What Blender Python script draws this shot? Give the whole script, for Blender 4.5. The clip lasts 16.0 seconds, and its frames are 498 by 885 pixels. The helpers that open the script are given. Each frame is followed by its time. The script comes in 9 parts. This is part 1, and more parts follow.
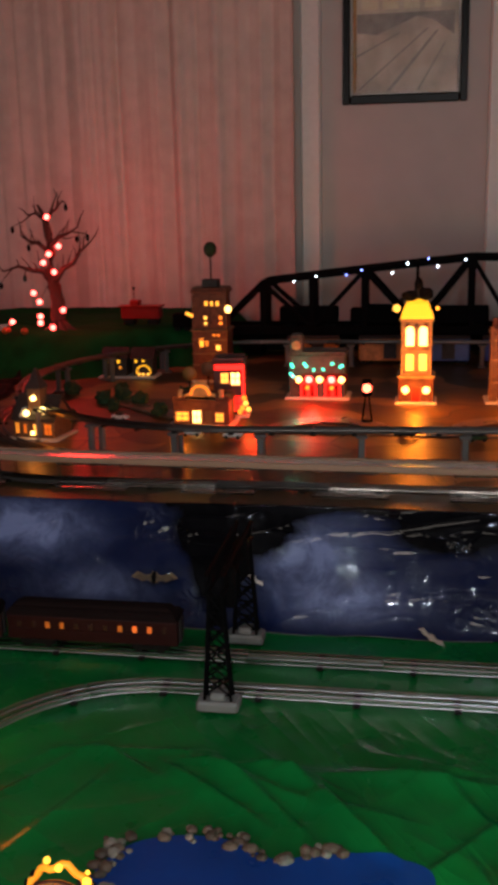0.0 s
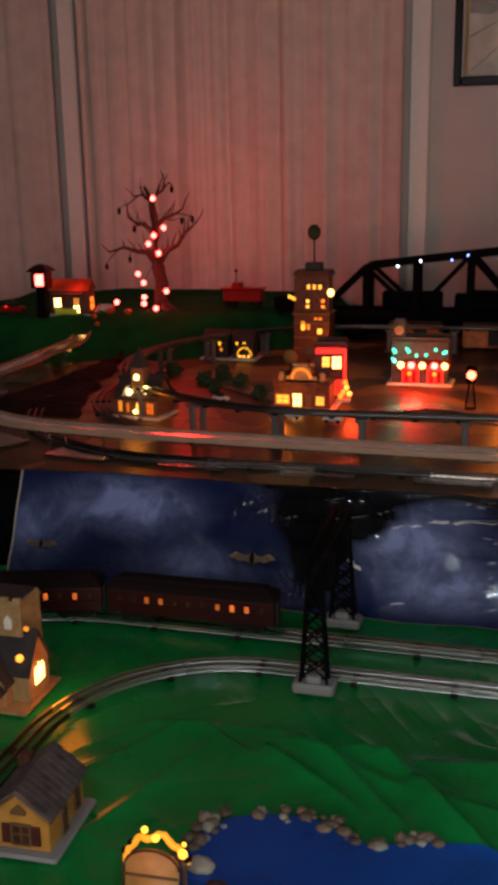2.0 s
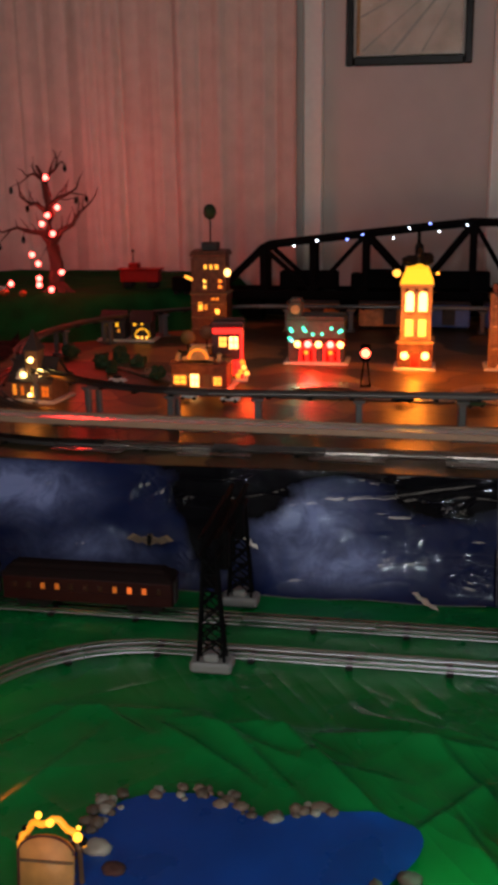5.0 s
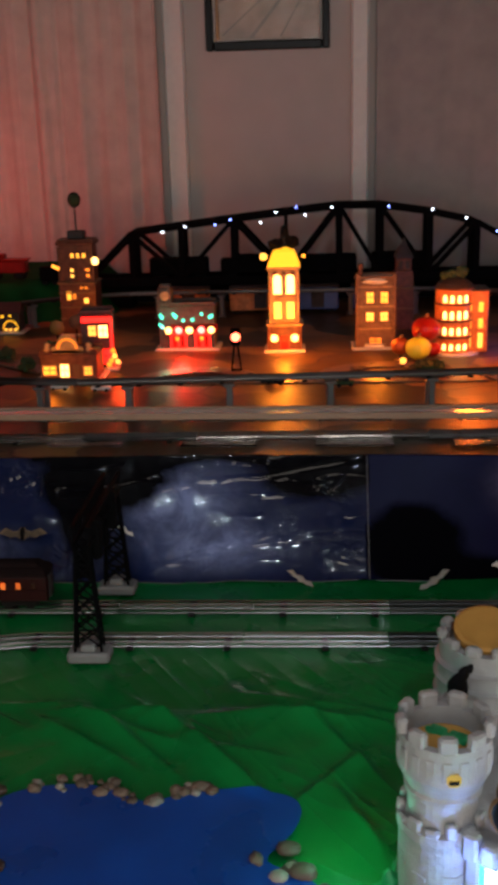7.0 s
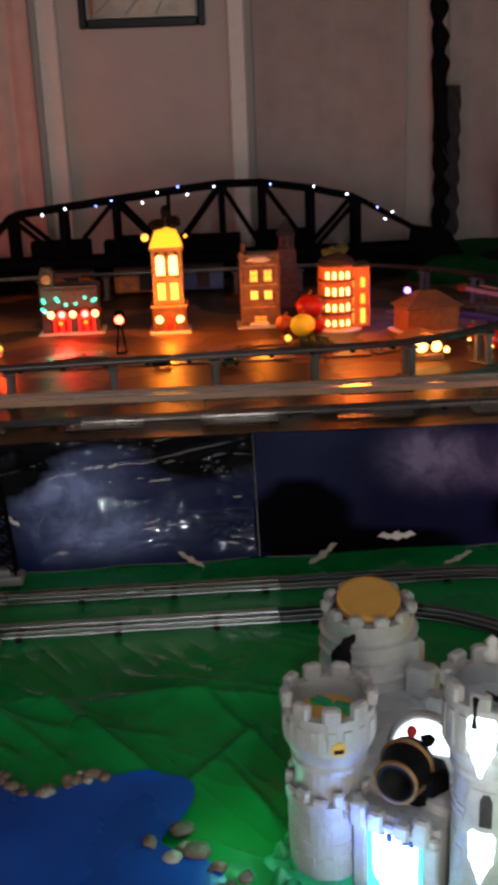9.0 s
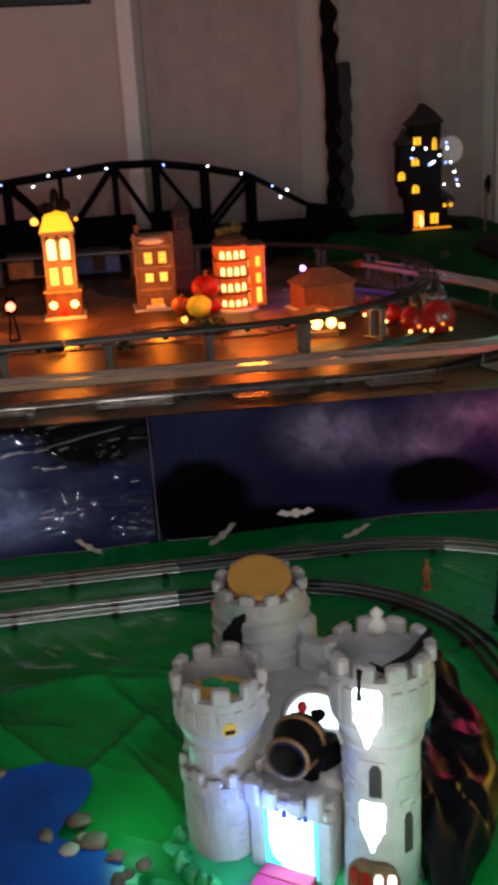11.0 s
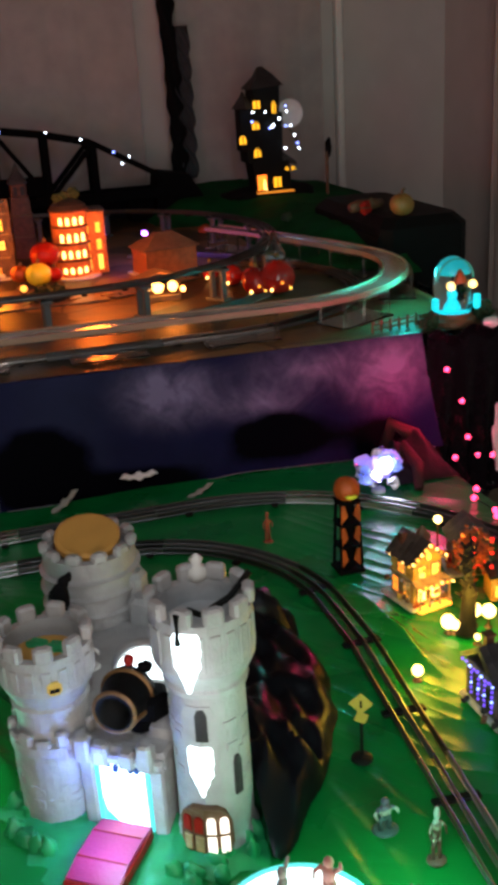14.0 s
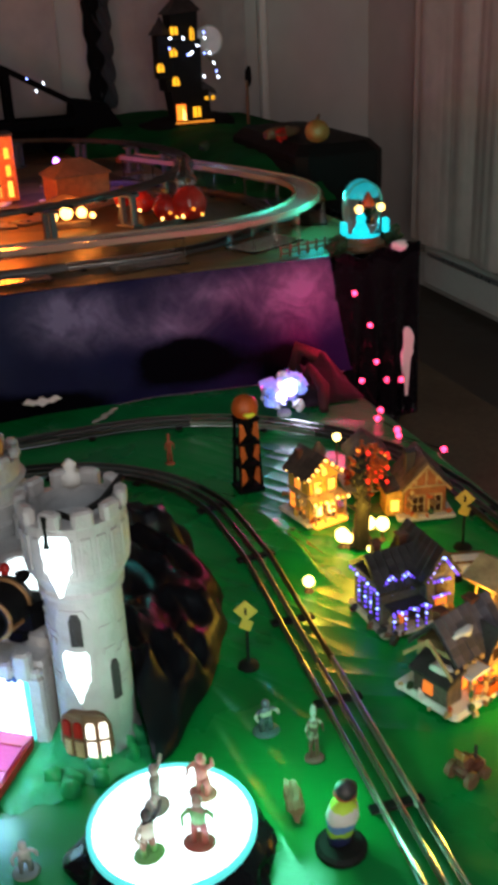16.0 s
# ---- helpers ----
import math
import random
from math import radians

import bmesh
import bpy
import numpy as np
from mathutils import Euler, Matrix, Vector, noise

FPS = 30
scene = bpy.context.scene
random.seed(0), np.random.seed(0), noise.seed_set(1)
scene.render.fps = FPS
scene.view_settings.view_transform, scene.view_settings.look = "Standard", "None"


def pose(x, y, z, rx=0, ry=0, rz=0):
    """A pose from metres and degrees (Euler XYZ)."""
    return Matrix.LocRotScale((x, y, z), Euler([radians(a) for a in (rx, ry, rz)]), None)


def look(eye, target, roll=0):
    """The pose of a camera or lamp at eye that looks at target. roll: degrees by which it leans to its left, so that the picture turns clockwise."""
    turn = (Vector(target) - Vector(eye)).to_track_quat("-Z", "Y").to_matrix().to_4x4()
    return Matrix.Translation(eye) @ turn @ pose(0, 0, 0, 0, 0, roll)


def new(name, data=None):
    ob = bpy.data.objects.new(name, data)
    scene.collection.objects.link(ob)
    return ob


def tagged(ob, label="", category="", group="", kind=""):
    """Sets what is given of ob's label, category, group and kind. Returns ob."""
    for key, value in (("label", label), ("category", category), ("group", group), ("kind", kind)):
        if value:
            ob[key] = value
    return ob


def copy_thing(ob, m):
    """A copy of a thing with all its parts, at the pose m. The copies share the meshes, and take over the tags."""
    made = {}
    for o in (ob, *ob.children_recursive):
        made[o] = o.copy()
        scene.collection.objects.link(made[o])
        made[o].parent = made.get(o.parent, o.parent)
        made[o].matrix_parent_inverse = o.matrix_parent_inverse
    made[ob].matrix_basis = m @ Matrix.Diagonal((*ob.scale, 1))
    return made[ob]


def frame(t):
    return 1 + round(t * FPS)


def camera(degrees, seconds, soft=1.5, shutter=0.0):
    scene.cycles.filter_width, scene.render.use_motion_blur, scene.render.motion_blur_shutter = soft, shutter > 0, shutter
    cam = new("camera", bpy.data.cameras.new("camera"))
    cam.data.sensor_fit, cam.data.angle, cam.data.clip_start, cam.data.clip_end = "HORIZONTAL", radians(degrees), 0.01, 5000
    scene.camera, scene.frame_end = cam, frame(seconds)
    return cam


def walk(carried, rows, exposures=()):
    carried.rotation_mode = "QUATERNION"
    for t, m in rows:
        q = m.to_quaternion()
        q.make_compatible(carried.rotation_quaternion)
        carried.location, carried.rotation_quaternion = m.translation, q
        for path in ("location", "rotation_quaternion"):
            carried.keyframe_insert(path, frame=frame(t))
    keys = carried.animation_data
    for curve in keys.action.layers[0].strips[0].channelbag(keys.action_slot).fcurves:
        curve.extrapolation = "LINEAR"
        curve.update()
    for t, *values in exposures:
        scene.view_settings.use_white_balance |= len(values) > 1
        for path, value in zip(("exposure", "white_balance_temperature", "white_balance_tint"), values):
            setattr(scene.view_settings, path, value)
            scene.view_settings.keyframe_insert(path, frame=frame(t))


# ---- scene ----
cam = camera(27.8, 16.0, soft=4.7, shutter=0.6)
PATH = [
    (0, (0.0166, -0.0254, 0.8893), (-0.3266, 1.8845, 0.4051), -1.35),
    (0.5, (0.0163, -0.0235, 0.8888), (-0.3794, 1.8748, 0.3990), -1.45),
    (1, (0.0071, -0.0223, 0.8851), (-0.4443, 1.8623, 0.3906), -1.31),
    (1.5, (-0.0008, -0.0242, 0.8829), (-0.4954, 1.8480, 0.3827), -1.14),
    (2, (0.0002, -0.0258, 0.8828), (-0.5237, 1.8361, 0.3740), -1.06),
    (2.5, (0.0032, -0.0281, 0.8844), (-0.5288, 1.8294, 0.3681), -0.98),
    (3, (0.0050, -0.0273, 0.8839), (-0.5208, 1.8306, 0.3627), -0.93),
    (5.5, (0.0333, -0.0218, 0.8802), (-0.2541, 1.8787, 0.3274), -1.04),
    (6, (0.0410, -0.0240, 0.8783), (-0.1948, 1.8827, 0.3224), -1.33),
    (6.5, (0.0470, -0.0283, 0.8799), (-0.1268, 1.8826, 0.3160), -1.41),
    (7, (0.0568, -0.0257, 0.8765), (-0.0603, 1.8859, 0.3004), -1.62),
    (7.5, (0.0643, -0.0266, 0.8790), (0.0002, 1.8830, 0.2882), -1.74),
    (8, (0.0706, -0.0253, 0.8766), (0.0555, 1.8828, 0.2774), -1.97),
    (10.5, (0.1175, -0.0161, 0.8687), (0.3253, 1.8640, 0.2190), -2.83),
    (11, (0.1290, -0.0131, 0.8641), (0.3730, 1.8598, 0.2064), -3.15),
    (11.5, (0.1368, -0.0084, 0.8609), (0.4262, 1.8548, 0.1942), -3.19),
    (12, (0.1486, -0.0056, 0.8574), (0.4910, 1.8449, 0.1802), -3.22),
    (12.5, (0.1579, -0.0073, 0.8531), (0.5523, 1.8302, 0.1690), -3.20),
    (13, (0.1666, -0.0123, 0.8482), (0.5901, 1.8149, 0.1540), -3.39),
    (13.5, (0.1790, -0.0213, 0.8406), (0.6386, 1.7932, 0.1361), -3.44),
    (14, (0.1919, -0.0271, 0.8290), (0.6755, 1.7764, 0.1121), -3.45),
    (14.5, (0.2055, -0.0338, 0.8165), (0.7118, 1.7573, 0.0845), -3.29),
    (15, (0.2218, -0.0391, 0.8034), (0.7433, 1.7378, 0.0479), -3.21),
    (15.5, (0.2395, -0.0460, 0.7900), (0.7869, 1.7098, 0.0042), -2.88),
    (16, (0.2558, -0.0537, 0.7759), (0.8336, 1.6773, -0.0426), -2.73),
]
walk(cam, [(t, look(eye, target, roll)) for t, eye, target, roll in PATH])

# ---- world and light ----
world = bpy.data.worlds.new("night")
scene.world = world
world.use_nodes = True
world.node_tree.nodes["Background"].inputs[0].default_value = (0.35, 0.42, 0.6, 1)
world.node_tree.nodes["Background"].inputs[1].default_value = 0.015


def lamp(name, at, colour, watts, radius=0.01):
    data = bpy.data.lights.new(name, "POINT")
    data.color, data.energy, data.shadow_soft_size = colour, watts, radius
    ob = new(name, data)
    ob.location = at
    return ob


def panel_lamp(name, m, colour, watts, wide, high):
    data = bpy.data.lights.new(name, "AREA")
    data.shape, data.size, data.size_y = "RECTANGLE", wide, high
    data.color, data.energy = colour, watts
    ob = new(name, data)
    ob.matrix_world = m
    return ob


# the lit hall behind the wide archway, at the camera's back
panel_lamp("archway_light", look((0.05, -1.62, 0.45), (-0.35, 3.0, 0.55)), (1.0, 0.88, 0.78), 34.5, 1.2, 1.7)
# the room's one dim ceiling bulb, unseen over the camera, that glints in plastic and rails
lamp("ceiling_bulb", (0.35, -0.10, 1.52), (0.72, 0.86, 1.0), 19.0, 0.018)
# two unseen lamps added further left, to raise glints along the sky film
lamp("glint_lamp_middle", (-0.45, -0.10, 1.52), (0.72, 0.86, 1.0), 8.0, 0.014)
lamp("glint_lamp_left", (-1.30, -0.10, 1.52), (0.72, 0.86, 1.0), 2.6, 0.012)
RED, AMBER, WARM = (1.0, 0.025, 0.015), (1.0, 0.22, 0.012), (1.0, 0.42, 0.08)
lamp("tree_glow", (-1.36, 3.82, 0.72), RED, 4.9, 0.08)
lamp("tree_glow_front", (-1.385, 3.60, 0.62), RED, 0.7, 0.05)
lamp("tree_glow_low", (-1.70, 3.58, 0.50), RED, 0.4, 0.04)
# teal lamp added before the theatre to tint its wall green
lamp("theatre_teal_glow", (-0.38, 3.08, 0.35), (0.12, 1.0, 0.55), 0.16, 0.01)
lamp("theatre_glow", (-0.33, 3.02, 0.27), RED, 1.5, 0.03)
lamp("tower_glow", (-0.02, 2.93, 0.36), AMBER, 3.0, 0.04)
lamp("tower_lamp_low", (-0.013, 3.02, 0.275), AMBER, 0.9, 0.02)
lamp("hotel_glow", (0.52, 2.80, 0.42), (1.0, 0.16, 0.012), 3.7, 0.04)
lamp("town_house_glow", (0.27, 2.98, 0.32), AMBER, 0.9, 0.03)
lamp("office_glow", (-0.70, 3.32, 0.34), AMBER, 0.55, 0.03)
lamp("red_shop_glow", (-0.47, 2.74, 0.29), (1.0, 0.05, 0.01), 0.9, 0.02)
lamp("bakery_glow", (-0.66, 2.66, 0.29), AMBER, 0.4, 0.02)
lamp("church_glow", (-1.02, 2.46, 0.32), AMBER, 0.26, 0.02)
lamp("stall_glow", (0.70, 2.54, 0.34), (1.0, 0.26, 0.03), 1.3, 0.02)
lamp("purple_glow", (0.735, 3.07, 0.335), (0.40, 0.16, 1.0), 1.4, 0.02)
lamp("dome_glow", (1.195, 2.17, 0.345), (0.02, 0.80, 0.72), 2.7, 0.02)
lamp("pink_glow", (1.08, 1.765, 0.17), (1.0, 0.02, 0.16), 2.3, 0.03)
lamp("castle_glow", (0.245, 0.845, 0.06), (0.40, 0.90, 1.0), 0.30, 0.02)
lamp("castle_blue_glow", (0.235, 0.895, 0.10), (0.12, 0.22, 1.0), 0.28, 0.01)
lamp("castle_foot_glow", (0.085, 1.03, 0.075), (0.22, 1.0, 0.62), 0.21, 0.02)
lamp("castle_window_glow", (0.325, 0.79, 0.22), (0.80, 0.90, 1.0), 0.16, 0.02)
lamp("stage_glow", (0.53, 0.685, 0.10), (0.16, 1.0, 0.60), 0.85, 0.03)
lamp("village_glow", (0.825, 1.135, 0.075), (1.0, 0.60, 0.05), 0.68, 0.03)
lamp("village_glow_front", (0.708, 1.05, 0.045), (1.0, 0.75, 0.06), 0.16, 0.01)
lamp("gingerbread_glow", (0.795, 1.19, 0.075), (1.0, 0.46, 0.03), 0.34, 0.01)
lamp("snowy_house_glow", (0.835, 0.715, 0.05), (1.0, 0.50, 0.04), 0.42, 0.01)
lamp("violet_house_glow", (0.872, 0.895, 0.05), (1.0, 0.50, 0.04), 0.22, 0.01)
lamp("chapel_glow", (-0.735, 1.40, 0.065), AMBER, 0.20, 0.03)
lamp("shelter_glow", (-0.41, 0.905, 0.120), AMBER, 0.050, 0.01)

# ---- materials ----


def mat(name, col, rough=0.6, metal=0.0, var=0.2, scale=40.0, bump=0.15, fine=260.0, coat=0.0, trans=0.0, stain=3.0, random_var=0.0):
    m = bpy.data.materials.new(name)
    m.use_nodes = True
    nt = m.node_tree
    b = nt.nodes["Principled BSDF"]
    tc = nt.nodes.new("ShaderNodeTexCoord")
    n1, n2, n3 = (nt.nodes.new("ShaderNodeTexNoise") for _ in range(3))
    for n, s, d in ((n1, scale, 4), (n2, stain, 3), (n3, fine, 3)):
        n.inputs["Scale"].default_value, n.inputs["Detail"].default_value = s, d
        nt.links.new(tc.outputs["Object"], n.inputs["Vector"])
    add = nt.nodes.new("ShaderNodeMath")
    add.operation = "ADD"
    nt.links.new(n1.outputs[0], add.inputs[0])
    nt.links.new(n2.outputs[0], add.inputs[1])
    ramp = nt.nodes.new("ShaderNodeMapRange")
    ramp.inputs["From Min"].default_value, ramp.inputs["From Max"].default_value = 0.7, 1.3
    ramp.inputs["To Min"].default_value, ramp.inputs["To Max"].default_value = 1 - var, 1 + var
    nt.links.new(add.outputs[0], ramp.inputs["Value"])
    mul = nt.nodes.new("ShaderNodeMix")
    mul.data_type, mul.blend_type = "RGBA", "MULTIPLY"
    mul.inputs[0].default_value = 1.0
    mul.inputs[6].default_value = (*col, 1)
    value = ramp.outputs[0]
    if random_var:
        info = nt.nodes.new("ShaderNodeObjectInfo")
        rr = nt.nodes.new("ShaderNodeMapRange")
        rr.inputs["To Min"].default_value, rr.inputs["To Max"].default_value = 1 - random_var, 1 + random_var
        nt.links.new(info.outputs["Random"], rr.inputs["Value"])
        mm = nt.nodes.new("ShaderNodeMath")
        mm.operation = "MULTIPLY"
        nt.links.new(value, mm.inputs[0])
        nt.links.new(rr.outputs[0], mm.inputs[1])
        value = mm.outputs[0]
    nt.links.new(value, mul.inputs[7])
    nt.links.new(mul.outputs[2], b.inputs["Base Color"])
    b.inputs["Roughness"].default_value, b.inputs["Metallic"].default_value = rough, metal
    rv = nt.nodes.new("ShaderNodeMapRange")
    rv.inputs["To Min"].default_value, rv.inputs["To Max"].default_value = max(0.02, rough - 0.12), min(1, rough + 0.12)
    nt.links.new(n1.outputs[0], rv.inputs["Value"])
    nt.links.new(rv.outputs[0], b.inputs["Roughness"])
    b.inputs["Coat Weight"].default_value, b.inputs["Coat Roughness"].default_value = coat, 0.12
    b.inputs["Transmission Weight"].default_value = trans
    bp = nt.nodes.new("ShaderNodeBump")
    bp.inputs["Strength"].default_value, bp.inputs["Distance"].default_value = bump, 0.004
    nt.links.new(n3.outputs[0], bp.inputs["Height"])
    nt.links.new(bp.outputs[0], b.inputs["Normal"])
    return m


def banded(name, bands, height, wobble=0.3):
    """Painted plastic in bands of colour up a small figure: (share of its height, colour)."""
    m = mat(name, (0.5, 0.5, 0.5), 0.45, var=0.15, bump=0.1)
    nt = m.node_tree
    tc = nt.nodes["Texture Coordinate"]
    sep = nt.nodes.new("ShaderNodeSeparateXYZ")
    nt.links.new(tc.outputs["Object"], sep.inputs[0])
    n = nt.nodes.new("ShaderNodeTexNoise")
    n.inputs["Scale"].default_value = 70
    nt.links.new(tc.outputs["Object"], n.inputs["Vector"])
    mr = nt.nodes.new("ShaderNodeMapRange")
    mr.inputs["From Max"].default_value = height
    nt.links.new(sep.outputs[2], mr.inputs["Value"])
    ma = nt.nodes.new("ShaderNodeMath")
    ma.operation = "MULTIPLY_ADD"
    ma.inputs[1].default_value = wobble
    nt.links.new(n.outputs[0], ma.inputs[0])
    nt.links.new(mr.outputs[0], ma.inputs[2])
    ramp = nt.nodes.new("ShaderNodeValToRGB")
    ramp.color_ramp.interpolation = "CONSTANT"
    while len(ramp.color_ramp.elements) < len(bands):
        ramp.color_ramp.elements.new(0.5)
    for el, (pos, col) in zip(ramp.color_ramp.elements, bands):
        el.position, el.color = min(1.0, pos + wobble / 2), (*col, 1)
    nt.links.new(ma.outputs[0], ramp.inputs[0])
    nt.links.new(ramp.outputs[0], nt.nodes["Mix"].inputs[6])
    return m


def glow(name, col, strength):
    m = mat(name, col, 0.4, var=0.05, bump=0.02)
    b = m.node_tree.nodes["Principled BSDF"]
    b.inputs["Emission Color"].default_value = (*col, 1)
    b.inputs["Emission Strength"].default_value = strength
    return m


def clear(name, col, rough=0.05):
    m = mat(name, col, rough, var=0.03, bump=0.03, trans=1.0)
    m.node_tree.nodes["Principled BSDF"].inputs["IOR"].default_value = 1.35
    return m


def sky_print(name, base, cloud, banks, hills, crinkle, blur, shine, gloss, ink=0.0):
    """A printed night sky on thin shiny film: cloud banks and black hills at (x, z, wide, high, strength)."""
    m = bpy.data.materials.new(name)
    m.use_nodes = True
    nt = m.node_tree
    b = nt.nodes["Principled BSDF"]
    tc = nt.nodes.new("ShaderNodeTexCoord")

    def noise_node(scale, detail, warp=0.0):
        n = nt.nodes.new("ShaderNodeTexNoise")
        n.inputs["Scale"].default_value, n.inputs["Detail"].default_value, n.inputs["Distortion"].default_value = scale, detail, warp
        n.inputs["Roughness"].default_value = 0.62
        nt.links.new(tc.outputs["Object"], n.inputs["Vector"])
        return n.outputs[0]

    def maths(op, a, c):
        n = nt.nodes.new("ShaderNodeMath")
        n.operation = op
        for k, v in enumerate((a, c)):
            if isinstance(v, float):
                n.inputs[k].default_value = v
            else:
                nt.links.new(v, n.inputs[k])
        return n.outputs[0]

    def patches(rows):
        total = None
        for x, z, wide, high, strength in rows:
            mp = nt.nodes.new("ShaderNodeMapping")
            mp.vector_type = "POINT"
            mp.inputs["Scale"].default_value = (1 / wide, 0.0, 1 / high)
            mp.inputs["Location"].default_value = (-x / wide, 0, -z / high)
            nt.links.new(tc.outputs["Object"], mp.inputs[0])
            gr = nt.nodes.new("ShaderNodeTexGradient")
            gr.gradient_type = "QUADRATIC_SPHERE"
            nt.links.new(mp.outputs[0], gr.inputs[0])
            v = maths("MULTIPLY", gr.outputs["Fac"], float(strength))
            total = v if total is None else maths("ADD", total, v)
        return total

    def mix(fac, a, c):
        n = nt.nodes.new("ShaderNodeMix")
        n.data_type = "RGBA"
        nt.links.new(fac, n.inputs[0])
        for k, v in ((6, a), (7, c)):
            if isinstance(v, tuple):
                n.inputs[k].default_value = (*v, 1)
            else:
                nt.links.new(v, n.inputs[k])
        return n.outputs[2]

    wisps = maths("MULTIPLY", maths("POWER", noise_node(11, 8, 1.2), 1.8), 4.2)
    bank = maths("MINIMUM", maths("MULTIPLY", maths("MULTIPLY", patches(banks), wisps), maths("ADD", noise_node(38, 4, 0.5), 0.5)), 1.0)
    grain = noise_node(5, 5, 0.4)
    col = mix(grain, tuple(v * 0.35 for v in base), tuple(v * 1.6 for v in base))
    col = mix(bank, col, cloud)
    edge = maths("MULTIPLY", patches(hills), maths("ADD", maths("MULTIPLY", noise_node(16, 6), 1.2), 0.4))
    sharp = nt.nodes.new("ShaderNodeMapRange")
    sharp.inputs["From Min"].default_value, sharp.inputs["From Max"].default_value = 0.30, 0.33 + blur
    nt.links.new(edge, sharp.inputs["Value"])
    col = mix(sharp.outputs[0], col, (0.0015, 0.0015, 0.003))
    nt.links.new(col, b.inputs["Base Color"])
    b.inputs["Roughness"].default_value = gloss
    if ink:
        dull = nt.nodes.new("ShaderNodeMapRange")
        dull.inputs["To Min"].default_value, dull.inputs["To Max"].default_value = gloss, ink
        nt.links.new(sharp.outputs[0], dull.inputs["Value"])
        nt.links.new(dull.outputs[0], b.inputs["Roughness"])
        flat_ = nt.nodes.new("ShaderNodeMapRange")
        flat_.inputs["To Min"].default_value, flat_.inputs["To Max"].default_value = shine, 0.3 * shine
        nt.links.new(sharp.outputs[0], flat_.inputs["Value"])
        nt.links.new(flat_.outputs[0], b.inputs["Specular IOR Level"])
    b.inputs["Specular IOR Level"].default_value = shine
    bp = nt.nodes.new("ShaderNodeBump")
    bp.inputs["Strength"].default_value, bp.inputs["Distance"].default_value = crinkle, 0.005
    def crease(scale, sx, sz, sharp_):
        mp = nt.nodes.new("ShaderNodeMapping")
        mp.inputs["Scale"].default_value = (sx, 1.0, sz)
        mp.inputs["Rotation"].default_value = (0, 0.25 * sx, 0)
        nt.links.new(tc.outputs["Object"], mp.inputs[0])
        n = nt.nodes.new("ShaderNodeTexNoise")
        n.inputs["Scale"].default_value, n.inputs["Detail"].default_value, n.inputs["Distortion"].default_value = scale, 3, 0.8
        nt.links.new(mp.outputs[0], n.inputs["Vector"])
        ridge = maths("SUBTRACT", 1.0, maths("ABSOLUTE", maths("SUBTRACT", maths("MULTIPLY", n.outputs[0], 2.0), 1.0), 0.0))
        return maths("POWER", ridge, sharp_)

    clump = nt.nodes.new("ShaderNodeMapRange")
    clump.inputs["From Min"].default_value, clump.inputs["From Max"].default_value = 0.40, 0.60
    nt.links.new(noise_node(4.0, 2), clump.inputs["Value"])
    nt.links.new(maths("ADD", maths("MULTIPLY", crease(7, 0.7, 1.8, 4.0), 0.8), maths("MULTIPLY", maths("MULTIPLY", crease(26, 0.9, 1.6, 4.0), 0.55), clump.outputs[0])), bp.inputs["Height"])
    nt.links.new(bp.outputs[0], b.inputs["Normal"])
    return m


WALL = mat("wall_paint", (0.55, 0.51, 0.48), 0.7, var=0.06, scale=8, bump=0.05, stain=0.8)
CURTAIN = mat("curtain_cloth", (0.60, 0.54, 0.49), 0.85, var=0.12, scale=14, bump=0.25, fine=420, stain=1.2)
CASING = mat("casing_paint", (0.78, 0.76, 0.72), 0.45, var=0.05, bump=0.04)
CURTAIN_GREY = mat("grey_curtain_cloth", (0.40, 0.365, 0.35), 0.85, var=0.12, scale=14, bump=0.25, fine=420, stain=1.2)
CARPET = mat("carpet", (0.16, 0.115, 0.075), 0.95, var=0.25, scale=60, bump=0.6, fine=600)
FLOORWOOD = mat("floor_wood", (0.05, 0.035, 0.025), 0.45, var=0.3, scale=20, bump=0.1)
# unseen ceiling painted dark so that the film mirrors less of it
CEIL = mat("ceiling_paint", (0.22, 0.20, 0.18), 0.8, var=0.04, bump=0.05)
GREEN = mat("green_plastic_sheet", (0.001, 0.19, 0.036), 0.29, var=0.3, scale=6, bump=0.12, fine=45, stain=2)


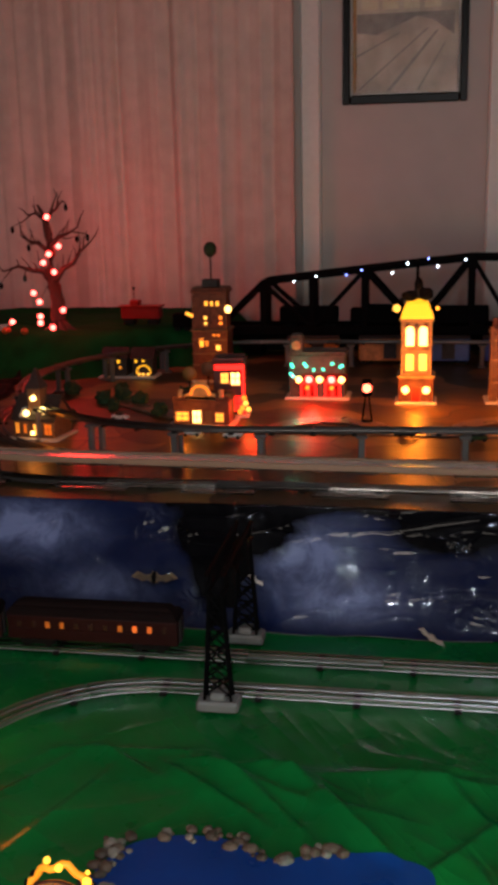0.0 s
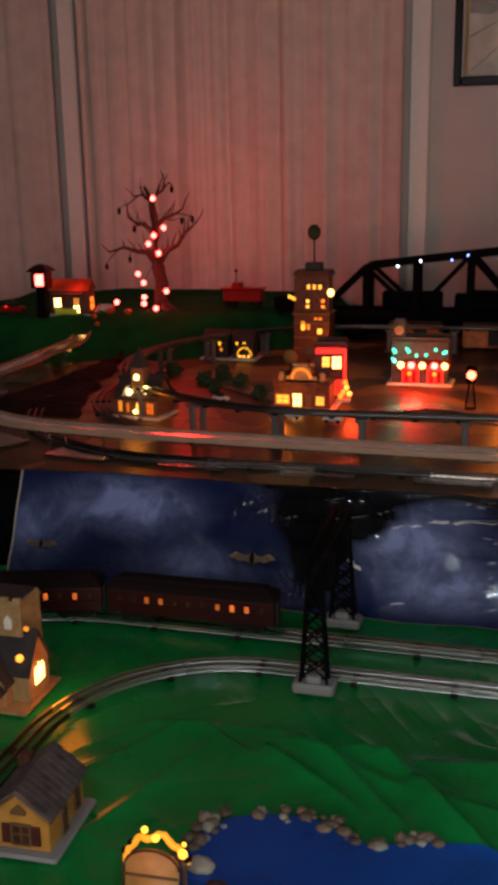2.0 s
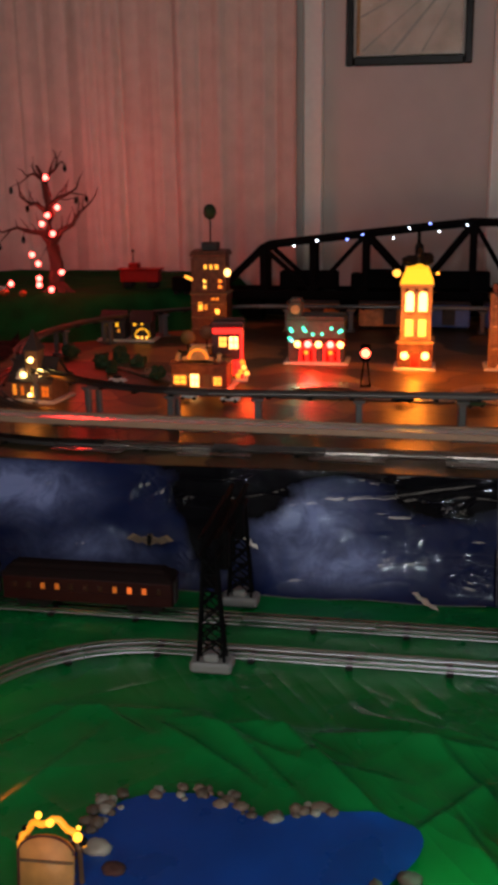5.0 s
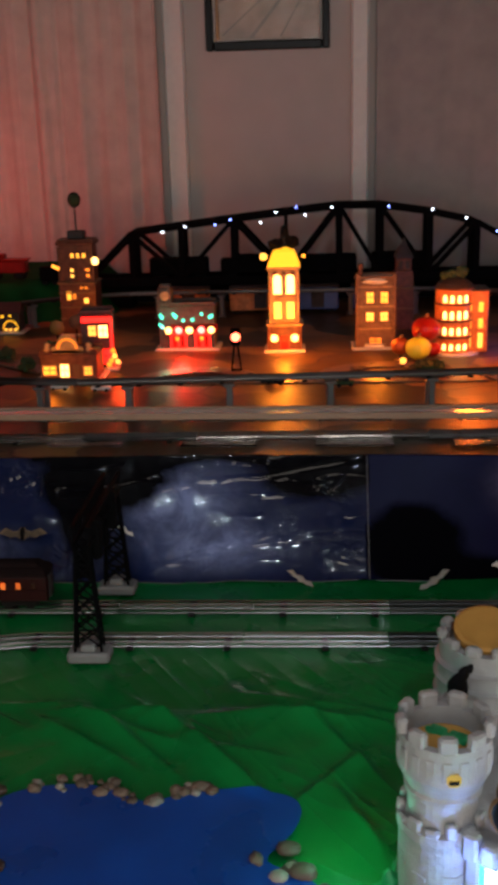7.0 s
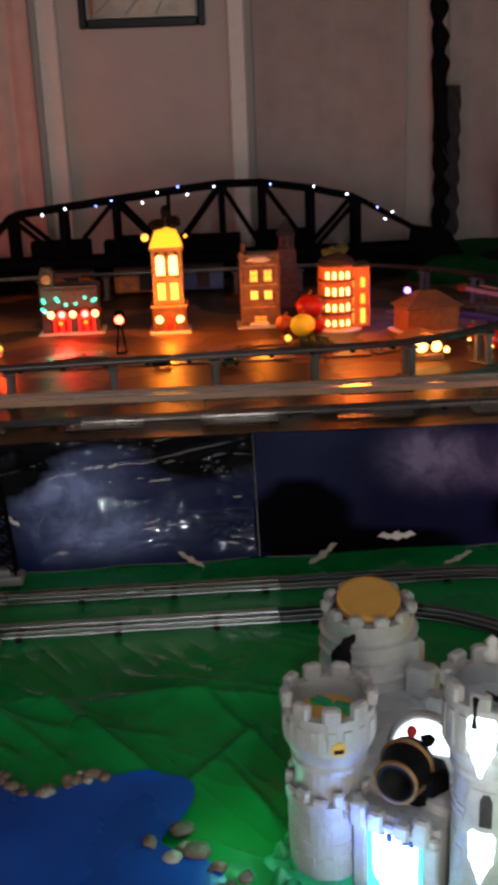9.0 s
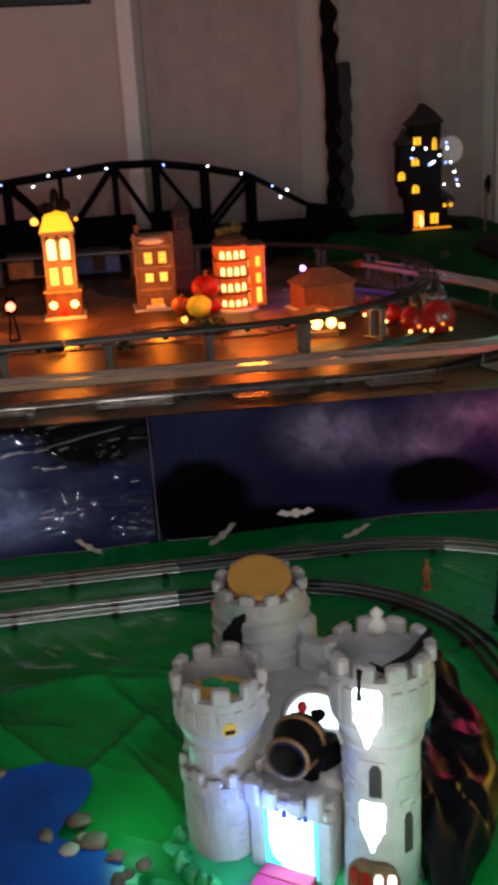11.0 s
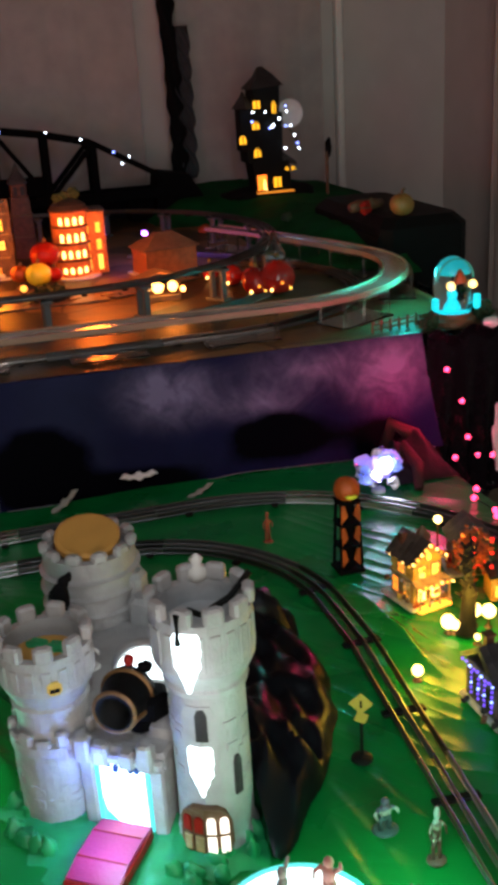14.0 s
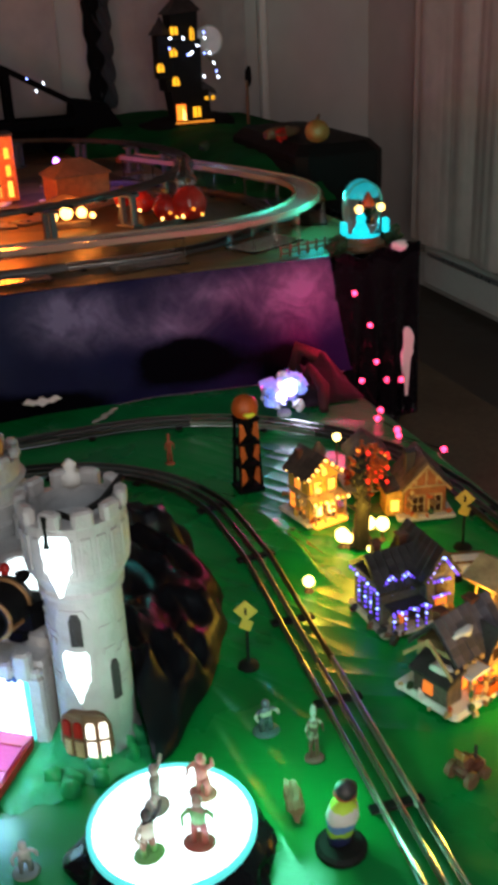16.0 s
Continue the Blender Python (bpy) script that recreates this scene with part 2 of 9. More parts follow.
def folded(m, rows, strength):
    """Sharp pulled folds of thin plastic: (turn, along, across, mask scale) for each run of folds."""
    nt = m.node_tree
    b = nt.nodes["Principled BSDF"]
    tc = nt.nodes["Texture Coordinate"]

    def maths(op, a, c):
        n = nt.nodes.new("ShaderNodeMath")
        n.operation = op
        for k, v in enumerate((a, c)):
            if isinstance(v, float):
                n.inputs[k].default_value = v
            else:
                nt.links.new(v, n.inputs[k])
        return n.outputs[0]

    total = None
    for turn, length, across, mask in rows:
        spin = nt.nodes.new("ShaderNodeMapping")
        spin.inputs["Rotation"].default_value = (0, 0, radians(-turn))
        nt.links.new(tc.outputs["Object"], spin.inputs[0])
        mp = nt.nodes.new("ShaderNodeMapping")
        mp.inputs["Scale"].default_value = (length, across, 1)
        mp.inputs["Location"].default_value = (turn * 0.1, turn * 0.07, 0)
        nt.links.new(spin.outputs[0], mp.inputs[0])
        n = nt.nodes.new("ShaderNodeTexNoise")
        n.inputs["Scale"].default_value, n.inputs["Detail"].default_value, n.inputs["Distortion"].default_value = 1.0, 0.5, 0.0
        nt.links.new(mp.outputs[0], n.inputs["Vector"])
        ridge = maths("POWER", maths("SUBTRACT", 1.0, maths("ABSOLUTE", maths("SUBTRACT", maths("MULTIPLY", n.outputs[0], 2.0), 1.0), 0.0)), 5.0)
        k = nt.nodes.new("ShaderNodeTexNoise")
        k.inputs["Scale"].default_value, k.inputs["Detail"].default_value = mask, 1.0
        nt.links.new(spin.outputs[0], k.inputs["Vector"])
        mr = nt.nodes.new("ShaderNodeMapRange")
        mr.inputs["From Min"].default_value, mr.inputs["From Max"].default_value = 0.45, 0.62
        nt.links.new(k.outputs[0], mr.inputs["Value"])
        v = maths("MULTIPLY", ridge, mr.outputs[0])
        total = v if total is None else maths("ADD", total, v)
    bp = nt.nodes.new("ShaderNodeBump")
    bp.inputs["Strength"].default_value, bp.inputs["Distance"].default_value = strength, 0.006
    nt.links.new(total, bp.inputs["Height"])
    nt.links.new(nt.nodes["Bump"].outputs[0], bp.inputs["Normal"])
    nt.links.new(bp.outputs[0], b.inputs["Normal"])


folded(GREEN, [(-32, 1.0, 16.0, 2.6), (-56, 1.1, 21.0, 2.2)], 0.36)
GREEN.node_tree.nodes["Principled BSDF"].inputs["Specular IOR Level"].default_value = 0.45
# darker, matt copy of the sheet's green, keeps red sheen off the bank
HILLGREEN = mat("dull_bank_green", (0.004, 0.075, 0.018), 0.85, var=0.35, scale=12, bump=0.4, fine=90, stain=3)
BLUE = mat("blue_plastic_sheet", (0.002, 0.06, 0.32), 0.30, var=0.18, scale=8, bump=0.2, fine=40, stain=4)
DECKTOP = mat("village_mat", (0.20, 0.10, 0.035), 0.42, var=0.5, scale=14, bump=0.3, fine=60, stain=3)


def printed_fields(m):
    """Fields of tan, brown and dark green with dark outlines, printed on the mat."""
    nt = m.node_tree
    tc = nt.nodes["Texture Coordinate"]
    warp = nt.nodes.new("ShaderNodeTexNoise")
    warp.inputs["Scale"].default_value, warp.inputs["Detail"].default_value = 4.0, 2.0
    nt.links.new(tc.outputs["Object"], warp.inputs["Vector"])
    bend = nt.nodes.new("ShaderNodeMix")
    bend.data_type = "RGBA"
    bend.inputs[0].default_value = 0.22
    nt.links.new(tc.outputs["Object"], bend.inputs[6])
    nt.links.new(warp.outputs["Color"], bend.inputs[7])
    cells, lines = nt.nodes.new("ShaderNodeTexVoronoi"), nt.nodes.new("ShaderNodeTexVoronoi")
    lines.feature = "DISTANCE_TO_EDGE"
    for v in (cells, lines):
        v.voronoi_dimensions = "2D"
        v.inputs["Scale"].default_value = 6.5
        nt.links.new(bend.outputs[2], v.inputs["Vector"])
    ramp = nt.nodes.new("ShaderNodeValToRGB")
    ramp.color_ramp.interpolation = "CONSTANT"
    paints = ((0.0, (0.16, 0.09, 0.03)), (0.25, (0.06, 0.036, 0.016)), (0.45, (0.20, 0.12, 0.05)), (0.58, (0.045, 0.035, 0.014)), (0.8, (0.10, 0.055, 0.022)))
    while len(ramp.color_ramp.elements) < len(paints):
        ramp.color_ramp.elements.new(0.5)
    for el, (at, col) in zip(ramp.color_ramp.elements, paints):
        el.position, el.color = at, (*col, 1)
    nt.links.new(cells.outputs["Color"], ramp.inputs[0])
    edge = nt.nodes.new("ShaderNodeMapRange")
    edge.inputs["From Min"].default_value, edge.inputs["From Max"].default_value = 0.0, 0.035
    nt.links.new(lines.outputs["Distance"], edge.inputs["Value"])
    mix = nt.nodes.new("ShaderNodeMix")
    mix.data_type = "RGBA"
    mix.inputs[6].default_value = (0.022, 0.014, 0.009, 1)
    nt.links.new(edge.outputs[0], mix.inputs[0])
    nt.links.new(ramp.outputs[0], mix.inputs[7])
    nt.links.new(mix.outputs[2], nt.nodes["Mix"].inputs[6])


printed_fields(DECKTOP)
ROADMAT = mat("road_print", (0.13, 0.085, 0.06), 0.3, var=0.25, scale=30, bump=0.1)
SKY_A = sky_print("night_sky_film", (0.007, 0.013, 0.055), (0.19, 0.24, 0.46),
                  [(-0.86, 0.17, 0.26, 0.09, 1.3), (-1.08, 0.11, 0.16, 0.12, 0.7), (-0.24, 0.14, 0.22, 0.11, 1.0), (-0.15, 0.06, 0.24, 0.07, 0.9), (-0.68, 0.06, 0.25, 0.07, 0.5)],
                  [(-0.38, 0.20, 0.27, 0.15, 2.2), (0.08, 0.20, 0.26, 0.11, 1.8), (-0.20, 0.25, 0.6, 0.05, 2.5), (-0.42, 0.12, 0.10, 0.2, 1.6)], 0.03, 0.30, 0.36, 0.055, 0.055)
SKY_B = sky_print("purple_sky_film", (0.009, 0.010, 0.042), (0.18, 0.16, 0.27),
                  [(0.56, 0.17, 0.17, 0.10, 1.2), (0.85, 0.19, 0.25, 0.08, 0.5), (1.05, 0.17, 0.20, 0.12, 1.0), (0.75, 0.13, 0.2, 0.06, 0.5)],
                  [(0.27, 0.06, 0.20, 0.14, 2.2), (0.47, 0.01, 0.30, 0.06, 1.6), (0.78, 0.06, 0.21, 0.085, 2.2), (1.0, 0.03, 0.16, 0.09, 1.5)], 0.03, 0.30, 0.03, 0.30, 0.5)
BLACKFILM = mat("black_bin_bag", (0.003, 0.003, 0.0045), 0.26, var=0.2, bump=0.15, fine=26)
BLACKCLOTH = mat("flat_black", (0.004, 0.0035, 0.004), 0.85, var=0.3, bump=0.3)
BLACKBOX = mat("black_cabinet", (0.003, 0.003, 0.003), 0.65, var=0.2)
RAIL = mat("rail_steel", (0.16, 0.16, 0.16), 0.29, 1.0, var=0.12, scale=30, bump=0.0, random_var=0.35)


def uneven_polish(m, low, high):
    """Each piece of rail is more or less tarnished than the next."""
    nt = m.node_tree
    info = nt.nodes.new("ShaderNodeObjectInfo")
    r = nt.nodes.new("ShaderNodeMapRange")
    r.inputs["To Min"].default_value, r.inputs["To Max"].default_value = low, high
    nt.links.new(info.outputs["Random"], r.inputs["Value"])
    nt.links.new(r.outputs[0], nt.nodes["Principled BSDF"].inputs["Roughness"])


uneven_polish(RAIL, 0.30, 0.55)
RAIL_BRIGHT = mat("bright_rail_steel", (0.62, 0.62, 0.61), 0.25, 1.0, var=0.12, scale=30, bump=0.0, random_var=0.2)
uneven_polish(RAIL_BRIGHT, 0.16, 0.30)
TIE = mat("tie_black", (0.008, 0.008, 0.007), 0.6, var=0.2)
STEEL_BLACK = mat("black_girder", (0.003, 0.003, 0.0035), 0.8, var=0.3, bump=0.05)
BLACKFILM.node_tree.nodes["Principled BSDF"].inputs["Specular IOR Level"].default_value = 0.13
DECKTOP.node_tree.nodes["Principled BSDF"].inputs["Specular IOR Level"].default_value = 0.2
HILLGREEN.node_tree.nodes["Principled BSDF"].inputs["Specular IOR Level"].default_value = 0.06
for dull in (STEEL_BLACK, BLACKBOX, TIE, BLACKCLOTH):
    dull.node_tree.nodes["Principled BSDF"].inputs["Specular IOR Level"].default_value = 0.15
MAROON = mat("maroon_carbody", (0.026, 0.005, 0.0045), 0.45, var=0.15)
CASTLE = mat("grey_castle_plastic", (0.36, 0.345, 0.33), 0.5, var=0.18, scale=30, bump=0.9, fine=75)
TAN = mat("tan_trapdoor", (0.55, 0.27, 0.055), 0.6, var=0.1)
GREENROCK = mat("green_moulded_rock", (0.012, 0.27, 0.085), 0.5, var=0.25, bump=0.6, fine=50)
PINK = mat("pink_drawbridge", (0.42, 0.018, 0.12), 0.5, var=0.1)
TEAL = mat("teal_gate_frame", (0.05, 0.50, 0.45), 0.45, var=0.1)
BROWN = mat("brown_wood", (0.12, 0.06, 0.025), 0.55, var=0.3)
BARK = mat("dark_bark", (0.055, 0.018, 0.013), 0.8, var=0.4, bump=0.7, fine=120)
STONE = mat("pebble", (0.13, 0.085, 0.058), 0.65, var=0.25, bump=0.4, fine=120, random_var=0.5)
STONEW = mat("pale_pebble", (0.30, 0.26, 0.21), 0.6, var=0.2, bump=0.3, random_var=0.2)
ORANGE = mat("orange_pumpkin", (0.38, 0.070, 0.007), 0.5, var=0.2, bump=0.2)
REDPL = mat("red_plastic", (0.27, 0.009, 0.006), 0.35, var=0.15)
YELLOWPL = mat("yellow_plastic", (0.60, 0.70, 0.05), 0.4, var=0.1)
WHITEPL = mat("white_plastic", (0.75, 0.73, 0.70), 0.45, var=0.1)
TRESTLE = mat("dark_grey_trestle", (0.10, 0.10, 0.10), 0.5, var=0.15)
GREYPOST = mat("grey_trestle", (0.22, 0.22, 0.215), 0.5, var=0.12)
ACRYLIC = clear("clear_acrylic", (0.95, 0.93, 0.92), 0.06)
ROADBED = mat("pale_roadbed", (0.32, 0.20, 0.13), 0.5, var=0.15, scale=20, bump=0.05)
CREAM = mat("cream_ceramic", (0.40, 0.27, 0.13), 0.35, var=0.45, scale=55, bump=0.5, fine=140)
BRICK = mat("painted_brick", (0.11, 0.042, 0.025), 0.45, var=0.5, scale=60, bump=0.4, fine=160)
TANWALL = mat("tan_ceramic", (0.16, 0.09, 0.05), 0.4, var=0.45, scale=55, bump=0.3, fine=140)
PURPLEWALL = mat("purple_grey_ceramic", (0.055, 0.055, 0.05), 0.4, var=0.5, scale=60, bump=0.3)
SLATE = mat("slate_roof", (0.035, 0.03, 0.03), 0.5, var=0.35, bump=0.5, fine=130)
SHINGLE = mat("brown_shingle", (0.055, 0.034, 0.025), 0.6, var=0.3, bump=0.4, fine=130, random_var=0.45)
GREYSHINGLE = mat("grey_shingle", (0.075, 0.068, 0.08), 0.55, var=0.3, bump=0.4, fine=130, random_var=0.45)
DARKSHINGLE = mat("dark_shingle", (0.028, 0.022, 0.022), 0.5, var=0.3, bump=0.4, fine=130, random_var=0.45)
BROWNROOF = mat("brown_roof", (0.13, 0.08, 0.06), 0.6, var=0.35, bump=0.5, fine=130)
SNOW = mat("white_base", (0.62, 0.60, 0.55), 0.6, var=0.15, bump=0.4)
FOLIAGE = mat("foliage", (0.02, 0.05, 0.015), 0.8, var=0.4, bump=0.5)
GOLD = mat("gold_pumpkin", (0.28, 0.14, 0.03), 0.5, var=0.2)
BLUEPL = mat("blue_plastic", (0.02, 0.06, 0.25), 0.4, var=0.2)
CRYSTAL = clear("iridescent_cluster", (0.80, 0.80, 0.95), 0.12)
GLASS = clear("dome_glass", (0.75, 0.97, 1.0), 0.03)
SILVER = mat("silver_paint", (0.6, 0.6, 0.62), 0.3, 0.8, var=0.1)
FRAMEBLACK = mat("black_lacquer", (0.006, 0.005, 0.004), 0.35, var=0.2, bump=0.02)
BAT = mat("pale_paper", (0.20, 0.13, 0.07), 0.7, var=0.15)
MIRRORPRINT = mat("print_reflection", (0.36, 0.30, 0.20), 0.5, var=0.2, scale=30)
DARKPRINT = mat("print_dark", (0.13, 0.115, 0.10), 0.5, var=0.4, scale=20)
PRINT = mat("framed_print", (0.26, 0.22, 0.17), 0.5, var=0.35, scale=9, bump=0.05, stain=5)

LIGHTTAN = mat("pale_tan_ceramic", (0.34, 0.21, 0.09), 0.45, var=0.4, scale=55, bump=0.4, fine=140)
ORANGEWALL = mat("orange_ceramic", (0.55, 0.19, 0.06), 0.4, var=0.4, scale=60, bump=0.4, fine=140)
SMOKE = mat("smoky_clear_roadbed", (0.50, 0.40, 0.33), 0.20, var=0.2, scale=20, bump=0.08, trans=0.9)
SMOKE.node_tree.nodes["Principled BSDF"].inputs["IOR"].default_value = 1.13
YELLOWWALL = mat("yellow_brown_ceramic", (0.42, 0.20, 0.035), 0.5, var=0.3, scale=55, bump=0.3, fine=140)
DULLSHINGLE = mat("dull_violet_shingle", (0.075, 0.055, 0.052), 0.65, var=0.3, bump=0.4, fine=130, random_var=0.35)
OXBLOOD = mat("dark_red_paint", (0.055, 0.008, 0.006), 0.5, var=0.2)
TANFRONT = mat("tan_board", (0.50, 0.24, 0.07), 0.55, var=0.25, scale=50)
KIOSKROOF = mat("rusty_orange_roof", (0.17, 0.055, 0.012), 0.6, var=0.4, bump=0.4)
TERRACOTTA = mat("terracotta_ceramic", (0.26, 0.085, 0.03), 0.5, var=0.4, scale=60, bump=0.4, fine=140)
BADGE = mat("badge_yellow", (0.62, 0.36, 0.03), 0.4, var=0.15)
FILMEDGE = mat("clear_film_edge", (0.13, 0.13, 0.145), 0.4, var=0.5, scale=60)
PALEBAT = mat("pale_card", (0.42, 0.38, 0.32), 0.7, var=0.2)
G_YEL = glow("window_yellow", (1.0, 0.40, 0.04), 1.8)
G_WARM = glow("window_warm", (1.0, 0.48, 0.07), 2.1)
G_AMB = glow("window_amber", (1.0, 0.24, 0.02), 2.0)
G_HOT = glow("bulb_warm_white", (1.0, 0.58, 0.16), 4.6)
G_RED = glow("bulb_red", (1.0, 0.02, 0.012), 2)
G_REDW = glow("bulb_red_hot", (1.0, 0.075, 0.06), 13)
G_PINK = glow("bulb_pink", (1.0, 0.04, 0.13), 6)
G_WHITE = glow("led_cold_white", (0.75, 0.85, 1.0), 8)
G_BLUE = glow("led_blue", (0.20, 0.28, 1.0), 6)
G_CYAN = glow("led_cyan", (0.01, 0.62, 0.72), 1.2)
G_TEAL = glow("led_teal", (0.05, 0.85, 0.55), 3)
G_VIOLET = glow("led_violet", (0.17, 0.07, 1.0), 1.7)
G_STAGE = glow("stage_panel", (0.80, 0.95, 1.0), 3.5)
G_LEMON = glow("window_lemon", (1.0, 0.48, 0.02), 1.4)
G_DIM = glow("window_dim", (1.0, 0.33, 0.03), 0.7)
# low emission stands for light on the teal gate frame and stage rim
G_TEALDIM = glow("teal_lit_plastic", (0.10, 0.70, 0.70), 0.8)
G_AMBTRIM = glow("amber_trim", (1.0, 0.36, 0.02), 0.75)
G_LAMPAMB = glow("amber_bulb", (1.0, 0.48, 0.04), 2.6)
G_CYANW = glow("led_pale_cyan", (0.30, 0.95, 1.0), 3)
W_CHURCH = glow("window_ember", (1.0, 0.26, 0.02), 0.35)
G_LAMP = glow("bulb_yellow", (1.0, 0.66, 0.20), 6)
for satin in (BRICK, TANWALL, CREAM, REDPL, PURPLEWALL, ORANGEWALL, SLATE, BROWNROOF, MAROON, FRAMEBLACK):
    satin.node_tree.nodes["Principled BSDF"].inputs["Specular IOR Level"].default_value = 0.2
STEEL_BLACK.node_tree.nodes["Principled BSDF"].inputs["Specular IOR Level"].default_value = 0.05

# ---- shape helpers ----
I4 = Matrix.Identity(4)


class G:
    """Gathers vertices and faces for one mesh."""

    def __init__(self):
        self.v, self.f, self.m = [], [], I4

    def put(self, verts, faces):
        n = len(self.v)
        self.v += [tuple(self.m @ Vector(p)) for p in verts]
        self.f += [tuple(i + n for i in f) for f in faces]
        return self

    def loft(self, rings, cap=True, loop=False):
        k, verts, faces = len(rings[0]), [p for r in rings for p in r], []
        last = len(rings) if loop else len(rings) - 1
        for a in range(last):
            b = (a + 1) % len(rings)
            for i in range(k):
                j = (i + 1) % k
                faces.append((a * k + i, a * k + j, b * k + j, b * k + i))
        if cap and not loop:
            faces.append(tuple(reversed(range(k))))
            faces.append(tuple(range(len(verts) - k, len(verts))))
        return self.put(verts, faces)

    def box(self, x, y, z, sx, sy, sz, c=0.0):
        """A box on its base centre (x, y, z), with chamfered edges."""
        if c <= 0:
            c = min(sx, sy, sz) * 0.06
        hx, hy = sx / 2, sy / 2

        def ring(i, h):
            a, b = hx - i, hy - i
            return [(x - a + c, y - b, h), (x + a - c, y - b, h), (x + a, y - b + c, h), (x + a, y + b - c, h),
                    (x + a - c, y + b, h), (x - a + c, y + b, h), (x - a, y + b - c, h), (x - a, y - b + c, h)]
        return self.loft([ring(c * 0.9, z), ring(0, z + c), ring(0, z + sz - c), ring(c * 0.9, z + sz)])

    def tube(self, pts, radii, seg=8, flat=1.0):
        pts = [Vector(p) for p in pts]
        if not isinstance(radii, (list, tuple)):
            radii = [radii] * len(pts)
        rings = []
        for i, p in enumerate(pts):
            d = (pts[min(i + 1, len(pts) - 1)] - pts[max(i - 1, 0)]).normalized()
            side = d.cross(Vector((0, 0, 1)))
            if side.length < 0.05:
                side = d.cross(Vector((0, 1, 0)))
            side.normalize()
            up = side.cross(d)
            rings.append([p + radii[i] * (math.cos(2 * math.pi * k / seg) * side + flat * math.sin(2 * math.pi * k / seg) * up) for k in range(seg)])
        return self.loft(rings)

    def lathe(self, prof, x=0, y=0, z=0, seg=20, sy=1.0):
        rings = [[(x + r * math.cos(2 * math.pi * k / seg), y + sy * r * math.sin(2 * math.pi * k / seg), z + h) for k in range(seg)] for r, h in prof]
        return self.loft(rings)

    def ball(self, x, y, z, rx, ry=None, rz=None, u=14, v=8, rough=0.0, seed=0, ribs=0):
        ry, rz = ry or rx, rz or rx
        rings = []
        for a in range(v + 1):
            th = math.pi * (a / v)
            th = min(max(th, 0.05), math.pi - 0.05)
            ring = []
            for k in range(u):
                ph = 2 * math.pi * k / u
                d = Vector((math.sin(th) * math.cos(ph), math.sin(th) * math.sin(ph), -math.cos(th)))
                s = 1 + rough * noise.noise(d * 1.7 + Vector((seed * 3.1, seed * 1.7, 0)))
                if ribs:
                    s *= 1 - 0.07 * abs(math.sin(ribs * ph / 2))
                ring.append((x + rx * s * d.x, y + ry * s * d.y, z + rz * s * d.z))
            rings.append(ring)
        return self.loft(rings)

    def prism(self, poly, y0, y1):
        """A polygon in x and z, drawn out from y0 to y1."""
        return self.loft([[(x, y0, z) for x, z in poly], [(x, y1, z) for x, z in poly]])

    def sheet(self, fn, nu, nv, thick=0.0):
        """A grid from fn(u, v) with u, v in 0..1; thick adds a second skin."""
        pts = [fn(i / nu, j / nv) for j in range(nv + 1) for i in range(nu + 1)]
        w = nu + 1
        faces = [(j * w + i, j * w + i + 1, (j + 1) * w + i + 1, (j + 1) * w + i) for j in range(nv) for i in range(nu)]
        if not thick:
            return self.put(pts, faces)
        off = Vector(thick)
        n = len(pts)
        pts += [tuple(Vector(p) + off) for p in pts]
        faces += [tuple(reversed([q + n for q in f])) for f in faces]
        rim = [i for i in range(w)] + [j * w + nu for j in range(1, nv + 1)] + [nv * w + i for i in range(nu - 1, -1, -1)] + [j * w for j in range(nv - 1, 0, -1)]
        faces += [(rim[k], rim[(k + 1) % len(rim)] , rim[(k + 1) % len(rim)] + n, rim[k] + n) for k in range(len(rim))]
        return self.put(pts, faces)

    def mesh(self, name, material, smooth=False):
        me = bpy.data.meshes.new(name)
        me.from_pydata(self.v, [], self.f)
        me.materials.append(material)
        if smooth:
            me.polygons.foreach_set("use_smooth", [True] * len(me.polygons))
        me.update()
        return me


def part(name, g, material, parent, label="", smooth=False):
    ob = new(name, g.mesh(name, material, smooth))
    ob.parent = parent
    if label:
        tagged(ob, label)
    return ob


def thing(name, m, label, category, group=""):
    ob = new(name)
    ob.empty_display_size = 0.01
    ob.matrix_basis = m
    return tagged(ob, label, category, group)


def solo(name, g, material, label, category, m=I4, group="", smooth=False):
    ob = new(name, g.mesh(name, material, smooth))
    ob.matrix_basis = m
    return tagged(ob, label, category, group)


def setting(name, g, material, label, category="", smooth=False, kind="structure"):
    return tagged(new(name, g.mesh(name, material, smooth)), label, category or name.split("_")[0], kind=kind)


def arc(cx, cy, r, a0, a1, n):
    return [(cx + r * math.cos(radians(a0 + (a1 - a0) * i / n)), cy + r * math.sin(radians(a0 + (a1 - a0) * i / n))) for i in range(n + 1)]


def along(path, step):
    """Points and headings at even steps along a path in x and y."""
    out, left = [], step * 0.5
    for (x0, y0), (x1, y1) in zip(path, path[1:]):
        d = math.hypot(x1 - x0, y1 - y0)
        while left <= d:
            out.append((x0 + (x1 - x0) * left / d, y0 + (y1 - y0) * left / d, math.atan2(y1 - y0, x1 - x0)))
            left += step
        left -= d
    return out


def offset(path, d):
    out = []
    for i, (x, y) in enumerate(path):
        (xa, ya), (xb, yb) = path[max(i - 1, 0)], path[min(i + 1, len(path) - 1)]
        h = math.atan2(yb - ya, xb - xa)
        out.append((x - d * math.sin(h), y + d * math.cos(h)))
    return out

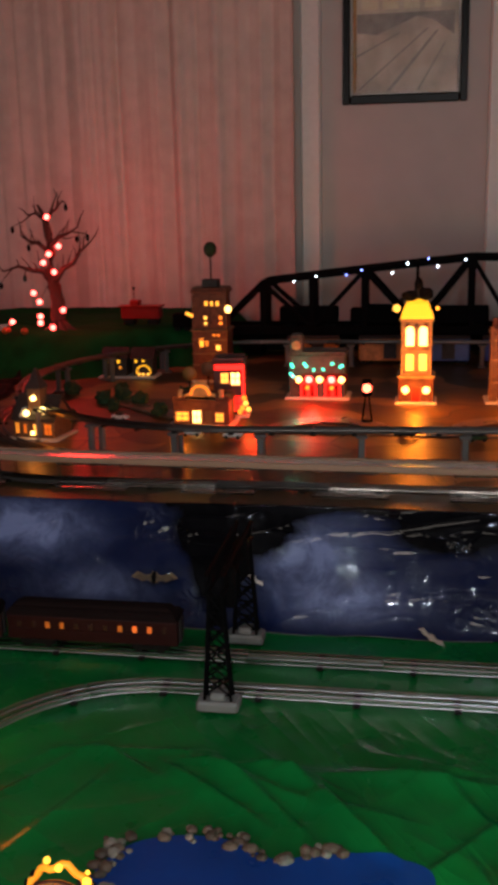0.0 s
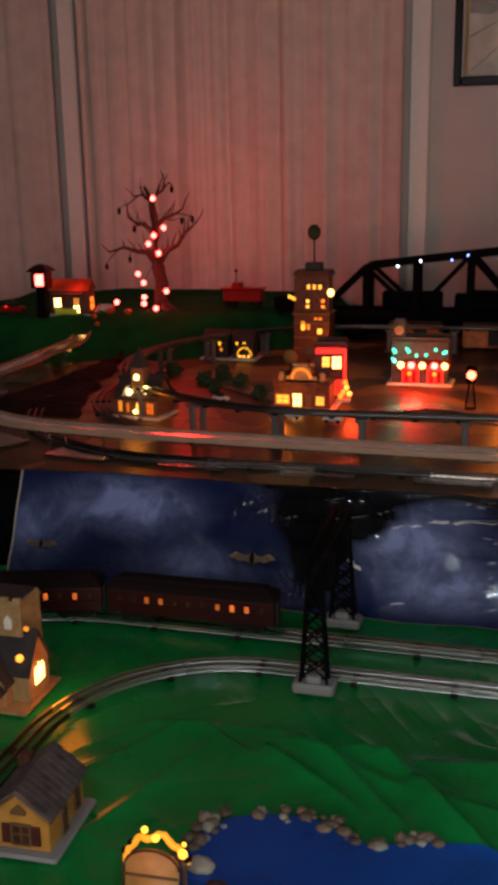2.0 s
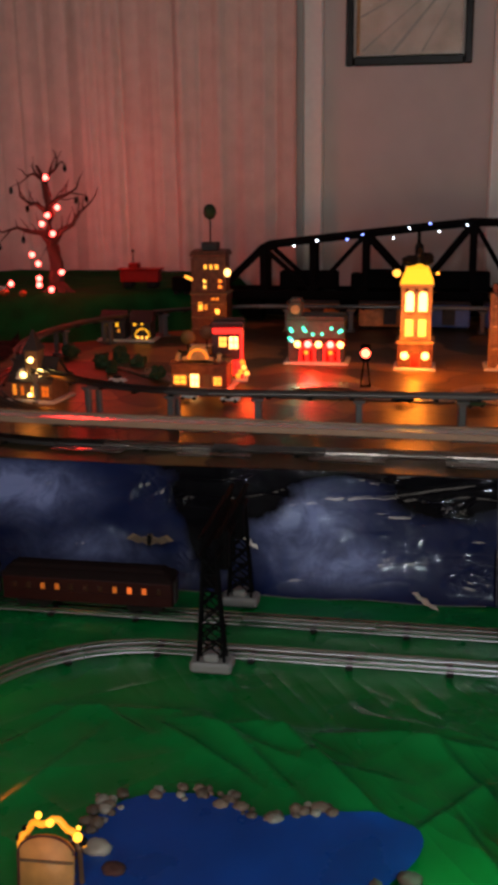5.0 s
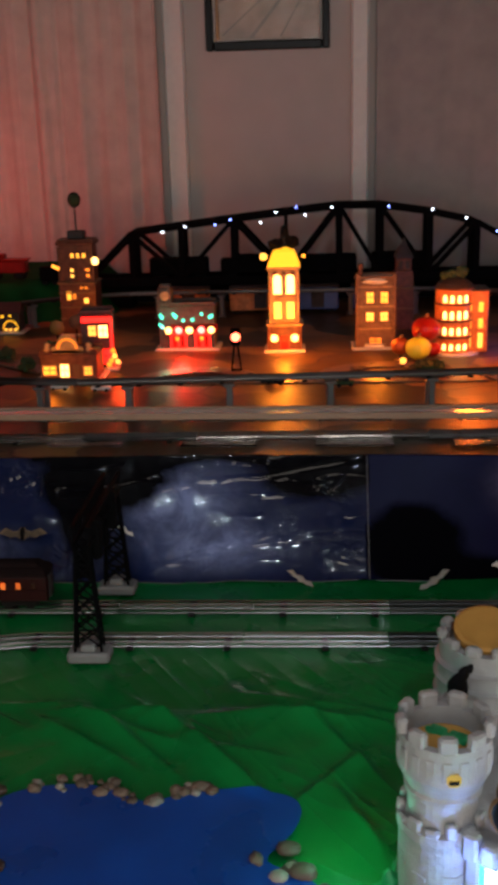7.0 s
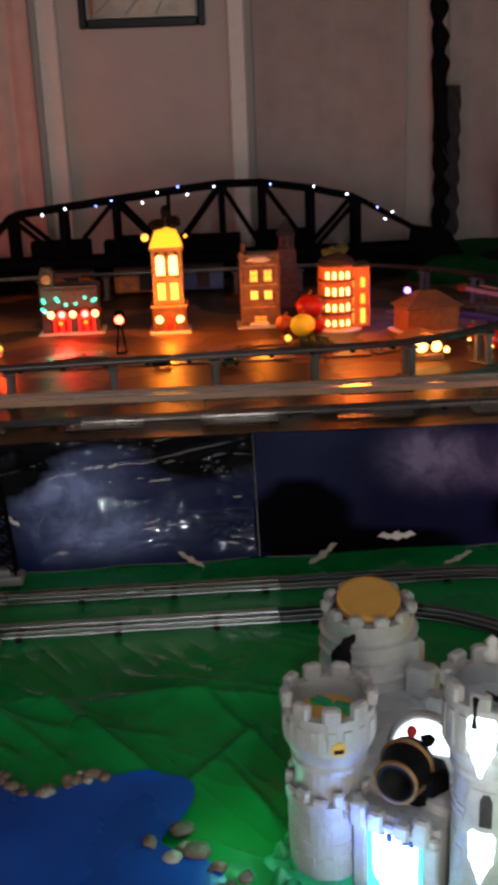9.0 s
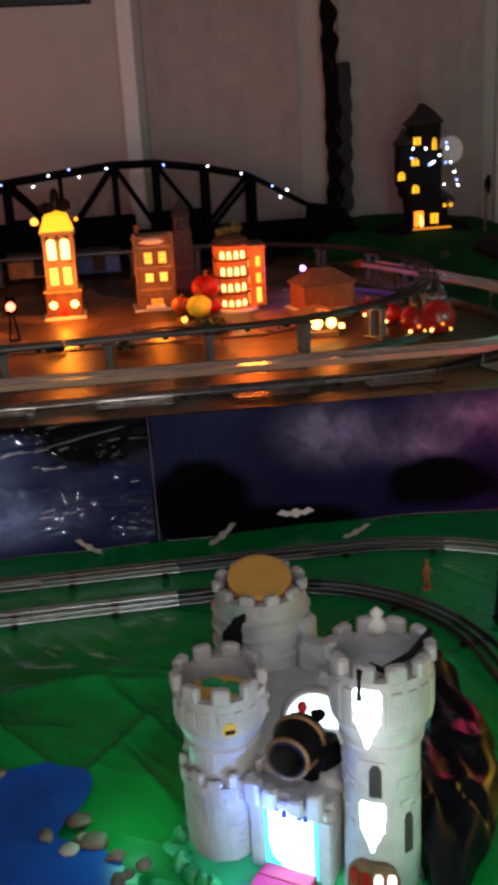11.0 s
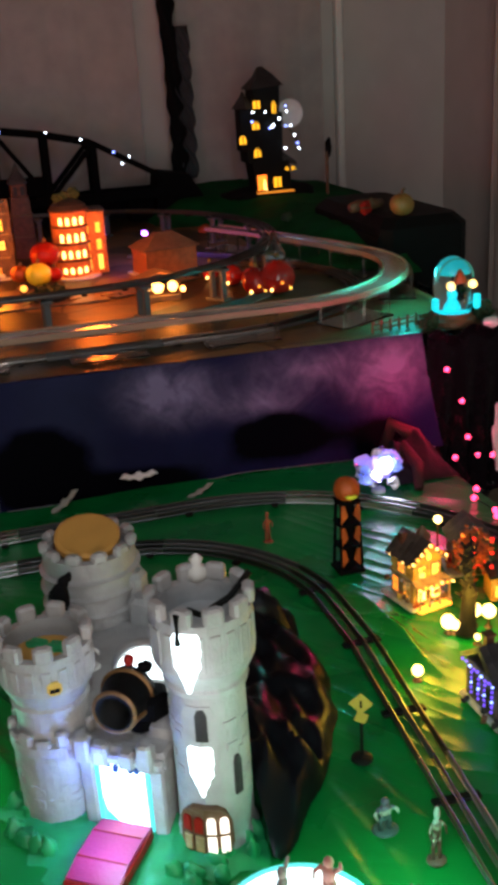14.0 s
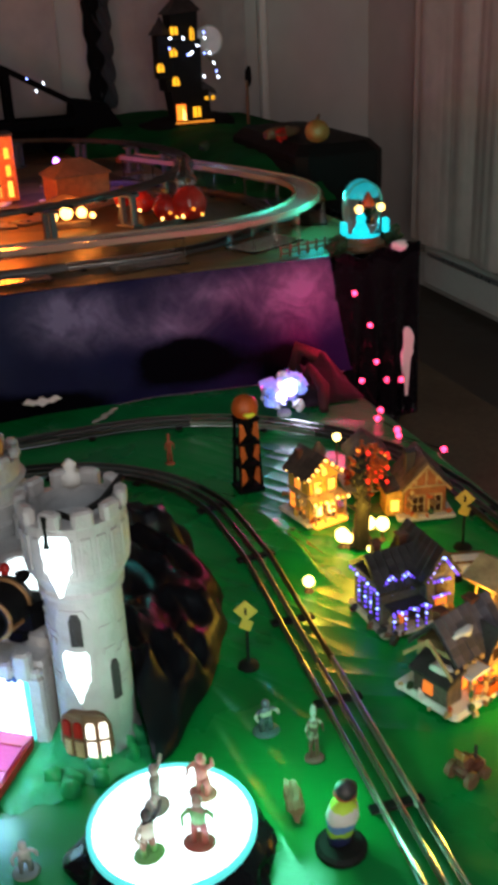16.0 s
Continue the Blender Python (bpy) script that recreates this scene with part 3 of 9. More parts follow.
# ---- the room ----
FZ, BACK, RIGHT, LEFT, FRONT, TOP = -0.5, 4.60, 2.50, -3.2, -1.7, 1.95
g = G().box((LEFT + RIGHT) / 2, (FRONT + BACK) / 2, FZ - 0.1, RIGHT - LEFT + 0.4, BACK - FRONT + 0.4, 0.1)
floor = setting("floor", g, FLOORWOOD, "dark wooden room floor in shadow")
g = G().box((LEFT + 2.02) / 2, 0.9, FZ, 2.02 - LEFT - 0.1, 4.6, 0.012, 0.004)
solo("carpet", g, CARPET, "flat brown woven carpet under the tables", "carpet")
g = G().box((LEFT + RIGHT) / 2, (FRONT + BACK) / 2, TOP, RIGHT - LEFT + 0.4, BACK - FRONT + 0.4, 0.1)
setting("ceiling", g, CEIL, "plain dark grey ceiling out of view")
for nm, x, y, sx, sy in (("wall_north", (LEFT + RIGHT) / 2, BACK + 0.06, RIGHT - LEFT + 0.24, 0.12), ("wall_east", RIGHT + 0.06, (FRONT + BACK) / 2, 0.12, BACK - FRONT, ),
                         ("wall_west", LEFT - 0.06, (FRONT + BACK) / 2, 0.12, BACK - FRONT)):
    setting(nm, G().box(x, y, FZ, sx, sy, TOP - FZ, 0.002), WALL, "plain painted room wall", "wall")
# the wall behind the camera has an wide open archway to a lit hall
g = G().box((LEFT - 0.6) / 2, FRONT - 0.06, FZ, -0.6 - LEFT, 0.12, TOP - FZ, 0.002)
g.box((1.8 + RIGHT) / 2, FRONT - 0.06, FZ, RIGHT - 1.8, 0.12, TOP - FZ, 0.002)
g.box(0.6, FRONT - 0.06, 1.65, 2.4, 0.12, TOP - 1.65, 0.002)
setting("wall_south", g, WALL, "plain painted wall with an wide open archway", "wall")
g = G().box(0.6, FRONT - 0.9, FZ, 3.4, 0.05, TOP - FZ, 0.002)
setting("hall_wall", g, WALL, "plain wall of the hall beyond the archway", "wall")
g = G().box(RIGHT - 0.012, (FRONT + BACK) / 2, FZ, 0.024, BACK - FRONT, 0.16, 0.006)
setting("baseboard", g, CASING, "white painted baseboard along the wall")
g = G().box((LEFT + RIGHT) / 2, BACK - 0.012, FZ, RIGHT - LEFT, 0.024, 0.16, 0.006)
setting("baseboard_north", g, CASING, "white painted baseboard along the back wall", "baseboard")
# long baseboard heater under the side curtain
ht = thing("baseboard_heater", pose(RIGHT - 0.03, 2.6, FZ), "long white metal baseboard heater along the wall", "heater")
part("casing", G().box(0, 0, 0.03, 0.06, 2.6, 0.19, 0.012), CASING, ht)
part("grille", G().box(-0.036, 0, 0.17, 0.008, 2.5, 0.02, 0.003), SILVER, ht)


def curtain(name, x0, x1, y, z0, z1, folds, depth, label, seed, side=False, cloth_=CURTAIN):
    """Soft hanging cloth, its folds uneven in width and depth."""
    off = seed * 7.3

    def fn(u, v):
        s = u * folds
        broad = noise.noise(Vector((s * 0.9, off, 0.15 * v))) + 0.55 * noise.noise(Vector((s * 2.3, off + 4, 0.25 * v)))
        sharp = (1 - abs(noise.noise(Vector((s * 1.15, off + 9, 0.1 * v))))) ** 5
        w = depth * (1.5 * broad + 0.9 * sharp + 0.22 * noise.noise(Vector((s * 6.0, off, 0.8 * v))))
        along_ = x0 + (x1 - x0) * u
        z = z0 + (z1 - z0) * v
        return (y + w, along_, z) if side else (along_, y + w, z)
    g = G().sheet(fn, int(folds * 16), 6, (0, 0.003, 0) if not side else (0.003, 0, 0))
    return solo(name, g, cloth_, label, "curtain", smooth=True)


curtain("curtain", -2.06, -0.565, 4.50, FZ + 0.03, 1.88, 11, 0.030, "long pale sheer curtain in soft folds at the window", 3)
curtain("curtain", -3.05, -2.20, 4.52, FZ + 0.03, 1.88, 6, 0.010, "long pale sheer curtain in soft folds", 5)
curtain("curtain", 0.36, 1.02, 4.53, FZ + 0.03, 1.88, 4, 0.004, "long grey sheer curtain in shallow folds", 7, cloth_=CURTAIN_GREY)
curtain("curtain", 1.20, 1.86, 4.53, FZ + 0.03, 1.88, 4, 0.004, "long grey sheer curtain in shallow folds", 11, cloth_=CURTAIN_GREY)
curtain("curtain", 1.3, 3.9, 2.37, FZ + 0.25, 1.88, 17, 0.011, "long pale curtain in soft folds over the side window", 9, side=True)
for nm, x, w in (("window_casing", -2.135, 0.085), ("window_casing", -0.500, 0.088), ("window_casing", 0.295, 0.075), ("window_casing", 1.955, 0.036)):
    g = G().box(x, BACK - 0.03, FZ + 0.16, w, 0.05, 2.2, 0.008)
    setting(nm, g, CASING, "upright white painted window casing", "casing")
rod = G().tube([(-3.05, 4.49, 1.885), (1.9, 4.49, 1.885)], 0.012)
setting("curtain_rod", rod, CASING, "white curtain rod along the back wall", "rod", True)

# framed picture between the casings
PX0, PX1, PZ0, PZ1 = -0.362, 0.168, 1.243, 1.86
PANE = clear("picture_glass", (1, 1, 1), 0.02)
PANE.node_tree.nodes["Principled BSDF"].inputs["IOR"].default_value = 1.12
pic = thing("picture_frame", pose((PX0 + PX1) / 2, BACK - 0.004, PZ0), "dark framed landscape picture behind glass on the wall", "picture")
w, h = PX1 - PX0, PZ1 - PZ0
for x, z, sx, sz in ((-w / 2 + 0.016, 0, 0.032, h), (w / 2 - 0.016, 0, 0.032, h), (0, 0, w - 0.066, 0.036), (0, h - 0.036, w - 0.066, 0.036)):
    part("frame_bar", G().box(x, -0.014, z, sx, 0.028, sz, 0.005), FRAMEBLACK, pic)
# pale panes laid on the print for the lit room mirrored in the glass
for k in range(4):
    part("reflection_pane", G().box(-0.15 + 0.088 * k, -0.0098, 0.38, 0.068, 0.0016, 0.11, 0.0004), MIRRORPRINT, pic)
part("printed_hill", G().prism([(-0.205, 0.29), (-0.12, 0.28), (-0.04, 0.31), (0.05, 0.35), (0.12, 0.33), (0.205, 0.27), (0.205, 0.365), (-0.205, 0.365)], -0.0106, -0.009), DARKPRINT, pic)
part("print", G().box(0, -0.006, 0.04, w - 0.08, 0.006, h - 0.08, 0.001), PRINT, pic, "faded brown landscape print")
for pts in ([(-0.20, 0.06), (-0.19, 0.06), (0.10, 0.30), (0.09, 0.30)], [(-0.08, 0.05), (-0.06, 0.05), (0.14, 0.29), (0.13, 0.29)], [(0.05, 0.05), (0.06, 0.05), (0.17, 0.24), (0.165, 0.24)], [(-0.205, 0.20), (-0.205, 0.19), (-0.02, 0.285), (-0.02, 0.29)]):
    part("printed_line", G().prism(pts, -0.0102, -0.0092), DARKPRINT, pic)
part("gilt_liner", G().box(-w / 2 + 0.052, -0.013, 0.05, 0.012, 0.008, h - 0.1, 0.002), GOLD, pic)
pane = part("pane", G().box(0, -0.016, 0.04, w - 0.085, 0.003, h - 0.085, 0.0005), PANE, pic)
pane.visible_shadow = False


def scallop(u, v):
    z = 0.30 + 1.5 * v
    wob = 0.016 * abs(math.sin(z * 26)) + 0.006 * math.sin(z * 61)
    return (1.130 + (u - 0.5) * 0.048 + (wob if u > 0.5 else -0.4 * wob) + 0.012 * math.sin(3 * z), 4.40 + 0.012 * math.sin(8 * u + 30 * v), z)


def garland_tail(u, v):
    z = 0.34 + 0.62 * v
    return (1.150 + 0.070 * u + 0.012 * abs(math.sin(z * 31 + 2 * u)), 4.415 + 0.010 * math.sin(9 * u + 40 * v), z)


solo("black_garland", G().sheet(scallop, 10, 160, (0, 0.012, 0)), BLACKCLOTH, "tall black ruffled garland hanging before the wall", "garland", smooth=True)
solo("grey_garland", G().sheet(garland_tail, 10, 70, (0, 0.010, 0)), mat("dark_grey_crepe", (0.035, 0.035, 0.042), 0.8, var=0.4, scale=30, bump=0.6, fine=120), "dark grey crepe strip hanging beside the garland", "garland", smooth=True)
# dark cabinet behind the right end of the village
cab = thing("cabinet", pose(1.51, 3.02, FZ), "black box cabinet standing behind the village", "cabinet")
part("body", G().box(0, 0, 0, 0.28, 0.62, 0.86, 0.03), BLACKBOX, cab)
part("front_panel", G().box(-0.142, 0, 0.03, 0.006, 0.56, 0.78, 0.002), BLACKCLOTH, cab)
gp = thing("pumpkin", pose(1.45, 2.76, 0.362) @ Matrix.Diagonal((0.7, 0.7, 0.7, 1)), "gold coloured artificial pumpkin on the black cabinet", "pumpkin")
part("flesh", G().ball(0, 0, 0.045, 0.055, 0.055, 0.047, 24, 10, ribs=8), GOLD, gp, smooth=True)
part("stem", G().tube([(0, 0, 0.085), (0.004, 0, 0.1), (0.012, 0, 0.112)], [0.009, 0.007, 0.006]), BROWN, gp, smooth=True)

lg = thing("driftwood_log", pose(1.40, 2.92, 0.360, 0, 0, 20), "rough brown log lying on the black cabinet", "log")
part("bark", G().tube([(-0.06, 0, 0.016), (-0.02, 0.006, 0.020), (0.03, -0.002, 0.018), (0.07, 0.004, 0.016)], [0.014, 0.018, 0.017, 0.012], 9), BROWN, lg, smooth=True)
part("knot", G().ball(0.01, -0.012, 0.030, 0.010, 0.008, 0.010, 8, 6, 0.5), BROWN, lg)
rb_ = thing("red_bundle", pose(1.375, 2.86, 0.360), "small dark red bundle on the black cabinet", "ornament")
part("wrapped_roll", G().ball(0, 0, 0.020, 0.018, 0.014, 0.022, 10, 7, 0.6, 4), REDPL, rb_)
part("tie_band", G().tube([(0.016 * math.cos(radians(a)), 0.013 * math.sin(radians(a)), 0.020) for a in range(0, 361, 30)], 0.0025, 5), BROWN, rb_)

# ---- tables ----


def hash2(x, y, s):
    return noise.noise(Vector((x * s, y * s, s * 0.37)))


# pulled folds of the green sheet: middle, turn, half length, height
FOLDS = ((-0.22, 1.30, -0.83, 0.15, 0.012), (-0.13, 1.305, -0.84, 0.16, 0.013), (-0.07, 1.245, -0.91, 0.12, 0.010), (0.07, 1.41, -0.23, 0.12, 0.009), (0.06, 1.37, -0.13, 0.13, 0.010), (0.08, 1.21, 0.86, 0.09, 0.009),
         (0.12, 1.125, -1.14, 0.07, 0.010), (-0.44, 1.40, 0.06, 0.12, 0.009), (-0.44, 1.365, -0.59, 0.07, 0.007), (-0.29, 1.295, -0.66, 0.12, 0.012), (-0.23, 1.33, -0.52, 0.12, 0.011), (-0.16, 1.35, -0.44, 0.09, 0.010),
         (-0.09, 1.365, 0.09, 0.11, 0.008), (-0.07, 1.28, -0.20, 0.08, 0.008), (0.10, 1.305, -1.02, 0.10, 0.009), (0.53, 0.836, -1.39, 0.09, 0.004), (0.586, 0.856, -1.28, 0.07, 0.004), (0.50, 0.785, -1.53, 0.08, 0.005),
         (0.506, 0.69, -1.50, 0.06, 0.008), (0.732, 1.22, -1.51, 0.09, 0.008), (0.752, 1.217, -1.48, 0.07, 0.006), (0.738, 1.146, -1.47, 0.07, 0.006), (0.60, 1.45, 1.3, 0.12, 0.004), (-0.52, 1.20, 1.2, 0.15, 0.006), (-0.60, 1.28, 1.0, 0.14, 0.005))


def cloth_z(x, y):
    z = 0.005 * hash2(x, y, 3.0) + 0.0012 * hash2(x * 0.6 + y, y * 1.6 - x, 11.0)
    d = 0.8 * x + 0.6 * y
    e = 0.6 * x - 0.8 * y
    lip = 1.378 - y - 0.006 * hash2(x, 0.0, 9.0)
    z += 0.005 * min(1.0, max(0.0, (0.30 - abs(x + 0.10)) / 0.06)) * (math.exp(-abs(lip) / 0.030) if lip > 0 else math.exp(-abs(lip) / 0.006))
    r = (1 - abs(noise.noise(Vector((d * 2.2, e * 9.0, 1.3))))) ** 9 + 0.6 * (1 - abs(noise.noise(Vector((e * 3.0, d * 11.0, 5.1))))) ** 11
    mask = max(0.15, min(1.0, 1.6 - 3.5 * abs(y - 1.33)))
    z += 0.0022 * mask * r * (0.15 + 0.85 * min(1.0, max(0.0, (abs(y - 1.66) - 0.10) / 0.12)))
    for cx, cy, a, length, amp in FOLDS:
        if abs(x - cx) > length + 0.05 or abs(y - cy) > length + 0.05:
            continue
        t = (x - cx) * math.cos(a) + (y - cy) * math.sin(a)
        n = -(x - cx) * math.sin(a) + (y - cy) * math.cos(a)
        z += 1.05 * amp * math.exp(-abs(n / (0.008 if n > 0 else 0.024)) ** 1.3) * math.exp(-(t / length) ** 4)
    return z


LX0, LX1, LY0, LY1 = -1.52, 1.115, 0.26, 1.98


def cloth(u, v):
    x, y = LX0 + (LX1 - LX0) * u, LY0 + (LY1 - LY0) * v
    z = cloth_z(x, y)
    over = max(0.0, x - 1.09) / 0.025
    return (x, y, z - 0.04 * over * over)


setting("ground_sheet", G().sheet(cloth, 660, 430), GREEN, "crinkled green plastic sheet laid as grass over the table", "ground", True)
g = G().box((LX0 + LX1) / 2, (LY0 + LY1) / 2, -0.05, LX1 - LX0 - 0.02, LY1 - LY0 - 0.02, 0.034, 0.004)
tb = solo("lower_table", g, BLACKBOX, "low dark table top under the green sheet", "table")
for x in (-1.45, 1.05):
    for y in (0.34, 1.88):
        leg = part("leg", G().box(x, y, FZ + 0.004, 0.05, 0.05, 0.45, 0.004), BLACKBOX, tb)
DZ = 0.23


def edge_y(x):
    """The front edge of the upper table."""
    return 2.035 - 0.05 * max(0.0, x - 0.1) - 0.04 * max(0.0, -x - 0.9)


def deck(u, v):
    x = -2.3 + 3.62 * u
    y0 = edge_y(x) - 0.012
    return (x, y0 + (4.45 - y0) * v, DZ + 0.0015 * hash2(x, v * 2, 4))


setting("village_ground", G().sheet(deck, 90, 60), DECKTOP, "glossy brown printed village mat over the upper table", "ground", True)
g = G().box(-0.49, 3.25, 0.16, 3.55, 2.32, 0.055, 0.004)
ut = solo("upper_table", g, BLACKBOX, "long dark table top under the village", "table")
for x in (-2.15, 1.15):
    for y in (2.2, 4.3):
        part("leg", G().box(x, y, FZ + 0.004, 0.06, 0.06, 0.655, 0.004), BLACKBOX, ut)


def hill(x, y):
    back = 3.72 - 0.30 * min(1.0, max(0.0, (-0.95 - x) / 0.3))
    dx, dy = max(0.0, x - 1.07, -1.40 - x), max(0.0, y - back)
    dx *= min(1.0, max(0.0, (y - 3.28) / 0.4)) if x < 0 else min(1.0, max(0.0, (y - 2.55) / 0.45))
    d = math.hypot(dx * 0.8, dy)
    t = min(1.0, d / 0.26)
    rise = (0.15 if x < 0 else 0.085) * t * t * (3 - 2 * t)
    gap = max(0.0, 1 - max(0.0, abs(x - 0.1) - 0.80) / 0.15)
    return DZ - 0.004 + rise * (1 - gap)


def hill_sheet(u, v):
    x, y = -2.28 + 3.72 * u, 2.6 + 1.88 * v
    z = hill(x, y)
    if z > DZ + 0.002:
        z += 0.012 * hash2(x, y, 5) + 0.005 * hash2(x, y, 17)
    else:
        z -= 0.006
    return (x, y, z)


setting("hill_corner", G().sheet(lambda u, v: (1.40 + 0.45 * u, 3.36 + 1.12 * v, hill(1.44, 3.36 + 1.12 * v) - 0.002 + 0.010 * hash2(u, v, 5) - 0.05 * u * u), 30, 50), HILLGREEN, "green sheet over the far corner of the bank", "hill", True)
setting("hill", G().sheet(hill_sheet, 150, 90), HILLGREEN, "green sheet raised into a grassy bank round the village", "hill", True)


# printed night sky hung along the table's front
# pulled creases of the film: middle, turn, half length
FILM_PULLS = ((-0.797, 0.097, -0.315, 0.075), (-0.763, 0.110, -0.36, 0.064), (-0.84, 0.095, -0.33, 0.045), (-0.687, 0.158, -0.8, 0.018), (-0.623, 0.177, 0.3, 0.014), (-0.584, 0.197, 0.1, 0.018),
              (-0.547, 0.182, 1.1, 0.012), (-0.927, 0.176, 0.4, 0.012), (-0.276, 0.186, -0.22, 0.045), (-0.13, 0.183, 0.06, 0.09), (-0.02, 0.187, -0.05, 0.06), (-0.074, 0.114, 0.0, 0.036))
FILM_PULLS_LOW = ((-0.314, 0.066, -0.2, 0.032), (-0.229, 0.029, 0.0, 0.05), (-0.158, 0.052, 0.14, 0.027), (-0.081, 0.033, 0.22, 0.048), (-0.675, 0.052, 0.3, 0.014), (-0.741, 0.041, 0.0, 0.009), (-0.456, 0.029, 0.05, 0.034),
                  (-0.454, 0.058, -0.25, 0.018), (0.103, 0.181, 0.30, 0.036), (0.112, 0.172, 0.75, 0.026), (-0.03, 0.150, 0.15, 0.03), (0.03, 0.075, 0.12, 0.022), (-0.10, 0.065, 0.5, 0.02))


def pulls(x, z):
    w = 0.0
    for cx, cz, a, length in FILM_PULLS + FILM_PULLS_LOW:
        if abs(x - cx) > length + 0.012 or abs(z - cz) > length + 0.012:
            continue
        t = (x - cx) * math.cos(a) + (z - cz) * math.sin(a)
        n = (z - cz) * math.cos(a) - (x - cx) * math.sin(a)
        n += 0.003 * noise.noise(Vector((x * 45, cz * 90, 2.0)))
        k = 0.8 + 0.2 * math.sin(t * 90 + 4 * noise.noise(Vector((x * 30, 0.0, cx * 9))))
        w += 0.0017 * k * math.exp(-(n / 0.0042) ** 2) * math.exp(-(t / length) ** 6)
    return w


def crinkle(x, z, seed):
    """Creases of thin film: long flat ones along the top and the foot, short ones between."""
    top, foot = math.exp(-((z - 0.185) / 0.035) ** 2), math.exp(-((z - 0.045) / 0.035) ** 2)
    spots = min(1.0, max(0.0, noise.noise(Vector((x * 10.0, z * 15.0, seed + 2.0))) - (0.14 if x > -0.4 else 0.02)) * 5)
    w = (0.1 + top + 0.7 * foot) * 0.0022 * (1 - abs(noise.noise(Vector((x * 6.0 + 3 * z, z * 30.0 - 4 * x, seed))))) ** 9
    w += spots * (0.15 + top + foot) * 0.0021 * (1 - abs(noise.noise(Vector((x * 58.0, z * 80.0 + 14 * x, seed + 5.0))))) ** 3
    w += pulls(x, z)
    slant = math.exp(-((x + 0.86) / 0.13) ** 2 - ((z - 0.12) / 0.05) ** 2)
    w += 0.006 * slant * (1 - abs(noise.noise(Vector((x * 3 + z * 5, (0.62 * x + z) * 30.0, 3.0))))) ** 5
    return w


def film(x0, x1, seed, lift=0.0):
    def fn(u, v):
        x = x0 + (x1 - x0) * u
        yb, yt = 1.885 - 0.06 * max(0.0, x - 0.55) ** 1.2, edge_y(x) - 0.014
        z = -0.004 + (DZ + 0.006) * v + lift * v
        y = yb + (yt - yb) * v ** 0.82
        k = 0.10 if seed else 1.0
        y += k * (0.005 * hash2(x, z * 1.5, 9 + seed) + 0.0012 * hash2(x * 1.5, z, 23 + seed) + 0.003 * math.sin(9 * x + 14 * z + seed))
        y -= (0.30 * min(1.0, max(0.0, (z - 0.13) / 0.03)) * min(1.0, max(0.0, (x - 0.42) / 0.08)) if seed else 1.0) * crinkle(x, z, seed)
        return (x, y, z + (0.004 + 0.011 * hash2(x, 0, 5)) * (1 - v) ** 2)
    return fn


def sky_film(x0, x1, seed, nu, nv, m_, label):
    ob = thing("sky_film", I4, label, "backdrop film")
    part("printed_sheet", G().sheet(film(x0, x1, seed), nu, nv, (0, 0.002, 0)), m_, ob, smooth=True)
    foot = film(x0, x1, seed)
    part("hem", G().tube([Vector(foot(0.02 + 0.96 * k / 60, 0.0)) + Vector((0, -0.002, 0.001)) for k in range(61)], 0.0012, 5), FILMEDGE, ob, "dull folded hem", True)
    return ob


fa = sky_film(-1.125, 0.185, 0, 720, 120, SKY_A, "shiny crinkled film printed with a cloudy blue night sky")
fb = sky_film(0.175, 1.14, 3, 320, 70, SKY_B, "shiny film printed with a purple cloudy night sky and black hills")
edge_of = film(-1.125, 0.185, 0)
part("torn_edge", G().tube([Vector(edge_of(0.002, k / 12)) + Vector((-0.001, -0.003, 0)) for k in range(13)], 0.0024, 5), PALEBAT, fa, "pale folded side edge", True)
part("torn_edge", G().tube([Vector(edge_of(0.995, k / 12)) + Vector((0.002, -0.003, 0)) for k in range(13)], 0.0011, 5), FILMEDGE, fa, "dull torn side edge", True)


def skirt(u, v):
    if u < 0.5:
        x, y = 1.135 + 0.23 * (u * 2), 1.93 + 0.06 * u
    else:
        x, y = 1.365 + 0.01 * math.sin(20 * u), 1.96 + 1.6 * (u - 0.5)
    return (x, y + 0.012 * math.sin(50 * u) * (1 - v), -0.18 + 0.41 * v + 0.01 * math.sin(30 * u))


ts = thing("table_skirt", I4, "black plastic skirt hanging round the table's end", "table skirt")
part("sheet", G().sheet(skirt, 60, 16, (0.0015, 0.0015, 0)), BLACKFILM, ts, smooth=True)
part("hem", G().tube([Vector(skirt(k / 40, 0.0)) for k in range(41)], 0.002, 5), BLACKFILM, ts, smooth=True)
part("top_fold", G().tube([Vector(skirt(k / 40, 1.0)) + Vector((0, 0, 0.002)) for k in range(41)], 0.003, 5), BLACKFILM, ts, smooth=True)
g = G().sheet(lambda u, v: (-2.28 + 1.19 * u, 2.06 + 0.004 * math.sin(60 * u), -0.35 + 0.57 * v), 60, 8, (0, 0.002, 0))
solo("table_skirt", g, BLACKFILM, "black plastic skirt hanging before the upper table", "table skirt", smooth=True)


# the blue pond
def pond_edge(a):
    c, s = math.cos(a), math.sin(a)
    r = 1.0 / (abs(c) ** 3.2 + abs(s) ** 3.2) ** (1 / 3.2)
    q = (a + math.pi) % (2 * math.pi) - math.pi
    for mid, wide, amount in ((0.68, 0.20, 0.12), (1.50, 0.30, -0.22), (0.27, 0.15, -0.17), (-0.14, 0.22, 0.16), (2.25, 0.25, 0.05)):
        r *= 1 + amount * math.exp(-((q - mid) / wide) ** 2)
    r *= 1 + 0.02 * math.sin(7 * a + 2)
    return -0.185 + 0.225 * r * c, 0.985 + 0.205 * r * s


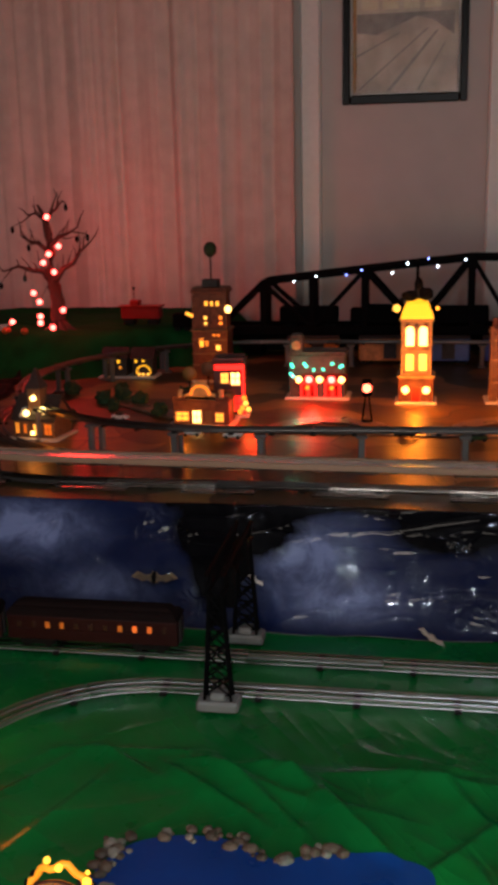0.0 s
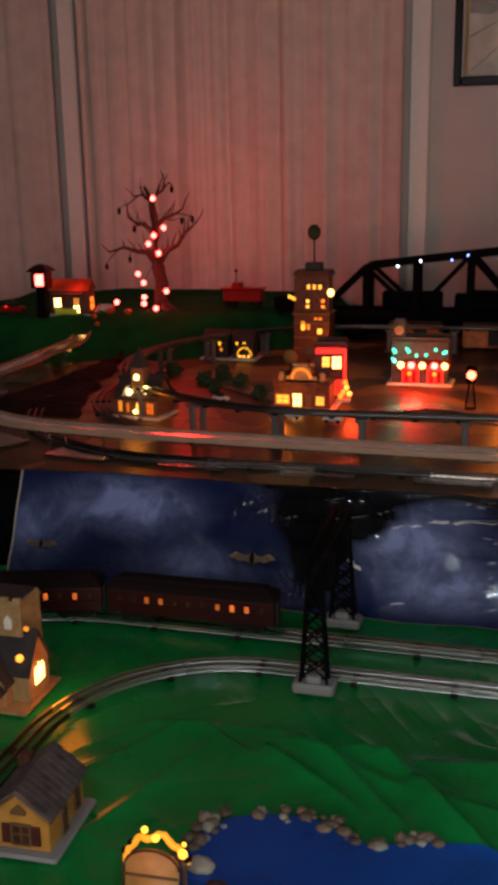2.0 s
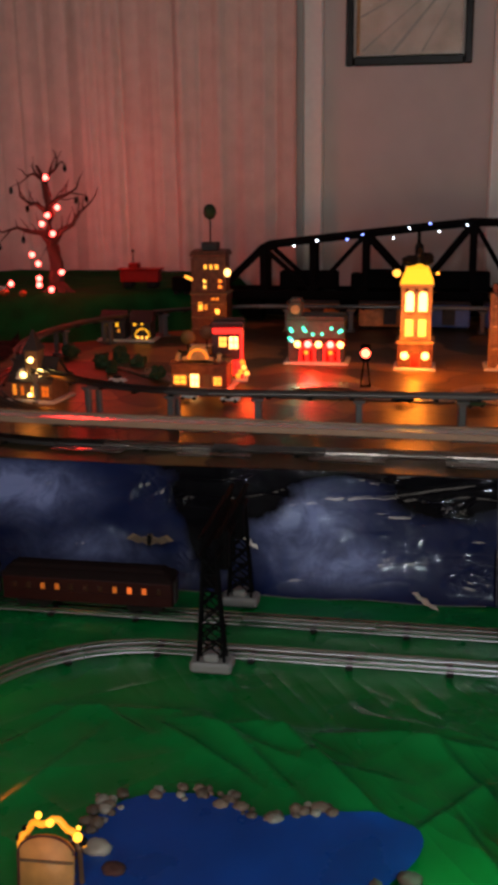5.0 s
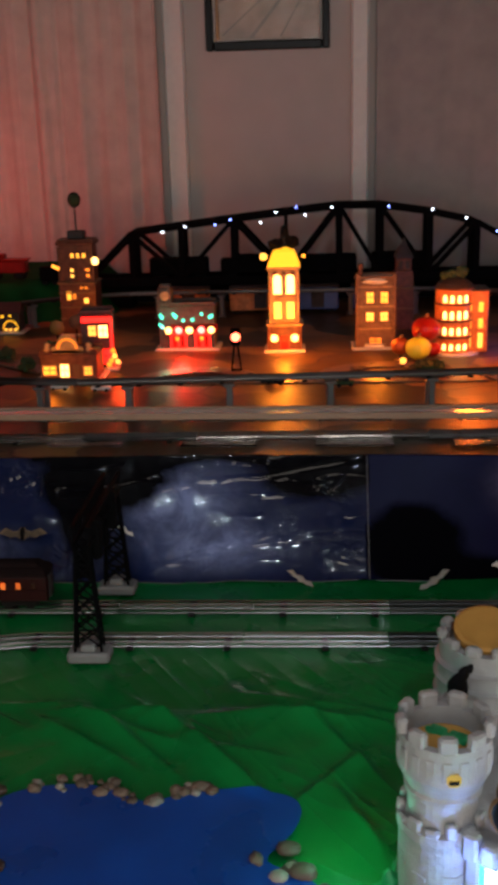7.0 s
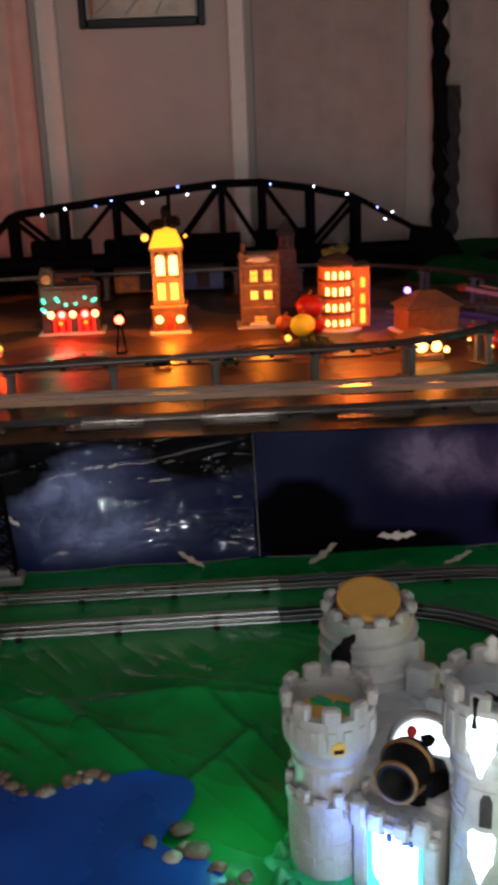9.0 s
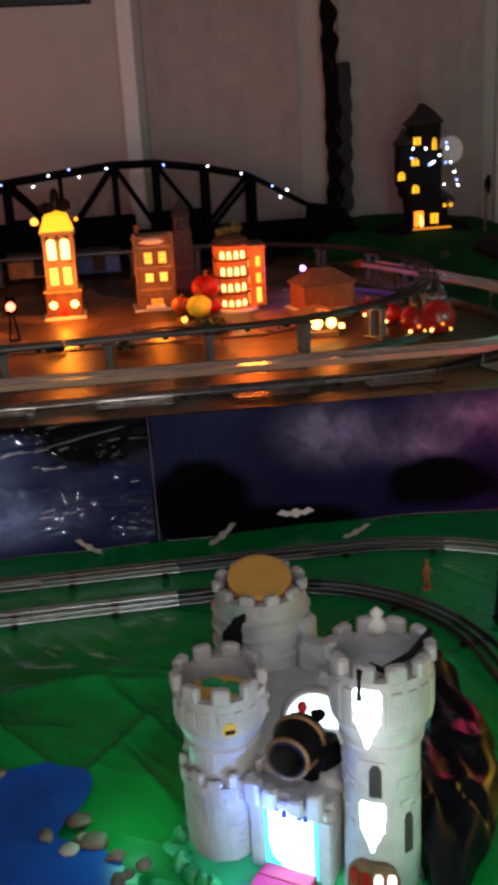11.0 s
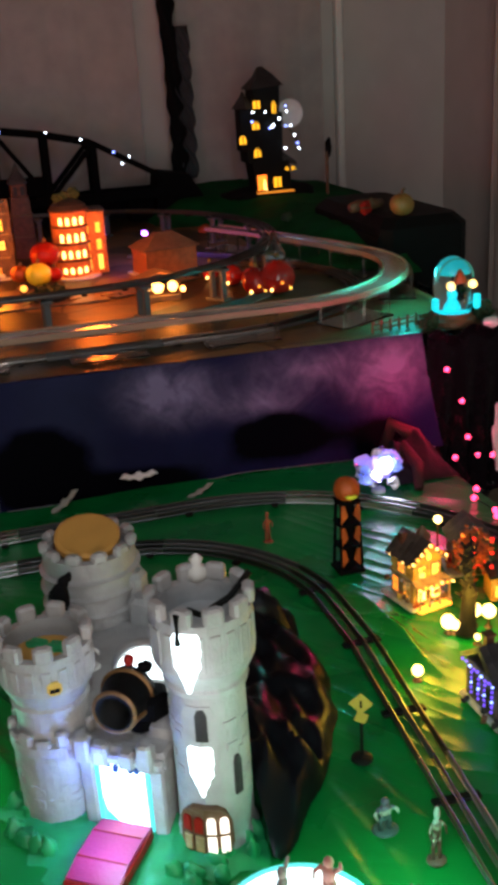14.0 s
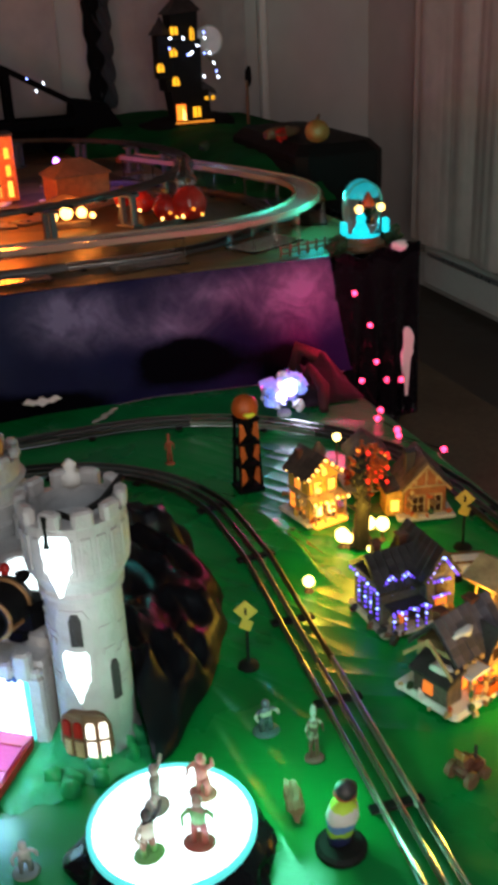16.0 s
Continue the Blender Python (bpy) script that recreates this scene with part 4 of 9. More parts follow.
def pond_fn(u, v):
    x, y = pond_edge(2 * math.pi * u)
    x, y = -0.185 + (x + 0.185) * v, 0.985 + (y - 0.985) * v
    return (x, y, max(cloth_z(x, y) + 0.005, 0.010) + 0.003 * hash2(x, y, 7) + 0.002 * math.sin(16 * x + 9 * y) * v)


setting("pond", G().sheet(pond_fn, 120, 24), BLUE, "blue plastic sheet laid as a pond", "water", True)

# ---- tracks ----


def even(path, step):
    """The path again, in points at even steps."""
    pts = along(path, step)
    return [path[0]] + [(x, y) for x, y, h in pts] + [path[-1]]


RAIL_PROFILE = ((-0.0026, 0.003), (0.0026, 0.003), (0.0009, 0.0050), (0.0020, 0.0084), (0.0019, 0.0112), (0, 0.0122), (-0.0019, 0.0112), (-0.0020, 0.0084), (-0.0009, 0.0050))


def track(name, path, z, label, tie_step=0.175, group="", section=0.26, bright=()):
    """Three rails in sections with small gaps, on black ties."""
    tk = thing(name, I4, label, "train track", group)
    fine = even(path, 0.02)
    per = max(3, int(section / 0.02))
    for i in range(3):
        d = (i - 1) * 0.0185
        pts = offset(fine, d)
        for a in range(0, len(pts) - 1, per):
            piece_ = pts[a:a + per + 1]
            if len(piece_) < 2:
                continue
            rings = []
            for k, (x, y) in enumerate(piece_):
                (xa, ya), (xb, yb) = piece_[max(k - 1, 0)], piece_[min(k + 1, len(piece_) - 1)]
                h = math.atan2(yb - ya, xb - xa)
                nx, ny = -math.sin(h), math.cos(h)
                if k == len(piece_) - 1:
                    x, y = x - 0.0012 * math.cos(h), y - 0.0012 * math.sin(h)
                rings.append([(x + nx * p, y + ny * p, z + q) for p, q in RAIL_PROFILE])
            part("rail", G().loft(rings), RAIL_BRIGHT if a // per in bright else RAIL, tk)
    me = G().box(0, 0, 0, 0.013, 0.060, 0.0050, 0.0015).mesh("tie", TIE)
    for x, y, h in along(path, tie_step):
        t = new("tie", me)
        t.parent = tk
        t.matrix_basis = pose(x, y, z - 0.001, 0, 0, math.degrees(h))
    return tk


def straight(x0, y0, x1, y1, n=10):
    return [(x0 + (x1 - x0) * i / n, y0 + (y1 - y0) * i / n) for i in range(n + 1)]


LOWZ = 0.008
A = straight(0.6133, 0.3885, 0.668, 1.16) + [(0.6665, 1.22)] + arc(0.345, 1.285, 0.32, 0, 90, 20)[1:] + straight(0.345, 1.605, -0.42, 1.603)[1:] + arc(-0.42, 1.283, 0.32, 90, 180, 20)[1:] + straight(-0.74, 1.28, -0.74, 0.45)[1:]
track("train_track", A, LOWZ, "three-rail tinplate train track on the green sheet", 0.175, bright=(0, 1, 6, 7, 8, 9))
B = straight(1.045, 0.55, 1.05, 1.24) + arc(0.55, 1.24, 0.495, 0, 90, 24)[1:] + straight(0.55, 1.735, -0.78, 1.738)[1:] + arc(-0.78, 1.238, 0.5, 90, 180, 24)[1:]
track("train_track", B, LOWZ, "three-rail tinplate train track before the night sky film", 0.175, bright=(4, 7, 8, 9, 10, 11))
# village tracks on the mat
C = arc(-0.80, 2.75, 0.60, 180, 270, 20) + straight(-0.80, 2.15, 0.75, 2.15)[1:] + arc(0.75, 2.60, 0.45, -90, 60, 24)[1:]
track("train_track", C, DZ, "three-rail tinplate train track along the table's front edge", 0.175, bright=(4, 6, 7, 9))
D = arc(-0.75, 2.90, 0.52, 150, 270, 20) + straight(-0.75, 2.38, 0.62, 2.37)[1:] + arc(0.62, 2.82, 0.45, -90, 80, 24)[1:]
track("train_track", D, DZ, "three-rail tinplate train track on the village mat", 0.175, bright=(5, 7, 8))
# raised loop on grey trestles
EZ = 0.315
E_ = straight(-0.5, 2.335, 0.35, 2.385) + arc(0.40, 3.10, 0.71, -90, 90, 30)[1:] + straight(0.40, 3.81, -0.5, 3.81)[1:] + arc(-0.50, 3.075, 0.735, 90, 270, 30)[1:-1] + [(-0.5, 2.336)]
track("raised_track", E_, EZ, "three-rail train track raised on grey trestles", 0.10)


def trestle(x, y, rot, h):
    t = thing("trestle", pose(x, y, DZ, 0, 0, rot), "grey plastic trestle carrying the raised track", "trestle", "trestles under the raised track")
    for s in (-1, 1):
        part("post", G().box(0, s * 0.019, 0.006, 0.016, 0.013, h - 0.012, 0.002), TRESTLE, t)
    part("foot", G().box(0, 0, 0, 0.032, 0.066, 0.007, 0.002), TRESTLE, t)
    part("cap", G().box(0, 0, h - 0.008, 0.03, 0.062, 0.0075, 0.002), TRESTLE, t)
    return t


first = None
for x, y, hd in along(E_, 0.245):
    if first is None:
        first = trestle(x, y, math.degrees(hd), EZ - DZ)
    else:
        copy_thing(first, pose(x, y, DZ, 0, 0, math.degrees(hd)))

# pale raised roadway on clear stands
RZ = 0.292
R_ = [(-1.66, 3.78), (-1.65, 3.45), (-1.64, 3.15)] + arc(-1.03, 2.78, 0.61, 172, 262, 24) + straight(-1.05, 2.155, 0.82, 2.105)[1:] + arc(0.86, 2.525, 0.425, -84, 20, 24)[1:] + [(1.22, 2.80), (1.12, 3.05), (1.0, 3.3)]
road = thing("raised_roadway", I4, "pale glossy strip of raised roadway curving round the village", "roadway")


def strip(path, w, z0, z1, lift=None):
    l, r = offset(path, w / 2), offset(path, -w / 2)
    up = [lift(x, y) if lift else 0.0 for x, y in path]
    return G().loft([[(a[0], a[1], z0 + u), (b[0], b[1], z0 + u), (b[0], b[1], z1 + u), (a[0], a[1], z1 + u)] for a, b, u in zip(l, r, up)])


def over_hill(x, y):
    return max(0.0, hill(x, y) + 0.012 - RZ)


R_ = [p for i, p in enumerate(R_) if i == 0 or math.hypot(p[0] - R_[i - 1][0], p[1] - R_[i - 1][1]) > 0.004]
part("roadbed", strip(R_, 0.058, RZ, RZ + 0.007, over_hill), SMOKE, road, "smoky clear roadbed")
for s in (-1, 1):
    part("edge_rail", strip(offset(R_, s * 0.031), 0.004, RZ - 0.002, RZ + 0.011, over_hill), ROADBED, road)


def stand(x, y, rot):
    t = thing("clear_stand", pose(x, y, DZ + 0.002, 0, 0, rot), "clear acrylic stand carrying the raised roadway", "stand", "clear stands under the roadway")
    for a in (-1, 1):
        for b in (-1, 1):
            part("post", G().box(a * 0.075, b * 0.038, 0.004, 0.006, 0.006, 0.052, 0.001), ACRYLIC, t)
    part("tray", G().box(0, 0, 0, 0.17, 0.095, 0.004, 0.001), ACRYLIC, t)
    part("top_plate", G().box(0, 0, 0.056, 0.16, 0.085, 0.003, 0.001), ACRYLIC, t)
    return t


first = None
for x, y, hd in along(R_, 0.30):
    if hill(x, y) > DZ + 0.01:
        continue
    if first is None:
        first = stand(x, y, math.degrees(hd))
    else:
        copy_thing(first, pose(x, y, DZ + 0.002, 0, 0, math.degrees(hd)))

# printed roads on the mat
for k, pts in enumerate((straight(-0.55, 2.72, 0.55, 2.70), arc(0.28, 2.72, 0.17, 0, 180, 16), arc(-0.25, 2.70, 0.15, 0, 180, 16), straight(0.55, 2.70, 1.0, 2.95), straight(-0.55, 2.72, -1.0, 3.1))):
    setting("road", strip(pts, 0.07, DZ + 0.002, DZ + 0.0045 + 0.0006 * k), ROADMAT, "dull printed road on the village mat", "road")

# ---- buildings ----


def window(parent, face, u, v, ww, hh, glowmat, w, d, frame_mat, arch_top=False, bars=True):
    """A lit pane with its frame, on the front (f), back (b), left (l) or right (r) of a body w wide and d deep."""
    m = {"f": pose(u, -d / 2, v), "b": pose(-u, d / 2, v, 0, 0, 180), "r": pose(w / 2, u, v, 0, 0, 90), "l": pose(-w / 2, -u, v, 0, 0, -90)}[face]
    g = G()
    g.m = m
    if arch_top:
        poly = [(-ww / 2, 0), (ww / 2, 0), (ww / 2, hh - ww / 2)] + [(ww / 2 * math.cos(radians(a)), hh - ww / 2 + ww / 2 * math.sin(radians(a))) for a in range(30, 180, 30)] + [(-ww / 2, hh - ww / 2)]
        g.prism(poly, -0.0022, 0.002)
    else:
        g.box(0, 0, 0, ww, 0.0044, hh, 0.0003)
    win = part("window", g, glowmat, parent)
    g = G()
    g.m = m
    t = max(0.0018, ww * 0.12)
    g.box(-ww / 2 - t / 2, 0, -t, t, 0.008, hh + 2 * t, 0.0005).box(ww / 2 + t / 2, 0, -t, t, 0.008, hh + 2 * t, 0.0005)
    g.box(0, 0, -t, ww, 0.010, t, 0.0005)
    if not arch_top:
        g.box(0, 0, hh, ww, 0.008, t, 0.0005)
    if bars and ww > 0.012:
        g.box(0, 0, 0, t * 0.6, 0.0062, hh, 0.0003)
        g.box(0, 0, hh * 0.5, ww, 0.0060, t * 0.6, 0.0003)
    fr = part("frame", g, frame_mat, win)
    return win


def roof_gable(g, w, d, h, rise, over=0.006, turn=False):
    if turn:
        g.m = g.m @ pose(0, 0, 0, 0, 0, 90)
        w, d = d, w
    t = 0.004
    for s in (-1, 1):
        poly = [(s * (w / 2 + over), h - over * rise / (w / 2)), (0, h + rise), (0, h + rise + t * 1.6), (s * (w / 2 + over), h - over * rise / (w / 2) + t)]
        g.prism(poly if s > 0 else poly[::-1], -d / 2 - over, d / 2 + over)
    return g


def house(name, label, at, rot, w, d, h, wall, roof, kind="gable", rise=0.03, wins=(), frame_mat=None, turn=False, base=True, chimney=None, group="", base_mat=None, bars=True):
    ob = thing(name, pose(*at, 0, 0, rot), label, "model house", group)
    z0 = 0.0
    if base:
        part("base", G().box(0, 0, 0, w + 0.03, d + 0.03, 0.008, 0.003), base_mat or SNOW, ob)
        z0 = 0.0075
    g = G().box(0, 0, z0, w, d, h - z0, 0.0015)
    if kind == "gable":
        gg = G()
        if turn:
            gg.m = pose(0, 0, 0, 0, 0, 90)
        ww, dd = (d, w) if turn else (w, d)
        gg.prism([(-ww / 2, h - 0.001), (ww / 2, h - 0.001), (0, h + rise - 0.001)], -dd / 2, dd / 2)
        g.v, g.f = g.v + gg.v, g.f + [tuple(i + len(g.v) for i in f) for f in gg.f]
    part("wall", g, wall, ob)
    if kind == "gable":
        part("roof", roof_gable(G(), w, d, h, rise, turn=turn), roof, ob)
    elif kind == "hip":
        o = 0.007
        part("roof", G().loft([[(-w / 2 - o, -d / 2 - o, h), (w / 2 + o, -d / 2 - o, h), (w / 2 + o, d / 2 + o, h), (-w / 2 - o, d / 2 + o, h)],
                               [(-w / 2 - o, -d / 2 - o, h + 0.004), (w / 2 + o, -d / 2 - o, h + 0.004), (w / 2 + o, d / 2 + o, h + 0.004), (-w / 2 - o, d / 2 + o, h + 0.004)],
                               [(-w * 0.16, -d * 0.12, h + rise), (w * 0.16, -d * 0.12, h + rise), (w * 0.16, d * 0.12, h + rise), (-w * 0.16, d * 0.12, h + rise)]]), roof, ob)
    elif kind == "flat":
        g = G().box(0, 0, h, w + 0.010, d + 0.010, 0.006, 0.002)
        part("cornice", g, wall, ob)
        for s in (-1, 1):
            part("parapet", G().box(0, s * (d / 2 - 0.001), h + 0.006, w, 0.006, 0.010, 0.001), wall, ob)
        part("roof", G().box(0, 0, h + 0.0062, w - 0.004, d - 0.014, 0.003, 0.001), roof, ob)
    for wn in wins:
        face, u, v, ww, hh, gm = wn[:6]
        window(ob, face, u, v, ww, hh, gm, w, d, frame_mat or wall, len(wn) > 6 and wn[6], bars)
    if chimney:
        cx, cy, ch = chimney
        part("chimney", G().box(cx, cy, h, 0.014, 0.014, ch, 0.001).box(cx, cy, h + ch - 0.004, 0.018, 0.018, 0.005, 0.001), BRICK, ob)
    return ob


def shingles(ob, w, d, h, rise, turn, m_, seed, over=0.006, at=I4):
    """Single roof tiles in staggered courses on both slopes of a gable roof."""
    r = random.Random(seed)
    base = at @ pose(0, 0, 0, 0, 0, 90) if turn else at
    if turn:
        w, d = d, w
    half, steep = w / 2 + over, rise / (w / 2)
    rows, cols = 5, max(6, int((d + 2 * over) / 0.0125))
    step, wide = half / rows, (d + 2 * over) / cols
    me = G().box(0, 0, 0, step * 1.3 * math.hypot(1, steep), wide * 0.93, 0.0024, 0.0004).mesh("tile", m_)
    for s in (-1, 1):
        for i in range(rows):
            for j in range(cols):
                x = s * step * (i + 0.5)
                y = -d / 2 - over + wide * (j + 0.5)
                t = new("roof_tile", me)
                t.parent = ob
                t.matrix_basis = base @ pose(x, y, h + rise - steep * abs(x) + 0.0052 + r.uniform(0, 0.0008), r.uniform(-2, 2), s * (math.degrees(math.atan(steep)) - 4 + r.uniform(-2.5, 2.5)), 0)


def bulb_at(parent, x, y, z, r, gm, name="bulb"):
    return part(name, G().ball(x, y, z, r, u=10, v=6), gm, parent, smooth=True)


def string_lights(name, label, pts, bulbs, r, mats_, sag=0.0):
    """A thin wire with its bulbs."""
    ob = thing(name, pose(*pts[0]), label, "string lights")
    o = Vector(pts[0])
    part("wire", G().tube([Vector(p) - o for p in pts], 0.0012, 5), STEEL_BLACK, ob)
    for k, b in enumerate(bulbs):
        p = Vector(b) - o
        bulb_at(ob, p.x, p.y, p.z, r, mats_[k % len(mats_)])
    return ob


# gabled brick bakery with a curly front
bk = house("bakery_house", "brick village bakery with a curly gable and lit windows", (-0.62, 2.79, DZ), 0, 0.165, 0.09, 0.075, BRICK, SLATE, "flat", 0.03,
           [("f", -0.055, 0.020, 0.036, 0.024, G_YEL), ("f", -0.012, 0.013, 0.024, 0.036, G_HOT), ("f", 0.055, 0.018, 0.022, 0.024, G_YEL)], CREAM)
g = G()
g.m = pose(0, 0, 0.078)
g.prism([(-0.045, 0), (0.045, 0), (0.045, 0.02), (0.03, 0.024), (0.024, 0.045), (0.012, 0.055), (-0.012, 0.055), (-0.024, 0.045), (-0.03, 0.024), (-0.045, 0.02)], -0.047, -0.038)
part("curly_gable", g, CREAM, bk, "cream curly gable")
# faint glow put into the trim for light falling on the arch
part("arch_trim", G().tube([(0.027 * math.cos(radians(a)), -0.049, 0.095 + 0.027 * math.sin(radians(a))) for a in range(0, 181, 20)], 0.004, 6), G_DIM, bk, "arch trim given a faint glow")
for s in (-1, 1):
    part("corner_urn", G().lathe([(0.008, 0), (0.010, 0.006), (0.006, 0.012), (0.009, 0.02), (0.002, 0.026)], s * 0.06, -0.04, 0.086, 10), CREAM, bk, smooth=True)
part("door", G().box(0.022, -0.045, 0.008, 0.02, 0.004, 0.04, 0.001), BROWN, bk)

# tall red shop behind it
rs = house("red_shop", "narrow red shop glowing red with lit upper windows", (-0.567, 2.92, DZ), 6, 0.092, 0.08, 0.165, OXBLOOD, SLATE, "flat", 0.02,
           [("f", -0.012, 0.105, 0.022, 0.03, G_WARM), ("f", 0.020, 0.100, 0.026, 0.036, G_HOT), ("f", 0.025, 0.02, 0.03, 0.045, G_RED), ("r", 0.0, 0.03, 0.02, 0.03, G_AMB)], REDPL)
part("sign_board", G().box(0, -0.043, 0.145, 0.084, 0.006, 0.016, 0.002), G_RED, rs, "glowing red sign board")
part("corner_strip", G().box(0.044, -0.043, 0.010, 0.008, 0.006, 0.150, 0.001), G_RED, rs, "glowing red corner strip")
for k, (x, z) in enumerate(((0.040, 0.030), (0.050, 0.044), (0.046, 0.060), (0.058, 0.026), (0.032, 0.018))):
    bulb_at(rs, x, -0.047, z, 0.008, (G_AMB, G_WARM)[k % 2])

# tall tower with a globe mast
tt = thing("office_tower", pose(-0.738, 3.49, DZ) @ Matrix.Diagonal((0.88, 1, 1, 1)), "tall brown brick tower with lit windows and a globe mast", "model house")
part("base", G().box(0, 0, 0, 0.16, 0.12, 0.008, 0.003), SNOW, tt)
part("lower_body", G().box(0, 0, 0.0075, 0.145, 0.10, 0.175, 0.002), BRICK, tt)
part("ledge", G().box(0, 0, 0.182, 0.155, 0.11, 0.008, 0.002), TANWALL, tt)
part("upper_body", G().box(0, 0, 0.19, 0.13, 0.09, 0.125, 0.002), BRICK, tt)
part("cornice", G().box(0, 0, 0.315, 0.15, 0.105, 0.012, 0.003).box(0, 0, 0.327, 0.14, 0.095, 0.008, 0.002), BRICK, tt)
part("penthouse", G().box(0, 0, 0.335, 0.065, 0.05, 0.026, 0.002), SLATE, tt)
part("mast", G().tube([(0, 0, 0.36), (0, 0, 0.455)], 0.003, 6), STEEL_BLACK, tt)
part("globe", G().ball(0, 0, 0.465, 0.022, u=16, v=10), FOLIAGE, tt, "dark green globe", True)
part("globe_ring", G().tube([(0.024 * math.cos(radians(a)), 0, 0.465 + 0.024 * math.sin(radians(a))) for a in range(0, 361, 20)], 0.0025, 5), STEEL_BLACK, tt)
for v, xs, hh, gm in ((0.272, (-0.012, 0.010, 0.034), 0.016, G_YEL), (0.224, (-0.016,), 0.012, G_WARM), (0.226, (0.046,), 0.010, G_AMB), (0.205, (-0.016,), 0.011, G_WARM), (0.206, (0.046,), 0.010, G_AMB)):
    for x in xs:
        window(tt, "f", x, v, 0.013, hh, gm, 0.13, 0.09, BRICK, False, False)
for x, v, ww, hh, gm in ((-0.034, 0.128, 0.018, 0.030, G_YEL), (0.034, 0.116, 0.018, 0.018, G_WARM), (-0.012, 0.130, 0.012, 0.024, G_DIM), (0.018, 0.165, 0.012, 0.009, G_DIM), (0.036, 0.165, 0.012, 0.009, G_DIM)):
    window(tt, "f", x, v, ww, hh, gm, 0.145, 0.10, BRICK, False, False)
bulb_at(tt, 0.080, -0.06, 0.262, 0.014, G_HOT, "flood_bulb")
part("flood_lamp", G().tube([(-0.095, -0.05, 0.248), (-0.065, -0.05, 0.236)], 0.006, 8), G_YEL, tt)
for z in (0.060, 0.10, 0.150):
    part("string_course", G().box(0, -0.051, z, 0.150, 0.006, 0.005, 0.001), TANWALL, tt)
for x in (-0.066, 0.0, 0.066):
    part("pilaster", G().box(x, -0.0475, 0.19, 0.010, 0.006, 0.122, 0.001), BRICK, tt)

# theatre with red doors and blue-green lights
th = house("theatre_house", "grey village theatre with red glowing doors and tiny lights", (-0.328, 3.205, DZ), 0, 0.180, 0.09, 0.140, PURPLEWALL, SLATE, "flat", 0.03, [], None)
part("clock_tower", G().box(-0.068, -0.01, 0.140, 0.042, 0.05, 0.060, 0.003).box(-0.068, -0.01, 0.199, 0.034, 0.04, 0.010, 0.002), PURPLEWALL, th)
piece = part("clock_face", G().lathe([(0.015, 0), (0.015, 0.003), (0.012, 0.004)], 0, 0, 0, 16), CREAM, th)
piece.matrix_basis = pose(-0.068, -0.036, 0.175, 90)
part("roof_sign", G().box(0.015, -0.035, 0.105, 0.07, 0.012, 0.03, 0.008), REDPL, th, "dark red oval sign")
part("awning", G().loft([[(-0.05, -0.046, 0.085), (0.10, -0.046, 0.085), (0.10, -0.046, 0.081), (-0.05, -0.046, 0.081)], [(-0.05, -0.075, 0.072), (0.10, -0.075, 0.072), (0.10, -0.075, 0.068), (-0.05, -0.075, 0.068)]]), REDPL, th)
for x in (-0.028, 0.05):
    part("door", G().box(x, -0.046, 0.008, 0.05, 0.004, 0.06, 0.001), G_RED, th, "glowing red double door")
    part("door_leaf", G().box(x - 0.012, -0.049, 0.010, 0.014, 0.003, 0.04, 0.001).box(x + 0.012, -0.049, 0.010, 0.014, 0.003, 0.04, 0.001), REDPL, th)
    bulb_at(th, x, -0.08, 0.045, 0.007, G_AMB)
for k, x in enumerate((-0.055, -0.022, 0.012, 0.05, 0.082)):
    bulb_at(th, x, -0.082, 0.072, 0.0112, (G_HOT, G_REDW)[k in (1, 3)])
rnd = random.Random(4)
for x, z in ((-0.082, 0.115), (-0.078, 0.108), (-0.085, 0.085), (-0.078, 0.078), (-0.04, 0.118), (-0.034, 0.11), (0.05, 0.118), (0.075, 0.108), (0.082, 0.112), (-0.01, 0.098), (0.02, 0.1)):
    bulb_at(th, x, -0.05, z, 0.0052, (G_TEAL, G_TEAL, G_CYANW)[rnd.randrange(3)], "tiny_light")

# bright yellow clock tower hall
yt = thing("tower_hall", pose(-0.013, 3.14, DZ), "slim cream tower glowing yellow through tall windows", "model house")
part("base", G().box(0, 0, 0, 0.13, 0.11, 0.010, 0.003), SNOW, yt)
part("lower_body", G().box(0, 0, 0.0095, 0.105, 0.09, 0.075, 0.002), BRICK, yt)
part("ledge", G().box(0, 0, 0.084, 0.118, 0.10, 0.010, 0.003), CREAM, yt)
part("shaft", G().box(0, 0, 0.094, 0.088, 0.08, 0.165, 0.003), CREAM, yt)
part("belt", G().box(0, 0, 0.168, 0.094, 0.086, 0.008, 0.002), CREAM, yt)
part("top_ledge", G().box(0, 0, 0.259, 0.105, 0.095, 0.010, 0.003), CREAM, yt)
part("dome_roof", G().loft([[(s * a, t * a, z) for s, t in ((-1, -1), (1, -1), (1, 1), (-1, 1))] for a, z in ((0.050, 0.269), (0.047, 0.278), (0.034, 0.312), (0.031, 0.316), (0.010, 0.326))]), G_LEMON, yt, "glowing yellow curved roof")
part("lantern", G().lathe([(0.012, 0), (0.014, 0.008), (0.008, 0.02), (0.010, 0.03), (0.002, 0.06)], 0, 0, 0.326, 10), SLATE, yt)
part("roof_bird", G().ball(-0.020, -0.01, 0.336, 0.026, 0.014, 0.016, rough=0.5).ball(0.024, 0, 0.340, 0.024, 0.014, 0.020, rough=0.5, seed=3).ball(0.004, 0, 0.366, 0.014, 0.010, 0.022, rough=0.5, seed=5), BLACKCLOTH, yt, "black bird ornament")
